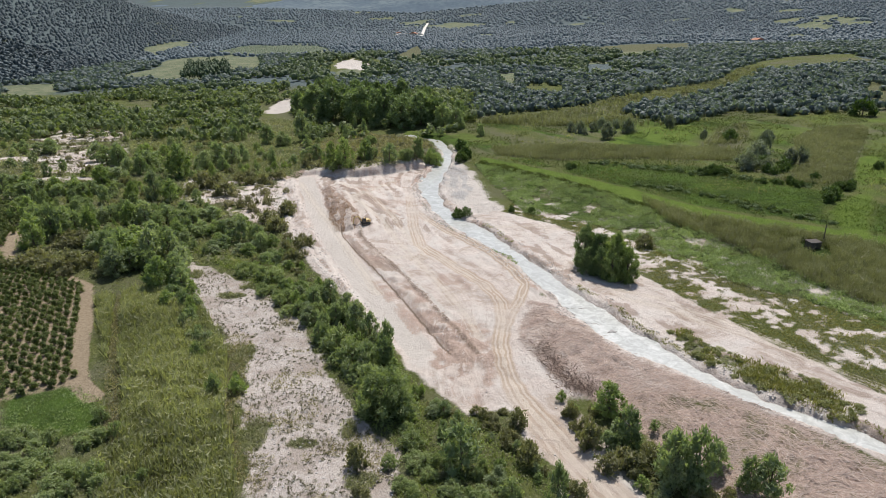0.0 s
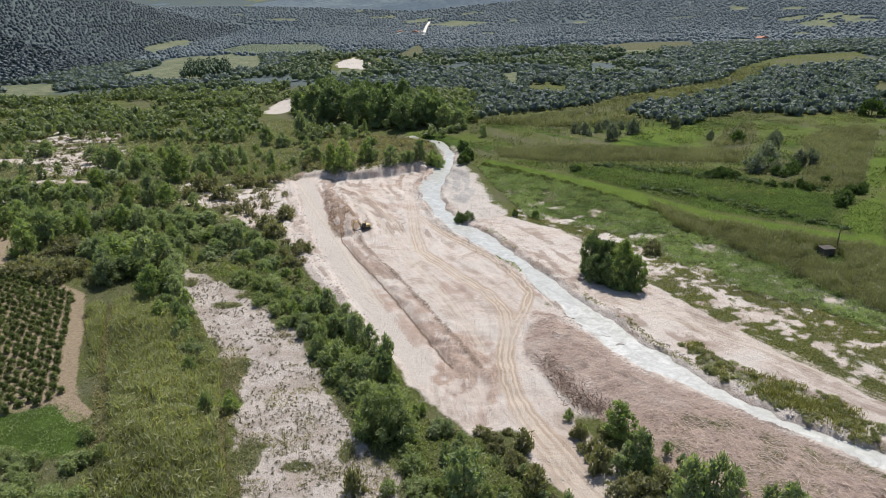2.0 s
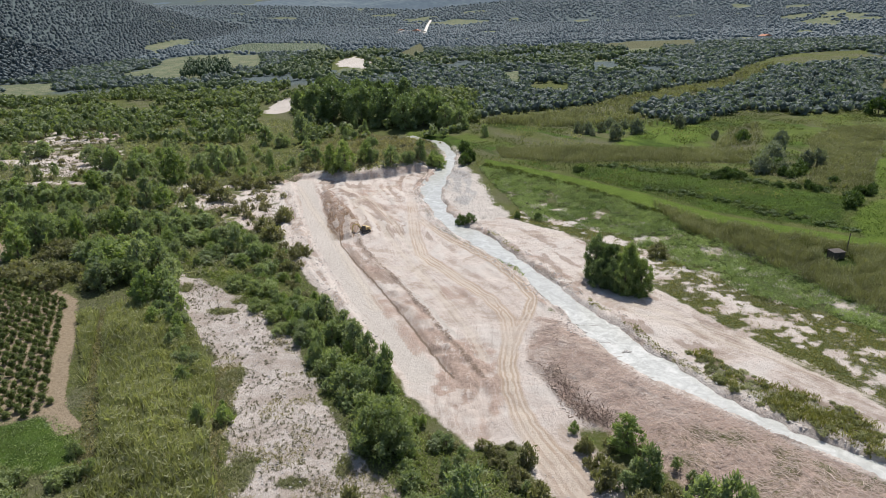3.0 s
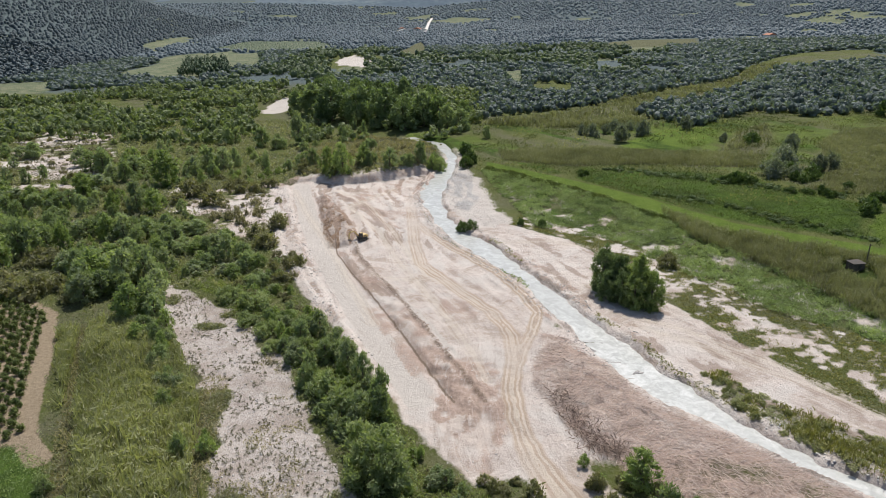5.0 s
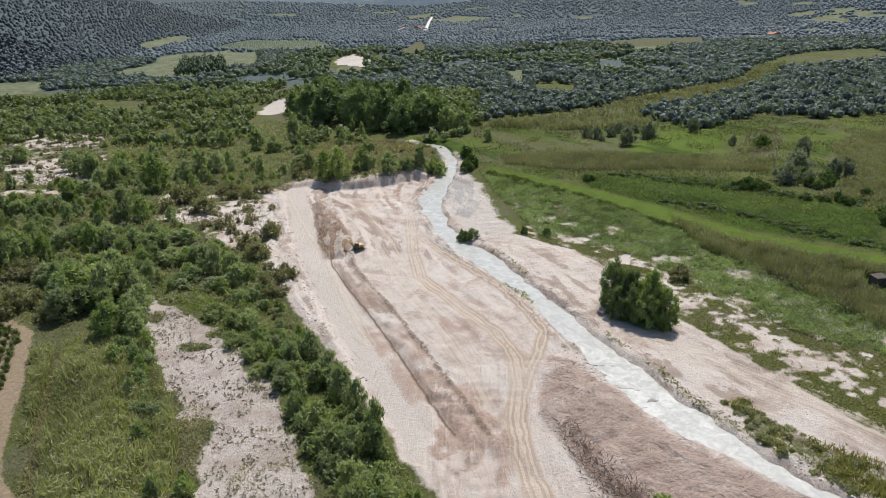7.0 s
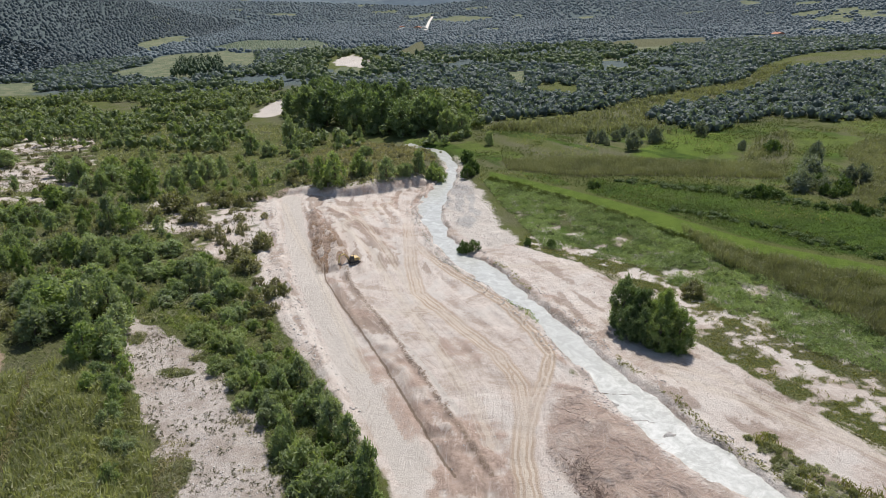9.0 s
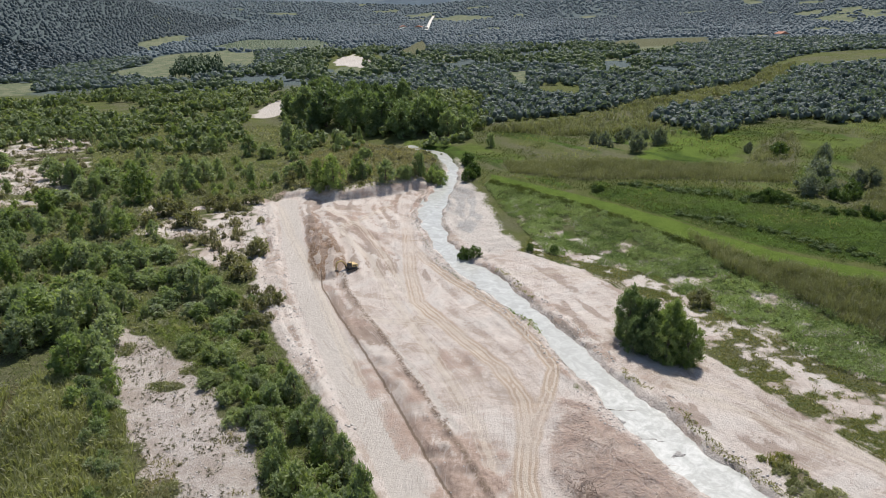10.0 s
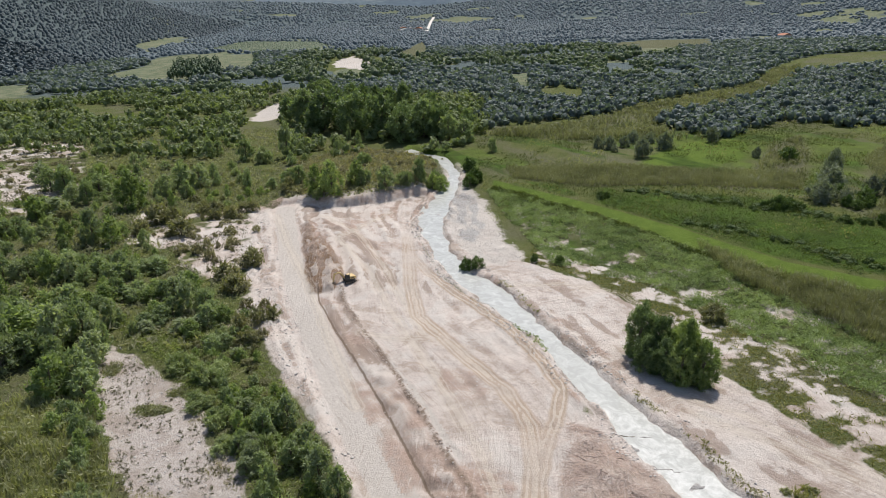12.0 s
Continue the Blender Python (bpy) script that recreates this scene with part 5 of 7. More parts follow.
grove([(70.3, 208.3, 5.2, 6.6)], BUSHES, "rounded brownish-olive bush among herbs on pale gravel", "bush", "bushes by stream and meadow")
grove(MEADOW_BUSHES, DARK_BUSHES, "low bush in rough grass near the stream", "bush", "bushes by stream and meadow")
grove([(x, y, h, w) for x, y, h, w in ((120.7, 281.9, 3.8, 6), (118.7, 285.7, 3, 5), (149.6, 238.2, 4, 5), (153, 241.5, 5, 6), (163.5, 252.9, 4, 7), (168.8, 256.2, 3.5, 6), (137, 267.5, 2, 5), (142.9, 265.2, 2.4, 5), (149.3, 259.7, 2.6, 5), (147.6, 282.2, 4.5, 7), (154.3, 283.4, 4, 7), (158, 292, 5, 7), (150, 297, 5, 7))], DARK_BUSHES, "dark olive-green bush in the rough meadow", "bush", "bushes in the meadow")
grove([(-63.2, 243.1, 4.6, 6), (-61.5, 226, 4.8, 6), (-55, 213, 3.6, 4.2), (-50, 213, 3.2, 3.6), (-50.4, 199.6, 3, 3.4), (-46, 196, 2.8, 3.2), (-79.3, 274.4, 3.4, 4.5), (-75.1, 263.5, 3.6, 3.8), (-82.2, 259.4, 4.6, 3.6), (-84.1, 255, 4, 4), (-78.4, 250.2, 4.4, 4), (-70.2, 276.5, 2.6, 3.2)], SAND_BUSHES, "rounded grey-brown bush on sand at the pit rim", "bush", "bushes on the pit rim")
grove(WILLOW_THICKET, WILLOWS, "low silvery willow thicket beside the reed bed", "willow", "willow thicket")


for x, y in zip(*fill(rng, ISLAND, 1.7, -0.4)):
    if rng.uniform() < 0.42 + 1.4 * rough(np.array([x]), np.array([y]), 7, 191)[0]:
        plant(BAR_BUSHES[rng.integers(3)], x, y, rng.uniform(0.3, 1.4), rng.uniform(1.1, 3.2), "low olive-green bush on the gravel bar", "bush", "bushes on the gravel bar")


def clear(px, py, extra=0.0):
    """True where neither water, worked ground, road nor dry channel lies."""
    ok = np.ones(px.shape, bool)
    for poly in (RIVER_L + RIVER_R[::-1], PIT, DRY, DEBRIS, R_BANK, ORCHARD, ORCHARD_2, REED_BED, TURF_GREEN, POND_1):
        ok &= inside(px, py, poly) < -extra
    for cx, cy, rx, ry in SAND_PATCHES:
        ok &= np.hypot((px - cx) / rx, (py - cy) / ry) + 0.6 * rough(px, py, 8, 99) > 0.5
    for poly in (OPEN_A, OPEN_B):
        ok &= inside(px, py, poly) + 5 * rough(px, py, 14, 131) < 1
    return ok & (away(px, py, FARM_TRACK)[0] > 2.5 + extra)


# young woodland upstream and to the left of the digging
taken = np.array([(p[0], p[1], p[3]) for spots in (GROVE_A, GROVE_B, GROVE_BUSHES, PIT_HEAD_POPLARS, CHANNEL_POPLARS, CHANNEL_WILLOWS, UPSTREAM_TREES) for p in spots])
wx, wy = jittered(-330, 10, 150, 470, 8.8, rng)
keep = clear(wx, wy, 1.5) & (wx < -0.2 * (wy - 300) - 5) & (wx > -0.8 * wy - 20) & (wy + 0.9 * wx > 62 + 0 * wy + 20 * rough(wx, wy, 30, 4))
keep &= (rough(wx, wy, 28, 41) > -0.16 + 0.16 * sstep(300, 360, wy)) & (inside(wx, wy, OPEN_C) < 2) & ((inside(wx, wy, RIVER_L + RIVER_R[::-1]) < -16) | (wy > 345)) & ((wy > 200) | (wx > -70))
keep &= np.min(np.hypot(wx[:, None] - taken[None, :, 0], wy[:, None] - taken[None, :, 1]) - 0.38 * taken[None, :, 2], axis=1) > 1.5
for x, y in zip(wx[keep], wy[keep]):
    pick = rng.uniform()
    if abs(x + 0.259 * y) < 16 and y > 380:
        plant(BUSHES[rng.integers(5)], x, y, rng.uniform(1.0, 1.8), rng.uniform(2.5, 5), "brownish scrub bush in open riverside woodland", "bush", "riverside scrub")
    elif pick < 0.42:
        plant((POPLARS if y < 290 else FAR_POPLARS)[rng.integers(8)], x, y, rng.uniform(4.5, 9.5), rng.uniform(3.5, 6.5), "young green poplar in open riverside woodland", "tree", "riverside woodland")
    elif pick < 0.68:
        plant((WILLOWS if y < 290 else FAR_WILLOWS)[rng.integers(5)], x, y, rng.uniform(2.5, 5), rng.uniform(4, 6.5), "grey-green willow in open riverside woodland", "willow", "riverside willows")
    else:
        plant((BUSHES if y < 290 else FAR_BUSHES)[rng.integers(5)], x, y, rng.uniform(1.5, 3.2), rng.uniform(3, 6), "brownish scrub bush in open riverside woodland", "bush", "riverside scrub")

# low bushes over the open sandy ground
for poly, step, share in ((OPEN_A, 7.0, 0.6), (OPEN_B, 6.0, 0.5), (OPEN_C, 6.0, 0.75)):
    for x, y in zip(*fill(rng, poly, step)):
        if rng.uniform() < share and float(inside(np.array([x]), np.array([y]), PIT)[0]) < -3:
            plant(SAND_BUSHES[rng.integers(4)], x, y, rng.uniform(0.8, 2.8), rng.uniform(1.8, 4.4), "greyish-brown scrub bush on open sandy ground", "bush", "bushes on open sand")

# rank weeds in lumpy bands across the meadow
for line in (SCRUB_1, SCRUB_2):
    for (ax, ay), (bx, by) in zip(line, line[1:]):
        for k in np.arange(0, 1, 1.5 / math.hypot(bx - ax, by - ay)):
            x, y = ax + (bx - ax) * k + rng.normal() * 1.9, ay + (by - ay) * k + rng.normal() * 1.9
            if rough(np.array([x]), np.array([y]), 12, 151)[0] > -0.4 and float(inside(np.array([x]), np.array([y]), STRIP)[0]) < -2:
                plant(CLUMPS[rng.integers(4)], x, y, rng.uniform(0.5, 1.5), rng.uniform(2.5, 5.5), "dark green clump of rank weeds in the meadow", "weeds", "weed clumps in the meadow")

# scrub that fills the ground beside the track
for x, y in zip(*jittered(-6, 58, 78, 113, 2.7, rng)):
    here = np.array([x]), np.array([y])
    open_left = x < 21 and float(inside(*here, PIT)[0]) < -1.5 and float(inside(*here, DRY)[0]) < -2
    open_right = x > 21 and float(inside(*here, DEBRIS)[0]) < 2.5
    if (open_left or open_right) and float(away(*here, ROAD)[0][0]) > 3.4 and rng.uniform() < (0.36 if open_left else 0.6):
        if rng.uniform() < 0.65:
            plant(BUSHES[rng.integers(5)], x, y, rng.uniform(0.8, 2.2), rng.uniform(1.8, 3.4), "dry olive-green bush beside the dirt track", "bush", "scrub beside the track")
        else:
            plant(SAPLINGS[rng.integers(4)], x, y, rng.uniform(1.5, 3.4), rng.uniform(1.8, 3.0), "young green poplar beside the dirt track", "sapling", "saplings beside the track")

# saplings that close the gaps of the grove
sx, sy = jittered(-175, -10, 110, 330, 5.6, rng)
keep = clear(sx, sy, 0.8) & (sx > -0.76 * sy - 5) & (sx < -0.2 * (sy - 300) - 8) & (rough(sx, sy, 17, 43) > -0.02) & (inside(sx, sy, RIVER_L + RIVER_R[::-1]) < -16) & ((sy > 196) | (sx > -60)) & (inside(sx, sy, PIT) < -1.5)
keep &= ~((sy < 118) & (sx > -8)) & (np.min(np.hypot(sx[:, None] - taken[None, :, 0], sy[:, None] - taken[None, :, 1]) - 0.3 * taken[None, :, 2], axis=1) > 0.6)
for x, y in zip(sx[keep], sy[keep]):
    plant(SAPLINGS[rng.integers(4)], x, y, rng.uniform(2.2, 4.4), rng.uniform(2.4, 4.0), "bushy young green poplar sapling in the grove", "sapling", "poplar saplings")

# dense young growth between the dry channel and the digging
sx, sy = jittered(-62, 6, 108, 200, 3.1, rng)
keep = (inside(sx, sy, PIT) < -2.5) & (inside(sx, sy, DRY) < -2) & (sx > np.interp(sy, [60, 105, 158, 200], [-9, -15, -45, -80])) & (sx < np.interp(sy, [100, 135, 200], [8, -10, -48])) & (rough(sx, sy, 9, 47) > -0.22)
keep &= np.min(np.hypot(sx[:, None] - taken[None, :, 0], sy[:, None] - taken[None, :, 1]) - 0.3 * taken[None, :, 2], axis=1) > 0.3
for x, y in zip(sx[keep], sy[keep]):
    pick = rng.uniform() + 0.5 * rough(np.array([x]), np.array([y]), 10, 181)[0]
    if pick > 0.72:
        plant(BUSHES[rng.integers(5)], x, y, rng.uniform(1.0, 2.4), rng.uniform(1.8, 3.4), "olive-brown bush beside the dry channel", "bush", "bushes by the dry channel")
    elif pick > 0.25:
        plant(SAPLINGS[rng.integers(4)], x, y, rng.uniform(1.6, 4.6), rng.uniform(2.2, 3.8), "fresh green young poplar beside the dry channel", "sapling", "saplings by the dry channel")
grove([(-88.4, 200.9, 8, 8), (-81.3, 183.2, 8.5, 7), (-75.8, 168.6, 8, 6), (-67.7, 154.3, 6.5, 6), (-95.7, 195.6, 8, 8), (-64.3, 144.1, 5, 5), (-95.2, 218.4, 7, 8), (-71.5, 161.5, 6.5, 6), (-84.5, 191.5, 8, 7), (-60.5, 138, 4, 5), (-86, 176, 8, 7), (-92, 184, 8, 8)], POPLARS, "leafy green poplar between reeds and dry channel", "tree", "poplars by the reeds")

# rows of the citrus plot
d_row, d_side, count = np.array((0.452, 0.892)), np.array((-0.892, 0.452)), 0
for b in range(30):
    for a in range(-22, 40):
        p = np.array((-80.5, 117.5)) + d_row * a * 2.35 + d_side * (b * 3.0 + 1.8)
        if count < 420 and inside(p[:1], p[1:], ORCHARD)[0] > 0.5 and p[0] > -0.74 * p[1] - 12:
            p = p + rng.normal(size=2) * 0.16
            plant(CITRUSES[rng.integers(5)], p[0], p[1], rng.uniform(1.8, 2.6), rng.uniform(2.0, 2.6), "small dark green citrus tree in an orchard row", "tree", "citrus trees in rows")
            count += 1


for b in range(40):
    for a in range(40):
        p = np.array((-152, 200)) + d_row * (a - 8) * 2.5 + d_side * (b - 12) * 3.1 + rng.normal(size=2) * 0.18
        if inside(p[:1], p[1:], ORCHARD_2)[0] > 0.8 and p[0] > -0.72 * p[1] - 6:
            plant(CITRUSES[rng.integers(5)], p[0], p[1], rng.uniform(2.0, 2.9), rng.uniform(2.2, 3.0), "small dark green citrus tree in a farther orchard row", "tree", "citrus trees in the farther plot")


# ---- growth that nobody could count ----
def stuff(name, verts, faces, shade, mat, label, category, smooth=False):
    me = mesh_from(name, verts, faces, mat, smooth)
    me.attributes.new("shade", "FLOAT", "POINT").data.foreach_set("value", np.asarray(shade, np.float32))
    return tagged(new(name, me), label, category, kind="stuff")


def blades(r, px, py, pz, per, tall, wide, lean=0.35, spread=0.4):
    """Tufts of pointed blades at the given places; tall: heights."""
    n = len(px) * per
    cx, cy, cz, hh = (np.repeat(v, per) for v in (px, py, pz, tall))
    a = r.uniform(0, 2 * math.pi, n)
    hh = hh * r.uniform(0.6, 1.15, n)
    bx, by = cx + r.normal(size=n) * spread, cy + r.normal(size=n) * spread
    wv = np.stack([np.cos(a), np.sin(a), np.zeros(n)], 1) * (wide * r.uniform(0.6, 1.3, n))[:, None] * 0.5
    tip = np.stack([bx - np.sin(a) * hh * lean * r.normal(size=n), by + np.cos(a) * hh * lean * r.normal(size=n), cz + hh], 1)
    root = np.stack([bx, by, cz - 0.05], 1)
    mid = root * 0.45 + tip * 0.55
    v = np.stack([root - wv * 0.6, root + wv * 0.6, mid + wv, tip, mid - wv], 1).reshape(-1, 3)
    k = np.arange(n)[:, None] * 5
    f = np.concatenate([k + np.array([[0, 1, 2]]), k + np.array([[0, 2, 4]]), k + np.array([[4, 2, 3]])])
    return v, f


def reed_patch(name, poly, step, tall, wide, per, mat, label, category, seed, thin=None):
    r = np.random.default_rng(seed)
    px, py = fill(r, poly, step, 0.3)
    if thin is not None:
        ok = rough(px, py, thin, seed) > 0.0 + 0.25 * r.normal(size=px.size)
        px, py = px[ok], py[ok]
    ok = (np.hypot((px - 121) / 4.5, (py - 194) / 7) > 1) & (inside(px, py, TURF_STRIP) < -0.2) & (inside(px, py, RED_STRIP) < -0.2)
    px, py = px[ok], py[ok]
    shade = np.clip(0.5 + rough(px, py, 16, seed + 1) * 0.9 + r.normal(size=px.size) * 0.12, 0, 1)
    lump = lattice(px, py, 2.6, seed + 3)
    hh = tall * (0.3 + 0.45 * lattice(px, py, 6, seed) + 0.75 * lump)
    # tall clumps lighter, low gaps darker: their light and shade put into the tone
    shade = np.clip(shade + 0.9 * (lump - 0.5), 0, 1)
    pz = height(px, py)
    v, f = blades(r, px, py, pz, per, hh, wide, 0.32)
    # drooping leaf tips over the stems
    n = len(px) * 4
    c = np.stack([np.repeat(px, 4) + r.normal(size=n) * 0.4, np.repeat(py, 4) + r.normal(size=n) * 0.4, np.repeat(pz + hh * 0.9, 4) - r.uniform(0, 1, n) ** 1.5 * tall * 0.6], 1)
    k = wide * 3.2 * r.uniform(0.7, 1.5, n)
    cv, cf = cards(r, c, unit(np.array([0, -0.3, 0.25]) + r.normal(size=(n, 3)) * 0.6), k * 1.45, k * 0.3, 1.4)
    f = np.concatenate([f, cf + len(v)])
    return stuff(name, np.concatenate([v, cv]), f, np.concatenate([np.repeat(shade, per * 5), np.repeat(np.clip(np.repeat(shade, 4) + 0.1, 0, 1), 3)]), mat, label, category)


def weed_patch(name, px, py, tall, size, per, mat, label, category, seed, spread=0.35):
    """Low leafy growth: sprays lying at several heights over the ground."""
    r = np.random.default_rng(seed)
    n = len(px) * per
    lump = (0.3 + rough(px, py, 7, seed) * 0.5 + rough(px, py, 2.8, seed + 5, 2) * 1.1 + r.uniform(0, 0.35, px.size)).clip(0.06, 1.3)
    # tone rises with the lump: bright tops and shadowed gaps painted in
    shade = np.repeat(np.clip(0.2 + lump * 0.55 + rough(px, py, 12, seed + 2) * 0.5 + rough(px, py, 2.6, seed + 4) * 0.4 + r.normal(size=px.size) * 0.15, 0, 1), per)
    c = np.stack([np.repeat(px, per) + r.normal(size=n) * spread, np.repeat(py, per) + r.normal(size=n) * spread, np.repeat(height(px, py), per) + np.repeat(lump, per) * tall * r.uniform(0.2, 1, n)], 1)
    nrm = unit(np.array([0, -0.2, 0.5]) + r.normal(size=(n, 3)) * 0.6)
    k = size * r.uniform(0.6, 1.4, n)
    v, f = cards(r, c, nrm, k * 1.7, k * 0.38, 1.2)
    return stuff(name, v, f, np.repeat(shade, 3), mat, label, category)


reed_patch("reed_bed", REED_BED, 0.62, 3.0, 0.2, 5, REED, "dense grey-green reed bed beside the dry channel", "reeds", 201)
reed_patch("reed_belt", REEDS_R, 0.55, 3.2, 0.13, 3, BELT_REED, "tall brownish reed belt along the meadow", "reeds", 202)
reed_patch("reed_ridge", REEDS_RIDGE, 0.8, 2.6, 0.17, 3, BELT_REED, "dry tan reed belt at the edge of the meadow", "reeds", 203)
reed_patch("reed_field", REEDS_TAN, 1.05, 2.4, 0.2, 3, BELT_REED, "dry tan reeds in the upper meadow", "reeds", 204)
reed_patch("reed_thicket", REEDS_MID, 1.2, 2.4, 0.26, 3, BELT_REED, "grey-tan reed thicket between meadow and olives", "reeds", 208, 14)
reed_patch("upper_reeds", OPEN_UPPER, 1.3, 3.8, 0.34, 3, BELT_REED, "lumpy tan reed beds in the upper open strip", "reeds", 209, 16)
reed_patch("river_island_reeds", ISLAND, 0.6, 1.3, 0.15, 3, HERB, "olive-green grasses along the gravel bar", "reeds", 205, 6)
r = np.random.default_rng(210)
px, py = fill(r, WEEDS, 0.6)
ok = (rough(px, py, 9, 33) + 0.6 * rough(px, py, 3, 32) + 0.008 * np.clip(side(px, py), -30, 40) > -0.3) & (inside(px, py, REEDS_R) < 1)
weed_patch("streamside_weeds", px[ok], py[ok], 1.9, 0.4, 7, WEED, "low bright green weeds on the stream's far bank", "weeds", 211)
px, py = fill(r, TURF_GREEN, 0.6)
weed_patch("green_turf", px, py, 0.4, 0.3, 4, WEED, "bright green rough turf beside the orchard", "grass", 215)
px, py = jittered(-64, 24, 78, 205, 0.85, r)
ok = (inside(px, py, PIT) < -1.2) & (inside(px, py, DRY) < -1) & (inside(px, py, DEBRIS) < -1) & (px > np.interp(py, [60, 105, 158, 205], [-9, -15, -45, -84])) & (rough(px, py, 7, 149) > -0.28)
weed_patch("bank_herbs", px[ok], py[ok], 1.0, 0.38, 5, FRESH_HERB, "fresh green herbs between the young trees", "herbs", 250)
px, py = fill(r, [(-101, 223), (-94, 214), (-83, 206.5), (-73, 200), (-64, 191), (-63.5, 186), (-68, 185), (-75, 191), (-87, 203)], 0.7)
weed_patch("channel_herbs", px, py, 0.9, 0.38, 6, FRESH_HERB, "strip of yellow-green herbs beside the dry channel", "herbs", 251)
px, py = fill(r, MEADOW, 1.1)
weed_patch("meadow_herbs", px, py, 0.75, 0.42, 4, LUSH_LEAF, "low leafy herbs over the lush meadow", "herbs", 252)
HEDGE = [(18, 327), (38, 303), (57, 284), (79, 250), (99, 222), (119, 201), (138, 184), (146, 192), (122, 211), (100, 229), (79, 255), (56, 288), (20, 332)]
reed_patch("strip_hedge", HEDGE, 0.6, 1.5, 0.16, 3, MEADOW_GRASS, "dark green hedge of tall weeds along the grass strip", "hedge", 217)
px, py = fill(r, SPARSE, 0.72)
ok = sparse_bare(px, py) + 0.16 * r.normal(size=px.size) < 0.47
weed_patch("sparse_weeds", px[ok], py[ok], 0.5, 0.4, 4, HERB, "sparse yellow-green herbs on pale gravel", "weeds", 212)
for k, poly in enumerate((RED_STRIP, TURF_STRIP)):
    px, py = fill(r, poly, 0.6)
    weed_patch("margin_grass", px, py, 0.8, 0.4, 5, TAN_SCRUB, "dry olive-brown grass along the edge of the reeds", "grass", 230 + k)
for k, (cx, cy, rx, ry) in enumerate(DRY_PATCHES):
    a, d = r.uniform(0, 6.28, int(14 * rx * ry)), np.sqrt(r.uniform(0, 1, int(14 * rx * ry)))
    weed_patch("channel_grass", cx + rx * d * np.cos(a), cy + ry * d * np.sin(a), 0.9, 0.36, 6, LOW_SCRUB, "olive-brown grass patch on the cobbles", "grass", 240 + k)
# plants at the water's edge on the far bank
run = np.array([np.array(a) + (np.array(b) - np.array(a)) * k for a, b in zip(RIVER_R[8:-2], RIVER_R[9:-1]) for k in np.linspace(0, 1, 26)[:-1]])
px, py = run[:, 0] + r.uniform(0.4, 2.6, len(run)), run[:, 1] + r.uniform(0.2, 1.6, len(run))
ok = rough(px, py, 7, 141) + 0.004 * (150 - py) > 0.0
weed_patch("waterside_plants", px[ok], py[ok], 0.7, 0.3, 9, HERB, "low olive-green plants along the water's edge", "weeds", 218, 0.3)
for k, poly in enumerate((OPEN_A, OPEN_B)):
    px, py = fill(r, poly, 1.5)
    ok = (rough(px, py, 5, 161) > -0.05) & (inside(px, py, PIT) < -2)
    weed_patch("dry_tufts", px[ok], py[ok], 0.9, 0.5, 6, TUFT, "dry grey-brown tufts on sandy ground", "tufts", 220 + k, 0.5)
px, py = fill(r, DRY, 0.75)
ok = r.uniform(size=px.size) < 0.34 * np.clip(0.8 + 2.2 * rough(px, py, 5, 121) + 0.006 * (120 - py), 0.1, 1.3)
px, py = px[ok], py[ok]
weed_patch("channel_tufts", px, py, 0.8, 0.28, 10, TUFT, "small dark grassy tufts on the cobbles", "tufts", 206, 0.2)
px, py = fill(r, DRY, 0.8)
ok = rough(px, py, 7, 122) + 0.006 * (112 - py) > 0.22
weed_patch("channel_dry_grass", px[ok], py[ok], 0.5, 0.34, 5, TAN_SCRUB, "dry tan grass patches on the cobbles", "grass", 253)
px, py = jittered(-190, 20, 72, 345, 1.35, r)
ok = clear(px, py, -0.5) & (py > 1.15 * np.abs(px) - 25) & (side(px, py) < 3)
ok &= (inside(px, py, PIT) < -2) & (inside(px, py, DEBRIS) < -1.5) & ((inside(px, py, RIVER_L + RIVER_R[::-1]) < -12) | (py > 345))
weed_patch("undergrowth", px[ok], py[ok], 1.0, 0.42, 5, UNDER, "mixed green undergrowth and tall grass among the trees", "undergrowth", 213)
px, py = jittered(-340, 0, 190, 480, 2.0, r)
ok = clear(px, py, 0.5) & (px > -0.78 * py - 20) & (side(px, py) < 0) & (rough(px, py, 15, 57) > -0.35) & ((inside(px, py, RIVER_L + RIVER_R[::-1]) < -16) | (py > 345)) & (inside(px, py, PIT) < -3)
weed_patch("low_scrub", px[ok], py[ok], 1.8, 0.95, 5, LOW_SCRUB, "low tan and olive scrub between the trees", "scrub", 214)
px, py = fill(r, OPEN_C, 1.3)
ok = (inside(px, py, PIT) < -4) & (rough(px, py, 8, 146) > -0.25) & (inside(px, py, RIVER_L + RIVER_R[::-1]) < -3)
weed_patch("open_scrub", px[ok], py[ok], 1.9, 0.8, 5, TAN_SCRUB, "tan and rusty scrub above the head of the digging", "scrub", 219)
px, py = jittered(15, 270, 165, 450, 1.5, r)
lines = np.minimum(away(px, py, SCRUB_1)[0], away(px, py, SCRUB_2)[0])
ok = (side(px, py) > 24) & (inside(px, py, STRIP) < -1) & (px < 0.72 * py + 15) & (inside(px, py, REEDS_RIDGE) < 0) & (inside(px, py, MEADOW_3) < 0)
ok &= (rough(px, py, 16, 59) > 0.0) | (lines < 4 + 6 * rough(px, py, 9, 58))
weed_patch("meadow_tussocks", px[ok], py[ok], 1.5, 0.5, 5, MEADOW_GRASS, "dark green uneven meadow tussocks", "grass", 216)
px, py = jittered(15, 260, 165, 440, 2.6, r)
ok = (side(px, py) > 12) & (inside(px, py, STRIP) < 0) & (px < 0.72 * py + 10) & (rough(px, py, 22, 49) > 0.12)
v, f = blades(r, px[ok], py[ok], height(px[ok], py[ok]), 4, r.uniform(0.4, 1.0, ok.sum()), 0.4, 0.5, 0.6)
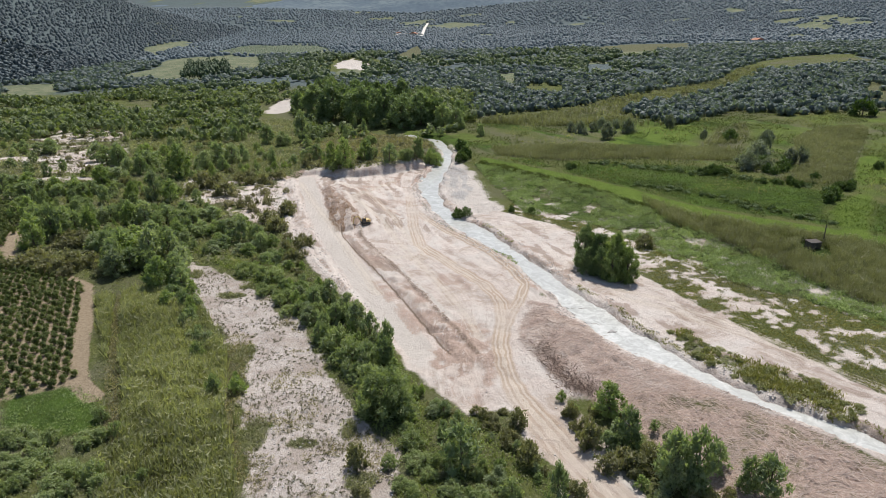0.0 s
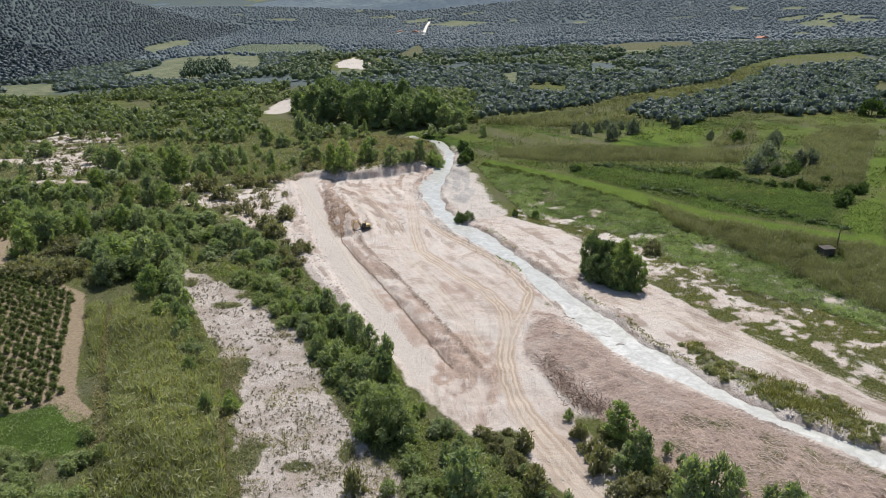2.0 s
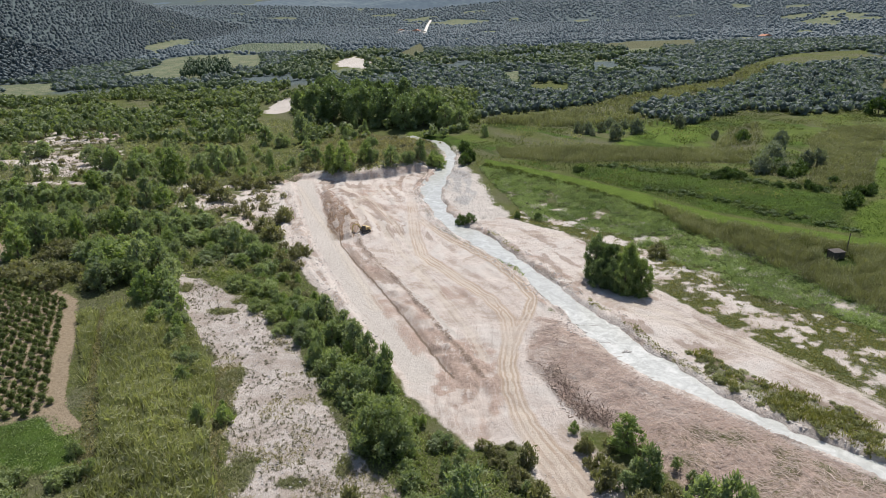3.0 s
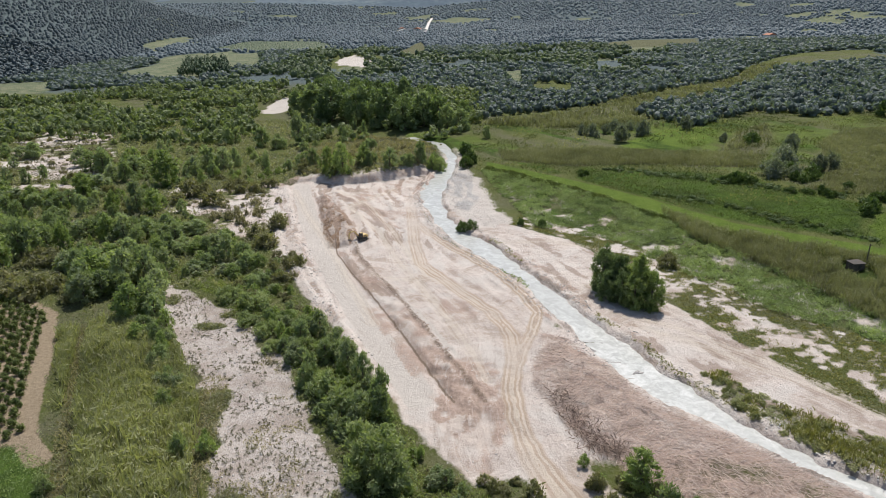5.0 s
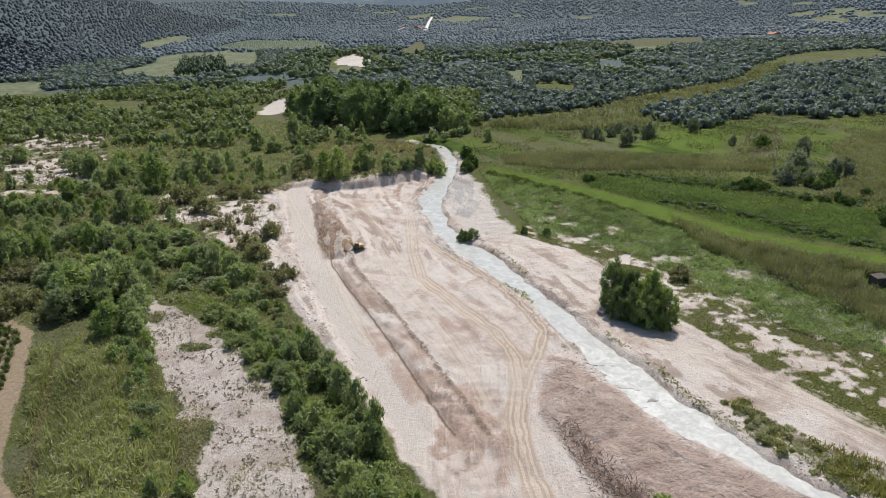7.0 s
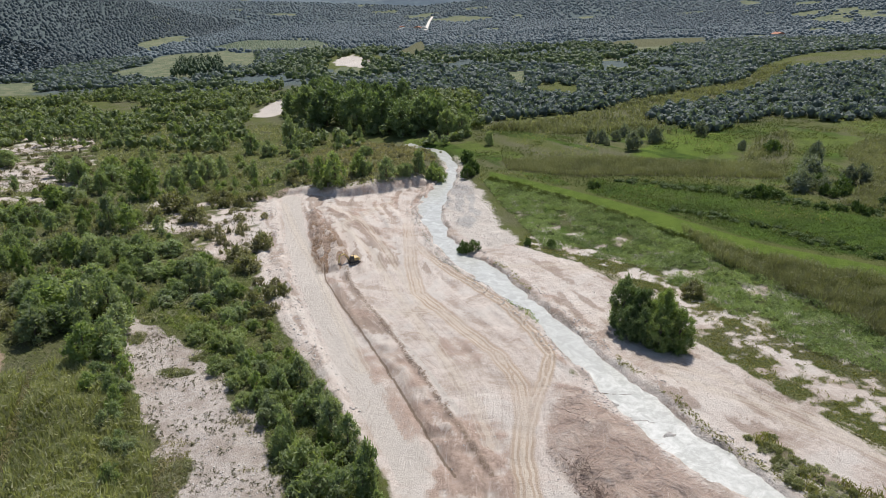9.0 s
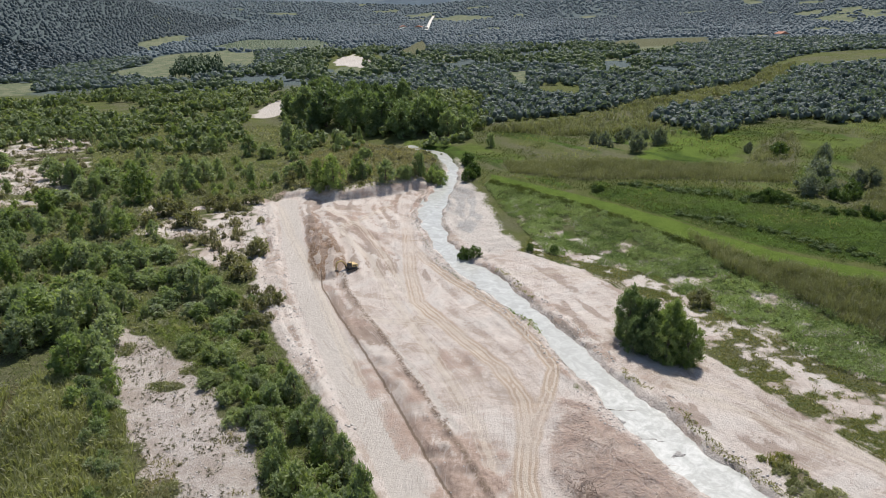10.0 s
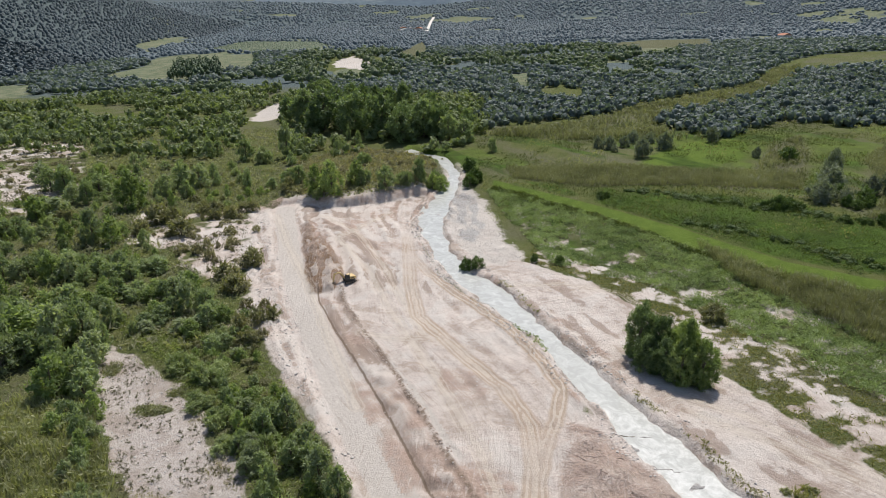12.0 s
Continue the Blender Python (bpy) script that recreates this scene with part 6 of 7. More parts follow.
stuff("meadow_grass", v, f, np.repeat(np.clip(0.25 + 0.8 * rough(px[ok], py[ok], 18, 53), 0, 1), 20), REED, "rough tall grass in patches over the meadow", "grass")


# ---- far trees ----
def far_trees(name, r, px, py, tall, wide, sprays, mat, label, category, lobes=1, shape=(ICO_V, ICO_F), core=1.0):
    """Many low-detail crowns: ragged lobes with a few sprays on them."""
    n = len(px)
    base = height(px, py)
    vs, fs, sh, start = [], [], [], 0
    shade = np.clip(0.5 + rough(px, py, 60, 77) * 0.5 + r.normal(size=n) * 0.2, 0, 1)
    for _ in range(lobes):
        ox, oy = r.normal(size=(2, n)) * wide * (0.22 if lobes > 1 else 0.0)
        rad = wide * r.uniform(0.34, 0.52, n) * (0.8 if lobes > 1 else 1.0)
        zc = base + tall * (r.uniform(0.36, 0.56, n) if sprays else r.uniform(0.26, 0.42, n))
        c = np.stack([px + ox, py + oy, zc], 1)
        sv, sf = shape
        nv = len(sv)
        turn = r.uniform(0, 6.28, n)
        ct, st = np.cos(turn)[:, None], np.sin(turn)[:, None]
        sv = np.stack([ct * sv[:, 0] - st * sv[:, 1], st * sv[:, 0] + ct * sv[:, 1], np.repeat(sv[None, :, 2], n, 0)], 2)
        v = c[:, None, :] + sv * r.uniform(0.8, 1.12, (n, nv, 1)) * core * np.stack([rad, rad, tall * (0.45 if sprays else 0.44)], 1)[:, None, :]
        f = sf[None] + (np.arange(n) * nv)[:, None, None] + start
        vs.append(v.reshape(-1, 3)), fs.append(f.reshape(-1, 3)), sh.append(np.repeat(shade, nv))
        start += n * nv
        if sprays:
            m = n * sprays
            d = unit(r.normal(size=(m, 3)) + np.array([0, -0.3, 0.4]))
            cc = np.repeat(c, sprays, 0) + d * np.repeat(np.stack([rad, rad, tall * 0.47], 1), sprays, 0) * r.uniform(0.85, 1.12, (m, 1))
            k = np.repeat(wide, sprays) * r.uniform(0.16, 0.3, m)
            cv, cf = cards(r, cc, unit(d + r.normal(size=(m, 3)) * 0.4), k * 1.2, k)
            vs.append(cv), fs.append(cf + start)
            sh.append(np.repeat(np.repeat(shade, sprays), 3))
            start += m * 3
    return stuff(name, np.concatenate(vs), np.concatenate(fs), np.concatenate(sh), mat, label, category, True)


FIELDS = (FIELD_1, FIELD_2, FIELD_3, FIELD_4, FIELD_5, FIELD_6, FIELD_7, FIELD_8, POND_1, POND_2)
r = np.random.default_rng(300)
CONE_V = np.array([(0, 0, 1)] + [(math.cos(1.257 * i), math.sin(1.257 * i), -1.1) for i in range(5)])
CONE_F = np.array([(0, i + 1, (i + 1) % 5 + 1) for i in range(5)])
DOME_V = np.array([(0, 0, 1)] + [(0.85 * math.cos(1.257 * i), 0.85 * math.sin(1.257 * i), 0.4) for i in range(5)] + [(math.cos(1.257 * i), math.sin(1.257 * i), -0.7) for i in range(5)])
DOME_F = np.array([(0, i + 1, (i + 1) % 5 + 1) for i in range(5)] + [(i + 6, (i + 1) % 5 + 6, (i + 1) % 5 + 1) for i in range(5)] + [(i + 6, (i + 1) % 5 + 1, i + 1) for i in range(5)])
for lo, hi, step, sprays, lobes, spread in ((400, 640, 7.0, 9, 2, 1.12), (640, 1000, 8.0, 8, 1, 1.2), (1000, 1700, 8.8, 0, 1, 0.95), (1700, 2380, 14.0, 0, 1, 0.85)):
    px, py = jittered(-0.76 * hi - 60, 0.76 * hi + 60, lo, hi, step, r)
    ok = np.abs(px) < 0.76 * py + 40
    for poly in FIELDS:
        ok &= inside(px, py, poly) < 1
    ok &= away(px, py, FAR_ROAD)[0] > 8
    ok &= ~((np.abs(px + 0.259 * py) < 13) & (py > 400) & (py < 560)) & ~((np.abs(px + 0.147 * py) < 20) & (py > 700) & (py < 850))
    ok &= (inside(px, py, OPEN_RIGHT) < 0) | (inside(px, py, OLIVE_BAND) > 0)
    px, py = px[ok], py[ok]
    woods = (inside(px, py, WOODS_LEFT) > 0) | ((py < 560) & (px < 20)) | (rough(px, py, 170, 83, 2) > 0.42)
    gaps = rough(px, py, 90, 85) > -0.42
    hill = (px < -470 - 0.04 * (py - 700)) & (py < 1800)
    woods = woods & ~hill
    w, o = woods & (rough(px, py, 35, 87) > -0.12), ~woods & gaps & ~hill
    big = step / 7.6 * spread
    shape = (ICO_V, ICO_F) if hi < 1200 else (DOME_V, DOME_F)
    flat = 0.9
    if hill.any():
        far_trees("hillside_wood", r, px[hill], py[hill], r.uniform(5, 8.5, hill.sum()) * big**0.35, r.uniform(6, 9, hill.sum()) * big, sprays, HAZED_HILL_WOOD, "dense grey-green wood on the valley's left flank", "woodland", lobes, shape, flat)
    far_trees("far_wood", r, px[w], py[w], r.uniform(4, 9, w.sum()) * big**0.35, r.uniform(5, 8.5, w.sum()) * big, sprays * (2 if hi < 700 else 1), (WOOD_FAR if hi < 700 else WOOD_MID) if hi < 1200 else HAZED_FAR, "far green riverside and hillside woodland", "woodland", lobes, (OCT_V, OCT_F) if hi < 700 else shape, 0.7 if hi < 700 else flat)
    far_trees("olive_grove", r, px[o], py[o], r.uniform(3.5, 7.5, o.sum()) * big**0.35, r.uniform(6.5, 9.5, o.sum()) * big, sprays, HAZED_OLIVE if hi < 1200 else HAZED_FAR, "wide grey-green olive groves over the valley side", "olive grove", lobes, shape, flat)


px, py = fill(r, CONIFERS, 7.5)
far_trees("conifer_stand", r, px, py, r.uniform(9, 15, px.size), r.uniform(5, 7.5, px.size), 14, CONIFER, "stand of dark green conifers among far fields", "conifers", 1, (OCT_V, OCT_F), 0.9)
px, py = fill(r, FIELD_3, 6.0)
far_trees("far_orchard", r, px, py, r.uniform(2.5, 3.5, px.size), r.uniform(4.5, 6, px.size), 0, CONIFER, "rows of dark green orchard trees across the valley", "orchard", 1, (CONE_V, CONE_F), 1.0)

# ---- hills at the end of the valley, their haze made by a glow ----
HILLS, hn, hill_bsdf = material("haze_glow_hills")
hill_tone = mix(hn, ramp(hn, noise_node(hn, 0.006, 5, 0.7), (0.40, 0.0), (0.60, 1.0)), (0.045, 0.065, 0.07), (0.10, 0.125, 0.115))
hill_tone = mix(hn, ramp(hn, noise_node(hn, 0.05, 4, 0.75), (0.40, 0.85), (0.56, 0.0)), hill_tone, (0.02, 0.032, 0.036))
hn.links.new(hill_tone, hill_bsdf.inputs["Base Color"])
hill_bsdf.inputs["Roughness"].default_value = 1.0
# blue emission stands in for the haze over the hills
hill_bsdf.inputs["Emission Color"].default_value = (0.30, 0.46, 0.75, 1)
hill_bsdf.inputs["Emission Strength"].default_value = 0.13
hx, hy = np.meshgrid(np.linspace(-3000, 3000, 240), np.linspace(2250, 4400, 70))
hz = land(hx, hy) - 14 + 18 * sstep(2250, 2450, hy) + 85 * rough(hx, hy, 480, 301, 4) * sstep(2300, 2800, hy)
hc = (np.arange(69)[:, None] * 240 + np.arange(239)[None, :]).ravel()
tagged(new("backdrop", mesh_from("backdrop", np.stack([hx.ravel(), hy.ravel(), hz.ravel()], 1), np.stack([hc, hc + 1, hc + 241, hc + 240], 1), HILLS, True)), "wooded hills closing the valley, hazed by a blue glow", "hills", kind="structure")


# ---- things ----
def box(bm, x0, y0, z0, x1, y1, z1, taper=0.0):
    """A block; taper draws its top in."""
    t = taper
    vs = [bm.verts.new(p) for p in ((x0, y0, z0), (x1, y0, z0), (x1, y1, z0), (x0, y1, z0), (x0 + t, y0 + t, z1), (x1 - t, y0 + t, z1), (x1 - t, y1 - t, z1), (x0 + t, y1 - t, z1))]
    for q in ((3, 2, 1, 0), (4, 5, 6, 7), (0, 1, 5, 4), (1, 2, 6, 5), (2, 3, 7, 6), (3, 0, 4, 7)):
        bm.faces.new([vs[i] for i in q])
    return vs


def outline(bm, pts, y0, y1):
    """A plate cut along points of the x-z plane, from y0 to y1."""
    a = [bm.verts.new((x, y0, z)) for x, z in pts]
    b = [bm.verts.new((x, y1, z)) for x, z in pts]
    bm.faces.new(a[::-1])
    bm.faces.new(b)
    for i in range(len(pts)):
        j = (i + 1) % len(pts)
        bm.faces.new((a[i], a[j], b[j], b[i]))


def finished(bm, name, mat, bevel=0.0):
    if bevel:
        bmesh.ops.bevel(bm, geom=bm.edges[:], offset=bevel, segments=1, affect="EDGES", clamp_overlap=True)
    bmesh.ops.recalc_face_normals(bm, faces=bm.faces[:])
    me = bpy.data.meshes.new(name)
    bm.to_mesh(me)
    bm.free()
    me.materials.append(mat)
    return me


PAINT = plain("worn_yellow_paint", (0.56, 0.40, 0.15), (0.72, 0.55, 0.28), 4.0, 0.45)
STEEL = plain("dark_steel", (0.03, 0.03, 0.03), (0.09, 0.085, 0.08), 5.0, 0.6, 0.3)
RUSTY = plain("worn_bucket_steel", (0.14, 0.11, 0.09), (0.3, 0.26, 0.22), 5.0, 0.6, 0.3)
GLASS = plain("cab_glass", (0.02, 0.025, 0.03), (0.03, 0.035, 0.04), 2.0, 0.08)
PLASTER = plain("pale_plaster", (0.62, 0.58, 0.52), (0.78, 0.75, 0.7), 0.5, 0.9)
TILES = plain("clay_tiles", (0.30, 0.12, 0.07), (0.45, 0.22, 0.14), 0.8, 0.9)
BOARDS = plain("weathered_boards", (0.05, 0.045, 0.04), (0.14, 0.12, 0.10), 2.0, 0.9)
ROOTS = plain("uprooted_roots", (0.19, 0.135, 0.105), (0.38, 0.29, 0.235), 1.5, 0.9)
SHEET = plain("dark_roof_sheet", (0.045, 0.04, 0.037), (0.10, 0.085, 0.075), 1.5, 0.9)


def excavator(x, y, turn):
    """A tracked excavator; its arm reaches along its own -x."""
    base = new("excavator")
    base.matrix_basis = pose(x, y, float(height(x, y)) - 0.05, 0, 0, turn)
    for sy in (-1, 1):
        bm = bmesh.new()
        y0, y1 = (0.75, 1.35) if sy > 0 else (-1.35, -0.75)
        outline(bm, [(-1.9, 0.3), (-1.6, 0.02), (1.6, 0.02), (1.9, 0.3), (1.9, 0.6), (1.6, 0.85), (-1.6, 0.85), (-1.9, 0.6)], y0, y1)
        track = part("track", finished(bm, "track", STEEL, 0.03), base, "dusty dark steel crawler track")
        for k in range(5):
            bm = bmesh.new()
            bmesh.ops.create_cone(bm, cap_ends=True, segments=14, radius1=0.27, radius2=0.27, depth=0.66, matrix=pose(-1.5 + 0.75 * k, (y0 + y1) / 2, 0.42, 90, 0, 0))
            part("wheel", finished(bm, "wheel", RUSTY), track)
    bm = bmesh.new()
    box(bm, -0.7, -0.75, 0.35, 0.7, 0.75, 1.0)
    part("undercarriage", finished(bm, "undercarriage", STEEL, 0.04), base)
    bm = bmesh.new()
    outline(bm, [(-1.5, 1.0), (1.3, 1.0), (1.3, 1.35), (-1.5, 1.35)], -1.25, 1.25)
    part("deck", finished(bm, "deck", STEEL, 0.04), base)
    bm = bmesh.new()
    outline(bm, [(-0.2, 1.35), (1.2, 1.35), (1.2, 2.1), (0.9, 2.28), (-0.2, 2.25)], -1.25, 1.25)
    hood = part("engine_hood", finished(bm, "engine_hood", PAINT, 0.05), base, "worn yellow engine cover")
    bm = bmesh.new()
    for k in range(5):
        box(bm, 0.05 + 0.2 * k, -1.275, 1.5, 0.15 + 0.2 * k, -1.25, 2.0)
    part("vent", finished(bm, "vent", STEEL), hood)
    bm = bmesh.new()
    bmesh.ops.create_cone(bm, cap_ends=True, segments=10, radius1=0.07, radius2=0.06, depth=0.6, matrix=pose(0.5, 0.6, 2.5))
    part("exhaust", finished(bm, "exhaust", STEEL), hood)
    bm = bmesh.new()
    outline(bm, [(1.2, 1.1), (1.75, 1.2), (1.85, 1.6), (1.75, 2.05), (1.2, 2.1)], -1.2, 1.2)
    part("counterweight", finished(bm, "counterweight", PAINT, 0.08), base, "yellow cast counterweight")
    bm = bmesh.new()
    outline(bm, [(-1.55, 1.35), (-0.3, 1.35), (-0.3, 2.95), (-1.2, 2.95), (-1.6, 2.2)], -1.2, -0.25)
    cab = part("cab", finished(bm, "cab", STEEL, 0.04), base, "dark operator's cab")
    for nm, x0, z0, x1, z1, yy in (("window", -1.35, 1.95, -0.45, 2.8, -1.215), ("window", -1.35, 1.95, -0.45, 2.8, -0.245)):
        bm = bmesh.new()
        box(bm, x0, yy, z0, x1, yy + 0.012, z1)
        part(nm, finished(bm, nm, GLASS), cab)
    bm = bmesh.new()
    box(bm, -1.15, -1.15, 2.952, -0.35, -0.3, 3.0, 0.05)
    part("roof", finished(bm, "roof", PAINT), cab)
    bm = bmesh.new()
    outline(bm, [(-1.2, 1.5), (-1.0, 1.85), (-2.5, 3.6), (-3.3, 4.0), (-4.9, 3.55), (-4.95, 3.35), (-3.35, 3.6), (-2.8, 3.3), (-1.5, 1.5)], 0.0, 0.45)
    boom = part("boom", finished(bm, "boom", PAINT, 0.03), base, "cranked yellow boom")
    bm = bmesh.new()
    bmesh.ops.create_cone(bm, cap_ends=True, segments=10, radius1=0.09, radius2=0.06, depth=1.9, matrix=pose(-2.2, 0.22, 2.35, 0, -38, 0))
    part("cylinder", finished(bm, "cylinder", STEEL), boom)
    bm = bmesh.new()
    outline(bm, [(-4.55, 3.95), (-4.35, 3.8), (-4.95, 1.2), (-5.15, 1.2), (-5.1, 3.2)], 0.06, 0.39)
    stick = part("stick", finished(bm, "stick", PAINT, 0.03), base, "yellow dipper arm")
    bm = bmesh.new()
    bmesh.ops.create_cone(bm, cap_ends=True, segments=10, radius1=0.08, radius2=0.05, depth=1.3, matrix=pose(-4.1, 0.22, 3.98, 0, 80, 0))
    part("cylinder", finished(bm, "cylinder", STEEL), stick)
    bm = bmesh.new()
    outline(bm, [(-5.2, 1.3), (-4.8, 1.3), (-4.35, 0.95), (-4.2, 0.45), (-4.5, 0.1), (-5.05, 0.05), (-4.65, 0.3), (-4.5, 0.6), (-4.7, 0.95)], -0.3, 0.75)
    bucket = part("bucket", finished(bm, "bucket", RUSTY, 0.02), base, "worn earth-stained digging bucket")
    for k in range(5):
        bm = bmesh.new()
        box(bm, -5.25, -0.28 + 0.23 * k, 0.0, -5.0, -0.18 + 0.23 * k, 0.08)
        part("tooth", finished(bm, "tooth", RUSTY), bucket)
    return tagged(base, "yellow tracked excavator digging into the brown soil bank", "excavator")


excavator(-29.6, 231.0, 38)


def shed(x, y, turn):
    base = new("shed")
    base.matrix_basis = pose(x, y, float(height(x, y)) - 0.1, 0, 0, turn)
    for k in range(9):
        bm = bmesh.new()
        box(bm, -2.0 + 0.445 * k, -1.4, 0, -2.0 + 0.445 * k + 0.425, -1.34, 2.3)
        part("plank", finished(bm, "plank", BOARDS), base)
        bm = bmesh.new()
        box(bm, -2.0 + 0.445 * k, 1.34, 0, -2.0 + 0.445 * k + 0.425, 1.4, 2.5)
        part("plank", finished(bm, "plank", BOARDS), base)
    for sx in (-1, 1):
        bm = bmesh.new()
        x0, x1 = (1.94, 2.0) if sx > 0 else (-2.06, -2.0)
        box(bm, x0, -1.33, 0, x1, 1.33, 2.35)
        part("side_wall", finished(bm, "side_wall", BOARDS), base)
    bm = bmesh.new()
    box(bm, -0.2, -1.44, 0.05, 0.75, -1.405, 1.95)
    part("door", finished(bm, "door", STEEL), base, "dark plank door")
    bm = bmesh.new()
    v = box(bm, -2.15, -1.55, 2.32, 2.15, 1.55, 2.40)
    for q in v:
        q.co.z += 0.07 * (q.co.y + 1.4)
    part("roof", finished(bm, "roof", SHEET), base, "low dark sheet roof")
    return tagged(base, "small dark wooden shed with a low roof among reeds", "shed")


def pole(x, y, h):
    base = new("utility_pole")
    base.matrix_basis = pose(x, y, float(height(x, y)) - 0.2)
    v, f = tube([(0, 0, 0), (0.02, 0, h * 0.5), (0.05, 0, h)], [0.2, 0.17, 0.14], 8)
    part("shaft", mesh_from("shaft", v, f, BOARDS, True), base)
    bm = bmesh.new()
    box(bm, -0.3, -0.06, h - 0.5, 0.5, 0.06, h - 0.38)
    part("crossarm", finished(bm, "crossarm", BOARDS), base)
    return tagged(base, "bare dark wooden pole beside the shed", "pole")


shed(121.8, 196.6, 12)
pole(126.4, 199.0, 7.0)


def farmhouse(x, y, turn, wide, deep, storeys, tiled=True):
    base = new("farmhouse")
    base.matrix_basis = pose(x, y, float(height(x, y)) - 0.2, 0, 0, turn)
    h = 3.0 * storeys
    bm = bmesh.new()
    box(bm, -wide / 2, -deep / 2, 0, wide / 2, deep / 2, h)
    part("wall", finished(bm, "wall", PLASTER), base)
    bm = bmesh.new()
    pts = [(-wide / 2 - 0.5, h), (wide / 2 + 0.5, h), (wide / 2 + 0.5, h + 0.25), (0, h + 0.2 * wide), (-wide / 2 - 0.5, h + 0.25)]
    outline(bm, pts, -deep / 2 - 0.5, deep / 2 + 0.5)
    part("roof", finished(bm, "roof", TILES if tiled else PLASTER), base)
    for s in range(storeys):
        for k in range(int(wide // 4)):
            bm = bmesh.new()
            x0 = -wide / 2 + 1.4 + 4 * k
            box(bm, x0, -deep / 2 - 0.06, 1.0 + 3 * s, x0 + 1.2, -deep / 2 - 0.02, 2.4 + 3 * s)
            part("window", finished(bm, "window", GLASS), base)
    return tagged(base, "far pale farm building with low pitched roof", "house", "far farm buildings")


for fx, fy, ft, fw, fd, fs, tl in ((-92, 1450, 10, 26, 12, 1, False), (-66, 1460, -15, 16, 10, 2, True), (-84, 1500, 5, 18, 10, 1, False), (-100, 1490, 20, 14, 9, 2, True), (-58, 1490, 0, 22, 9, 1, False), (479, 1033, 25, 16, 11, 2, True)):
    farmhouse(fx, fy, ft, fw, fd, fs, tl)

DUST = plain("pale_dust", (0.52, 0.49, 0.45), (0.66, 0.63, 0.58), 0.2, 0.95)
verts = []
for (ax, ay), (bx, by) in zip(FAR_ROAD, FAR_ROAD[1:]):
    for k in np.linspace(0, 1, 12):
        x, y = ax + (bx - ax) * k, ay + (by - ay) * k
        verts += [(x - 3.5, y, float(height(x - 3.5, y)) + 0.7), (x + 3.5, y, float(height(x + 3.5, y)) + 0.7)]
tagged(new("road", mesh_from("road", verts, [(2 * i, 2 * i + 1, 2 * i + 3, 2 * i + 2) for i in range(len(verts) // 2 - 1)], DUST)), "far pale dirt road beside farm buildings", "road", kind="structure")

# ---- loose stones, cut brush and driftwood ----
r = np.random.default_rng(400)


def stones(name, px, py, size, label, mat=STONE, category="stones"):
    n = len(px)
    s = size * r.uniform(0.5, 1.4, n)
    c = np.stack([px, py, height(px, py) + s * 0.25], 1)
    v = c[:, None, :] + ICO_V[None] * r.uniform(0.75, 1.2, (n, 12, 1)) * (s[:, None, None] * np.array([1, 0.85, 0.6]))
    return stuff(name, v.reshape(-1, 3), (ICO_F[None] + (np.arange(n) * 12)[:, None, None]).reshape(-1, 3), np.repeat(r.uniform(0, 1, n), 12), mat, label, category)


px, py = fill(r, PIT, 1.3)
ok = r.uniform(size=px.size) < 0.22 * np.clip(0.35 + 1.6 * rough(px, py, 16, 15), 0.05, 1) * (0.12 + 0.88 * sstep(3.5, 6, away(px, py, LANE)[0])) * (away(px, py, ROAD)[0] > 2.2)
stones("pit_stones", px[ok], py[ok], 0.17, "pale loose stones on the dug gravel")
px, py = fill(r, PIT, 1.0)
west = px - np.interp(py, [q[1] for q in LANE[::-1]], [q[0] for q in LANE[::-1]])
ok = (west < -4) & (py > 150) & (r.uniform(size=px.size) < np.clip(0.25 + 0.9 * rough(px, py, 9, 17), 0.05, 0.8))
stones("rim_rubble", px[ok], py[ok], 0.27, "white rubble along the rim of the digging")
px, py = fill(r, RIVER_L[6:20] + [(x - 4.5, y) for x, y in RIVER_L[6:20][::-1]], 0.8)
ok = r.uniform(size=px.size) < np.clip(0.35 + 0.8 * rough(px, py, 6, 19), 0.05, 0.8)
stones("berm_stones", px[ok], py[ok], 0.25, "grey stones heaped along the stream's bank")
px, py = fill(r, RIVER_R[8:-3] + [(x + 4, y + 1) for x, y in RIVER_R[8:-3][::-1]], 0.8)
ok = r.uniform(size=px.size) < np.clip(0.3 + 0.9 * rough(px, py, 6, 20), 0.03, 0.8)
stones("waterside_stones", px[ok], py[ok], 0.25, "grey stones along the water's edge")
px, py = fill(r, TRENCH + [(x + 8.5, y) for x, y in TRENCH[::-1]], 0.55)
tx = px - np.interp(py, [q[1] for q in TRENCH[::-1]], [q[0] for q in TRENCH[::-1]])
ok = (np.abs(tx - 7.1 - 0.9 * rough(px, py, 7, 46) + 0.7 * r.normal(size=px.size)) < 0.8) & (py < 228) & (py > 152) & (rough(px, py, 5, 23) > -0.05) & (r.uniform(size=px.size) < 0.6)
stones("ridge_clods", px[ok], py[ok], 0.22, "brown clods and rubble along the dug ridge", CLOD, "clods")
px, py = fill(r, HEAP, 0.9)
ok = r.uniform(size=px.size) < 0.4
stones("heap_clods", px[ok], py[ok], 0.18, "brown clods on the heap of dug soil", CLOD, "clods")
px, py = fill(r, WHITE_BAR, 1.0)
ok = r.uniform(size=px.size) < np.clip(0.2 + 0.9 * rough(px, py, 6, 22), 0.03, 0.7)
stones("bar_stones", px[ok], py[ok], 0.22, "white river stones on the gravel bar")
px, py = fill(r, DRY, 1.3)
ok = r.uniform(size=px.size) < 0.62
stones("channel_cobbles", px[ok], py[ok], 0.2, "pale cobbles in the dry channel")
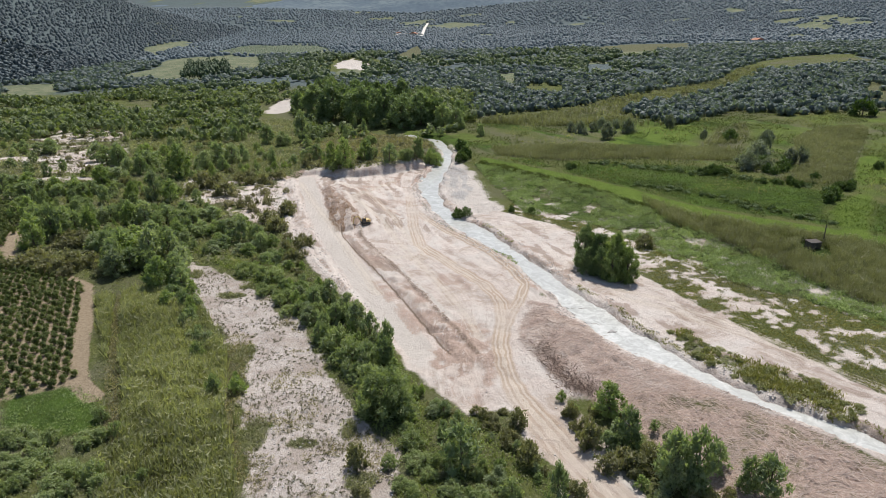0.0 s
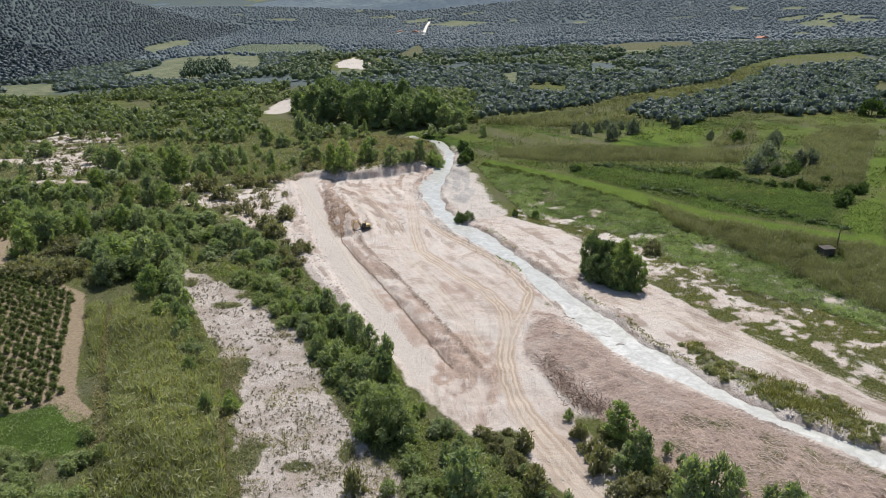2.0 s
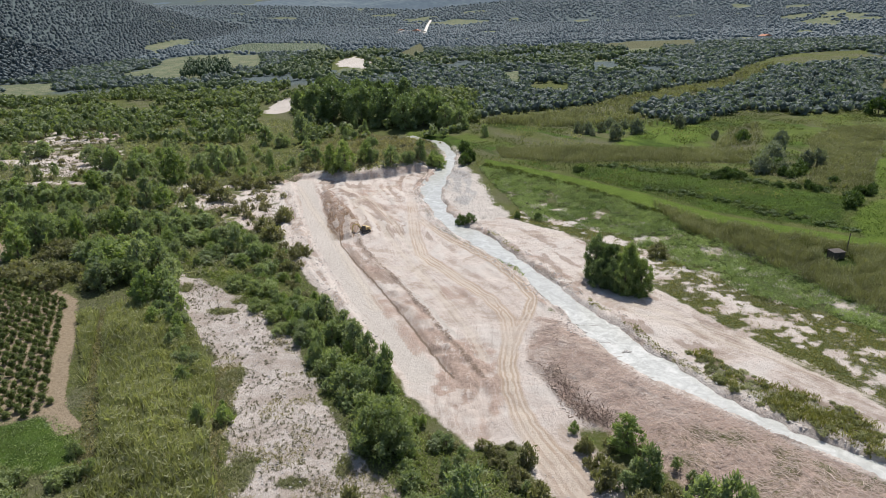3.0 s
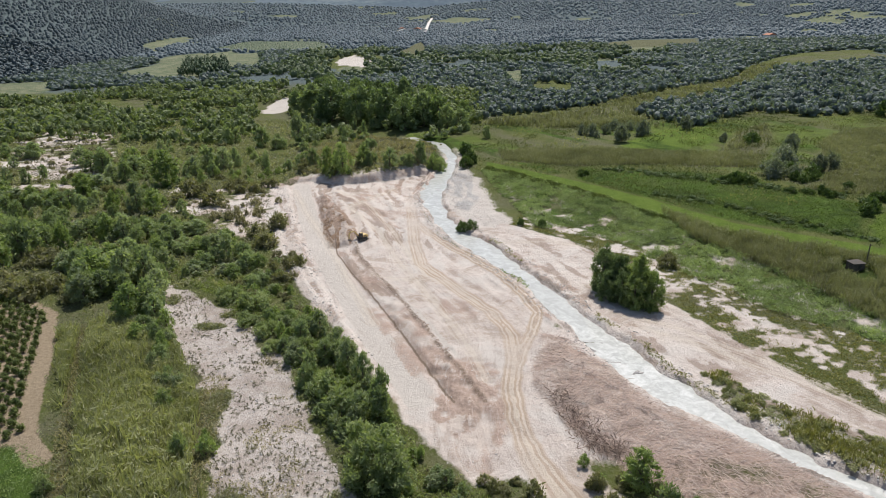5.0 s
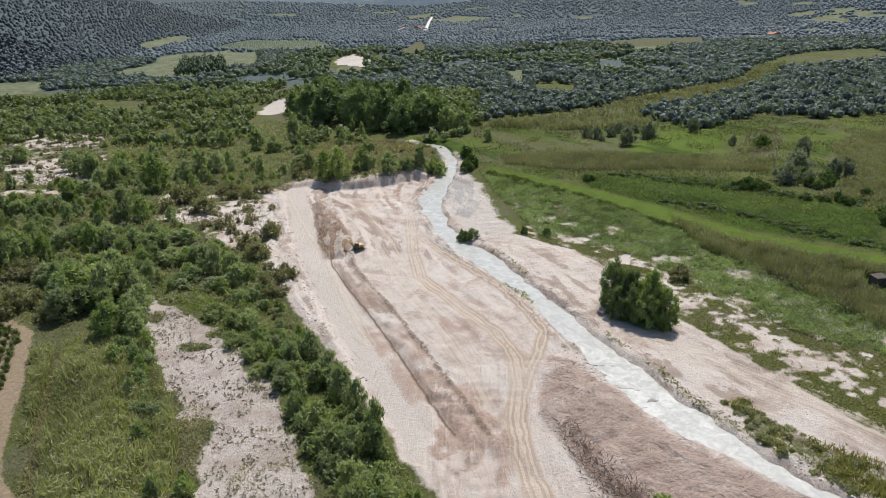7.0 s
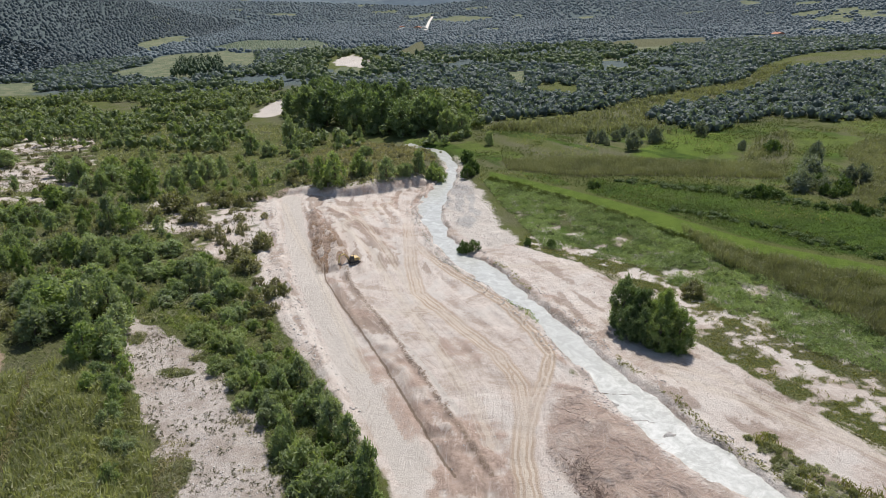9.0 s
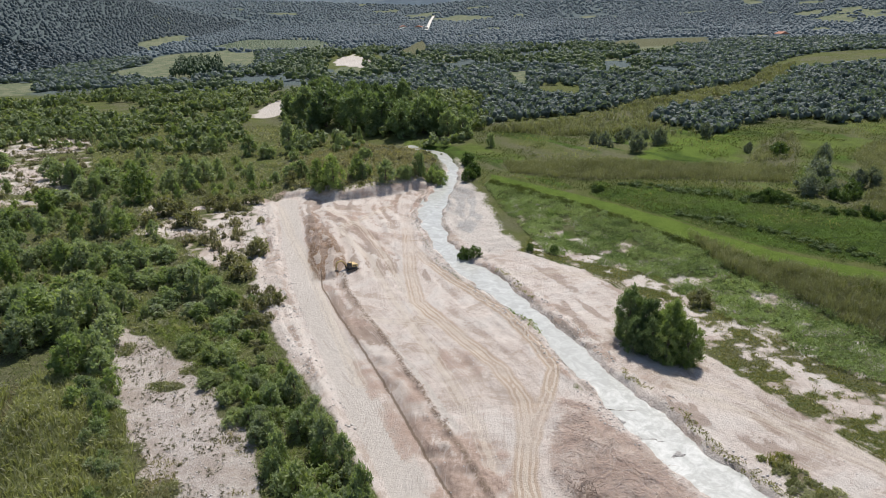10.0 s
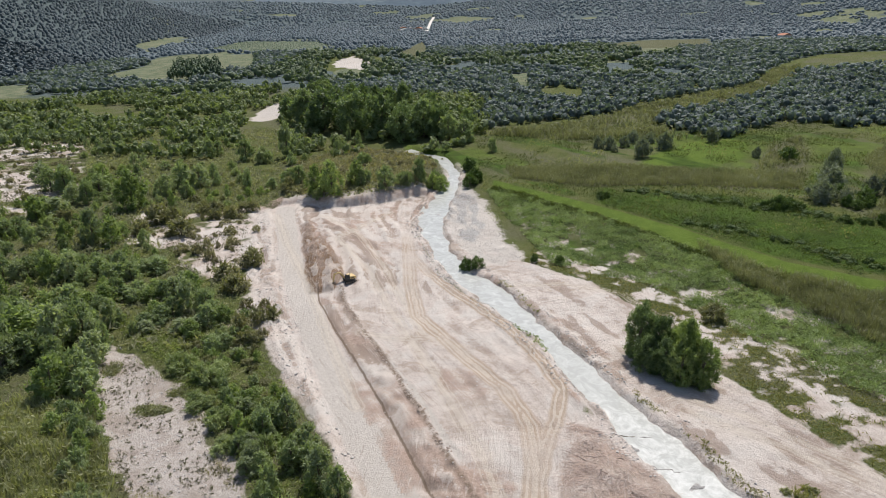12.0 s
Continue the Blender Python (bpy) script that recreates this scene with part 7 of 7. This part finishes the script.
px, py = fill(r, R_BANK, 1.5)
ok = r.uniform(size=px.size) < 0.6 * np.clip(0.4 + 1.2 * rough(px, py, 14, 16), 0.08, 1)
stones("bank_stones", px[ok], py[ok], 0.15, "pale stones on the gravel bank")


def sticks(name, px, py, pz, length, thick, rise, mat, label, category, dirs=None):
    """Thin three-sided stems; rise: how steeply they may stand."""
    n = len(px)
    a = r.uniform(0, 2 * math.pi, n) if dirs is None else dirs + r.normal(size=n) * 0.6
    e = r.normal(size=n) * rise
    d = np.stack([np.cos(a) * np.cos(e), np.sin(a) * np.cos(e), np.abs(np.sin(e))], 1)
    s1 = unit(np.cross(d, np.array([0.02, 0.01, 1.0])))
    s2 = np.cross(s1, d)
    l, t = (length * r.uniform(0.5, 1.5, n))[:, None], (thick * r.uniform(0.6, 1.5, n))[:, None]
    root = np.stack([px, py, pz], 1)
    bend = root + d * l * 0.5 + (s1 * r.normal(size=(n, 1)) + s2 * 0.3) * l * 0.12
    tip = root + d * l
    ring = [root + s1 * t, root - s1 * t * 0.5 + s2 * t, root - s1 * t * 0.5 - s2 * t, bend + s1 * t * 0.8, bend - s1 * t * 0.4 + s2 * t * 0.8, bend - s1 * t * 0.4 - s2 * t * 0.8, tip]
    v = np.stack(ring, 1).reshape(-1, 3)
    k = (np.arange(n) * 7)[:, None]
    f = np.concatenate([k + np.array([q]) for q in ((0, 1, 4), (0, 4, 3), (1, 2, 5), (1, 5, 4), (2, 0, 3), (2, 3, 5), (3, 4, 6), (4, 5, 6), (5, 3, 6))])
    return stuff(name, v, f, np.repeat(r.uniform(0, 1, n), 7), mat, label, category)


px, py = fill(r, DEBRIS, 0.62, 0.5)
ok = rough(px, py, 6, 61) > -0.45
px, py = px[ok], py[ok]
sticks("cut_brush", px, py, height(px, py) + 0.04, 1.6, 0.048, 0.22, TWIG, "flattened dry brush and cut reeds over brown soil", "brush", np.full(px.size, -0.85) + rough(px, py, 9, 66) * 2.2)
px, py = fill(r, DEBRIS, 1.5, 0.8)
ok = rough(px, py, 5, 62) > -0.15
px, py = px[ok], py[ok]
sticks("flattened_reeds", px, py, height(px, py) + 0.1, 2.6, 0.042, 0.1, STALK, "long pale flattened reed stalks over brown soil", "brush", np.full(px.size, -0.85) + rough(px, py, 12, 66) * 1.8)
pile = np.array([(23.8, 131.7), (25.0, 126.5), (26.0, 122.0), (27.2, 118.5), (29, 115.8), (31.2, 114.8)])
which = r.integers(0, len(pile), 700)
px, py = pile[which, 0] + r.normal(size=700) * 1.3, pile[which, 1] + r.normal(size=700) * 1.6
sticks("root_pile", px, py, height(px, py) + r.uniform(0, 0.8, 700), 1.3, 0.05, 0.7, ROOTS, "heap of dark uprooted roots and branches", "brush pile")
px, py = fill(r, HEAP, 1.3)
sticks("soil_clods", px, py, height(px, py) + 0.05, 0.9, 0.05, 0.3, TWIG, "dry stalks and clods on the dug soil", "debris")


def driftwood(x, y, length, thick, turn, lift=0.15):
    base = new("driftwood_log")
    base.matrix_basis = pose(x, y, float(height(x, y)) + lift, 0, 86, turn)
    v, f = tube([(0, 0, 0), (0.1, 0.12, length * 0.4), (-0.05, 0.2, length * 0.75), (0, 0.05, length)], [thick, thick * 0.85, thick * 0.6, thick * 0.25], 8)
    part("stem", mesh_from("stem", v, f, BARK, True), base)
    v, f = tube([(0, 0.1, length * 0.5), (0.3, 0.7, length * 0.62), (0.4, 1.1, length * 0.7)], [thick * 0.5, thick * 0.35, thick * 0.1], 6)
    part("branch", mesh_from("branch", v, f, BARK, True), base)
    return tagged(base, "grey stranded driftwood log beside the stream", "log", "driftwood logs")


for lx, ly, ln, th, tn in ((76.0, 113.5, 5.0, 0.22, -40), (77.8, 111.0, 4.0, 0.18, -60), (62.1, 132.0, 3.5, 0.16, 150), (73, 125.5, 3.2, 0.15, -30), (36.6, 158.8, 3.2, 0.12, 175), (38, 154.8, 2.2, 0.1, 10)):
    driftwood(lx, ly, ln, th, tn)
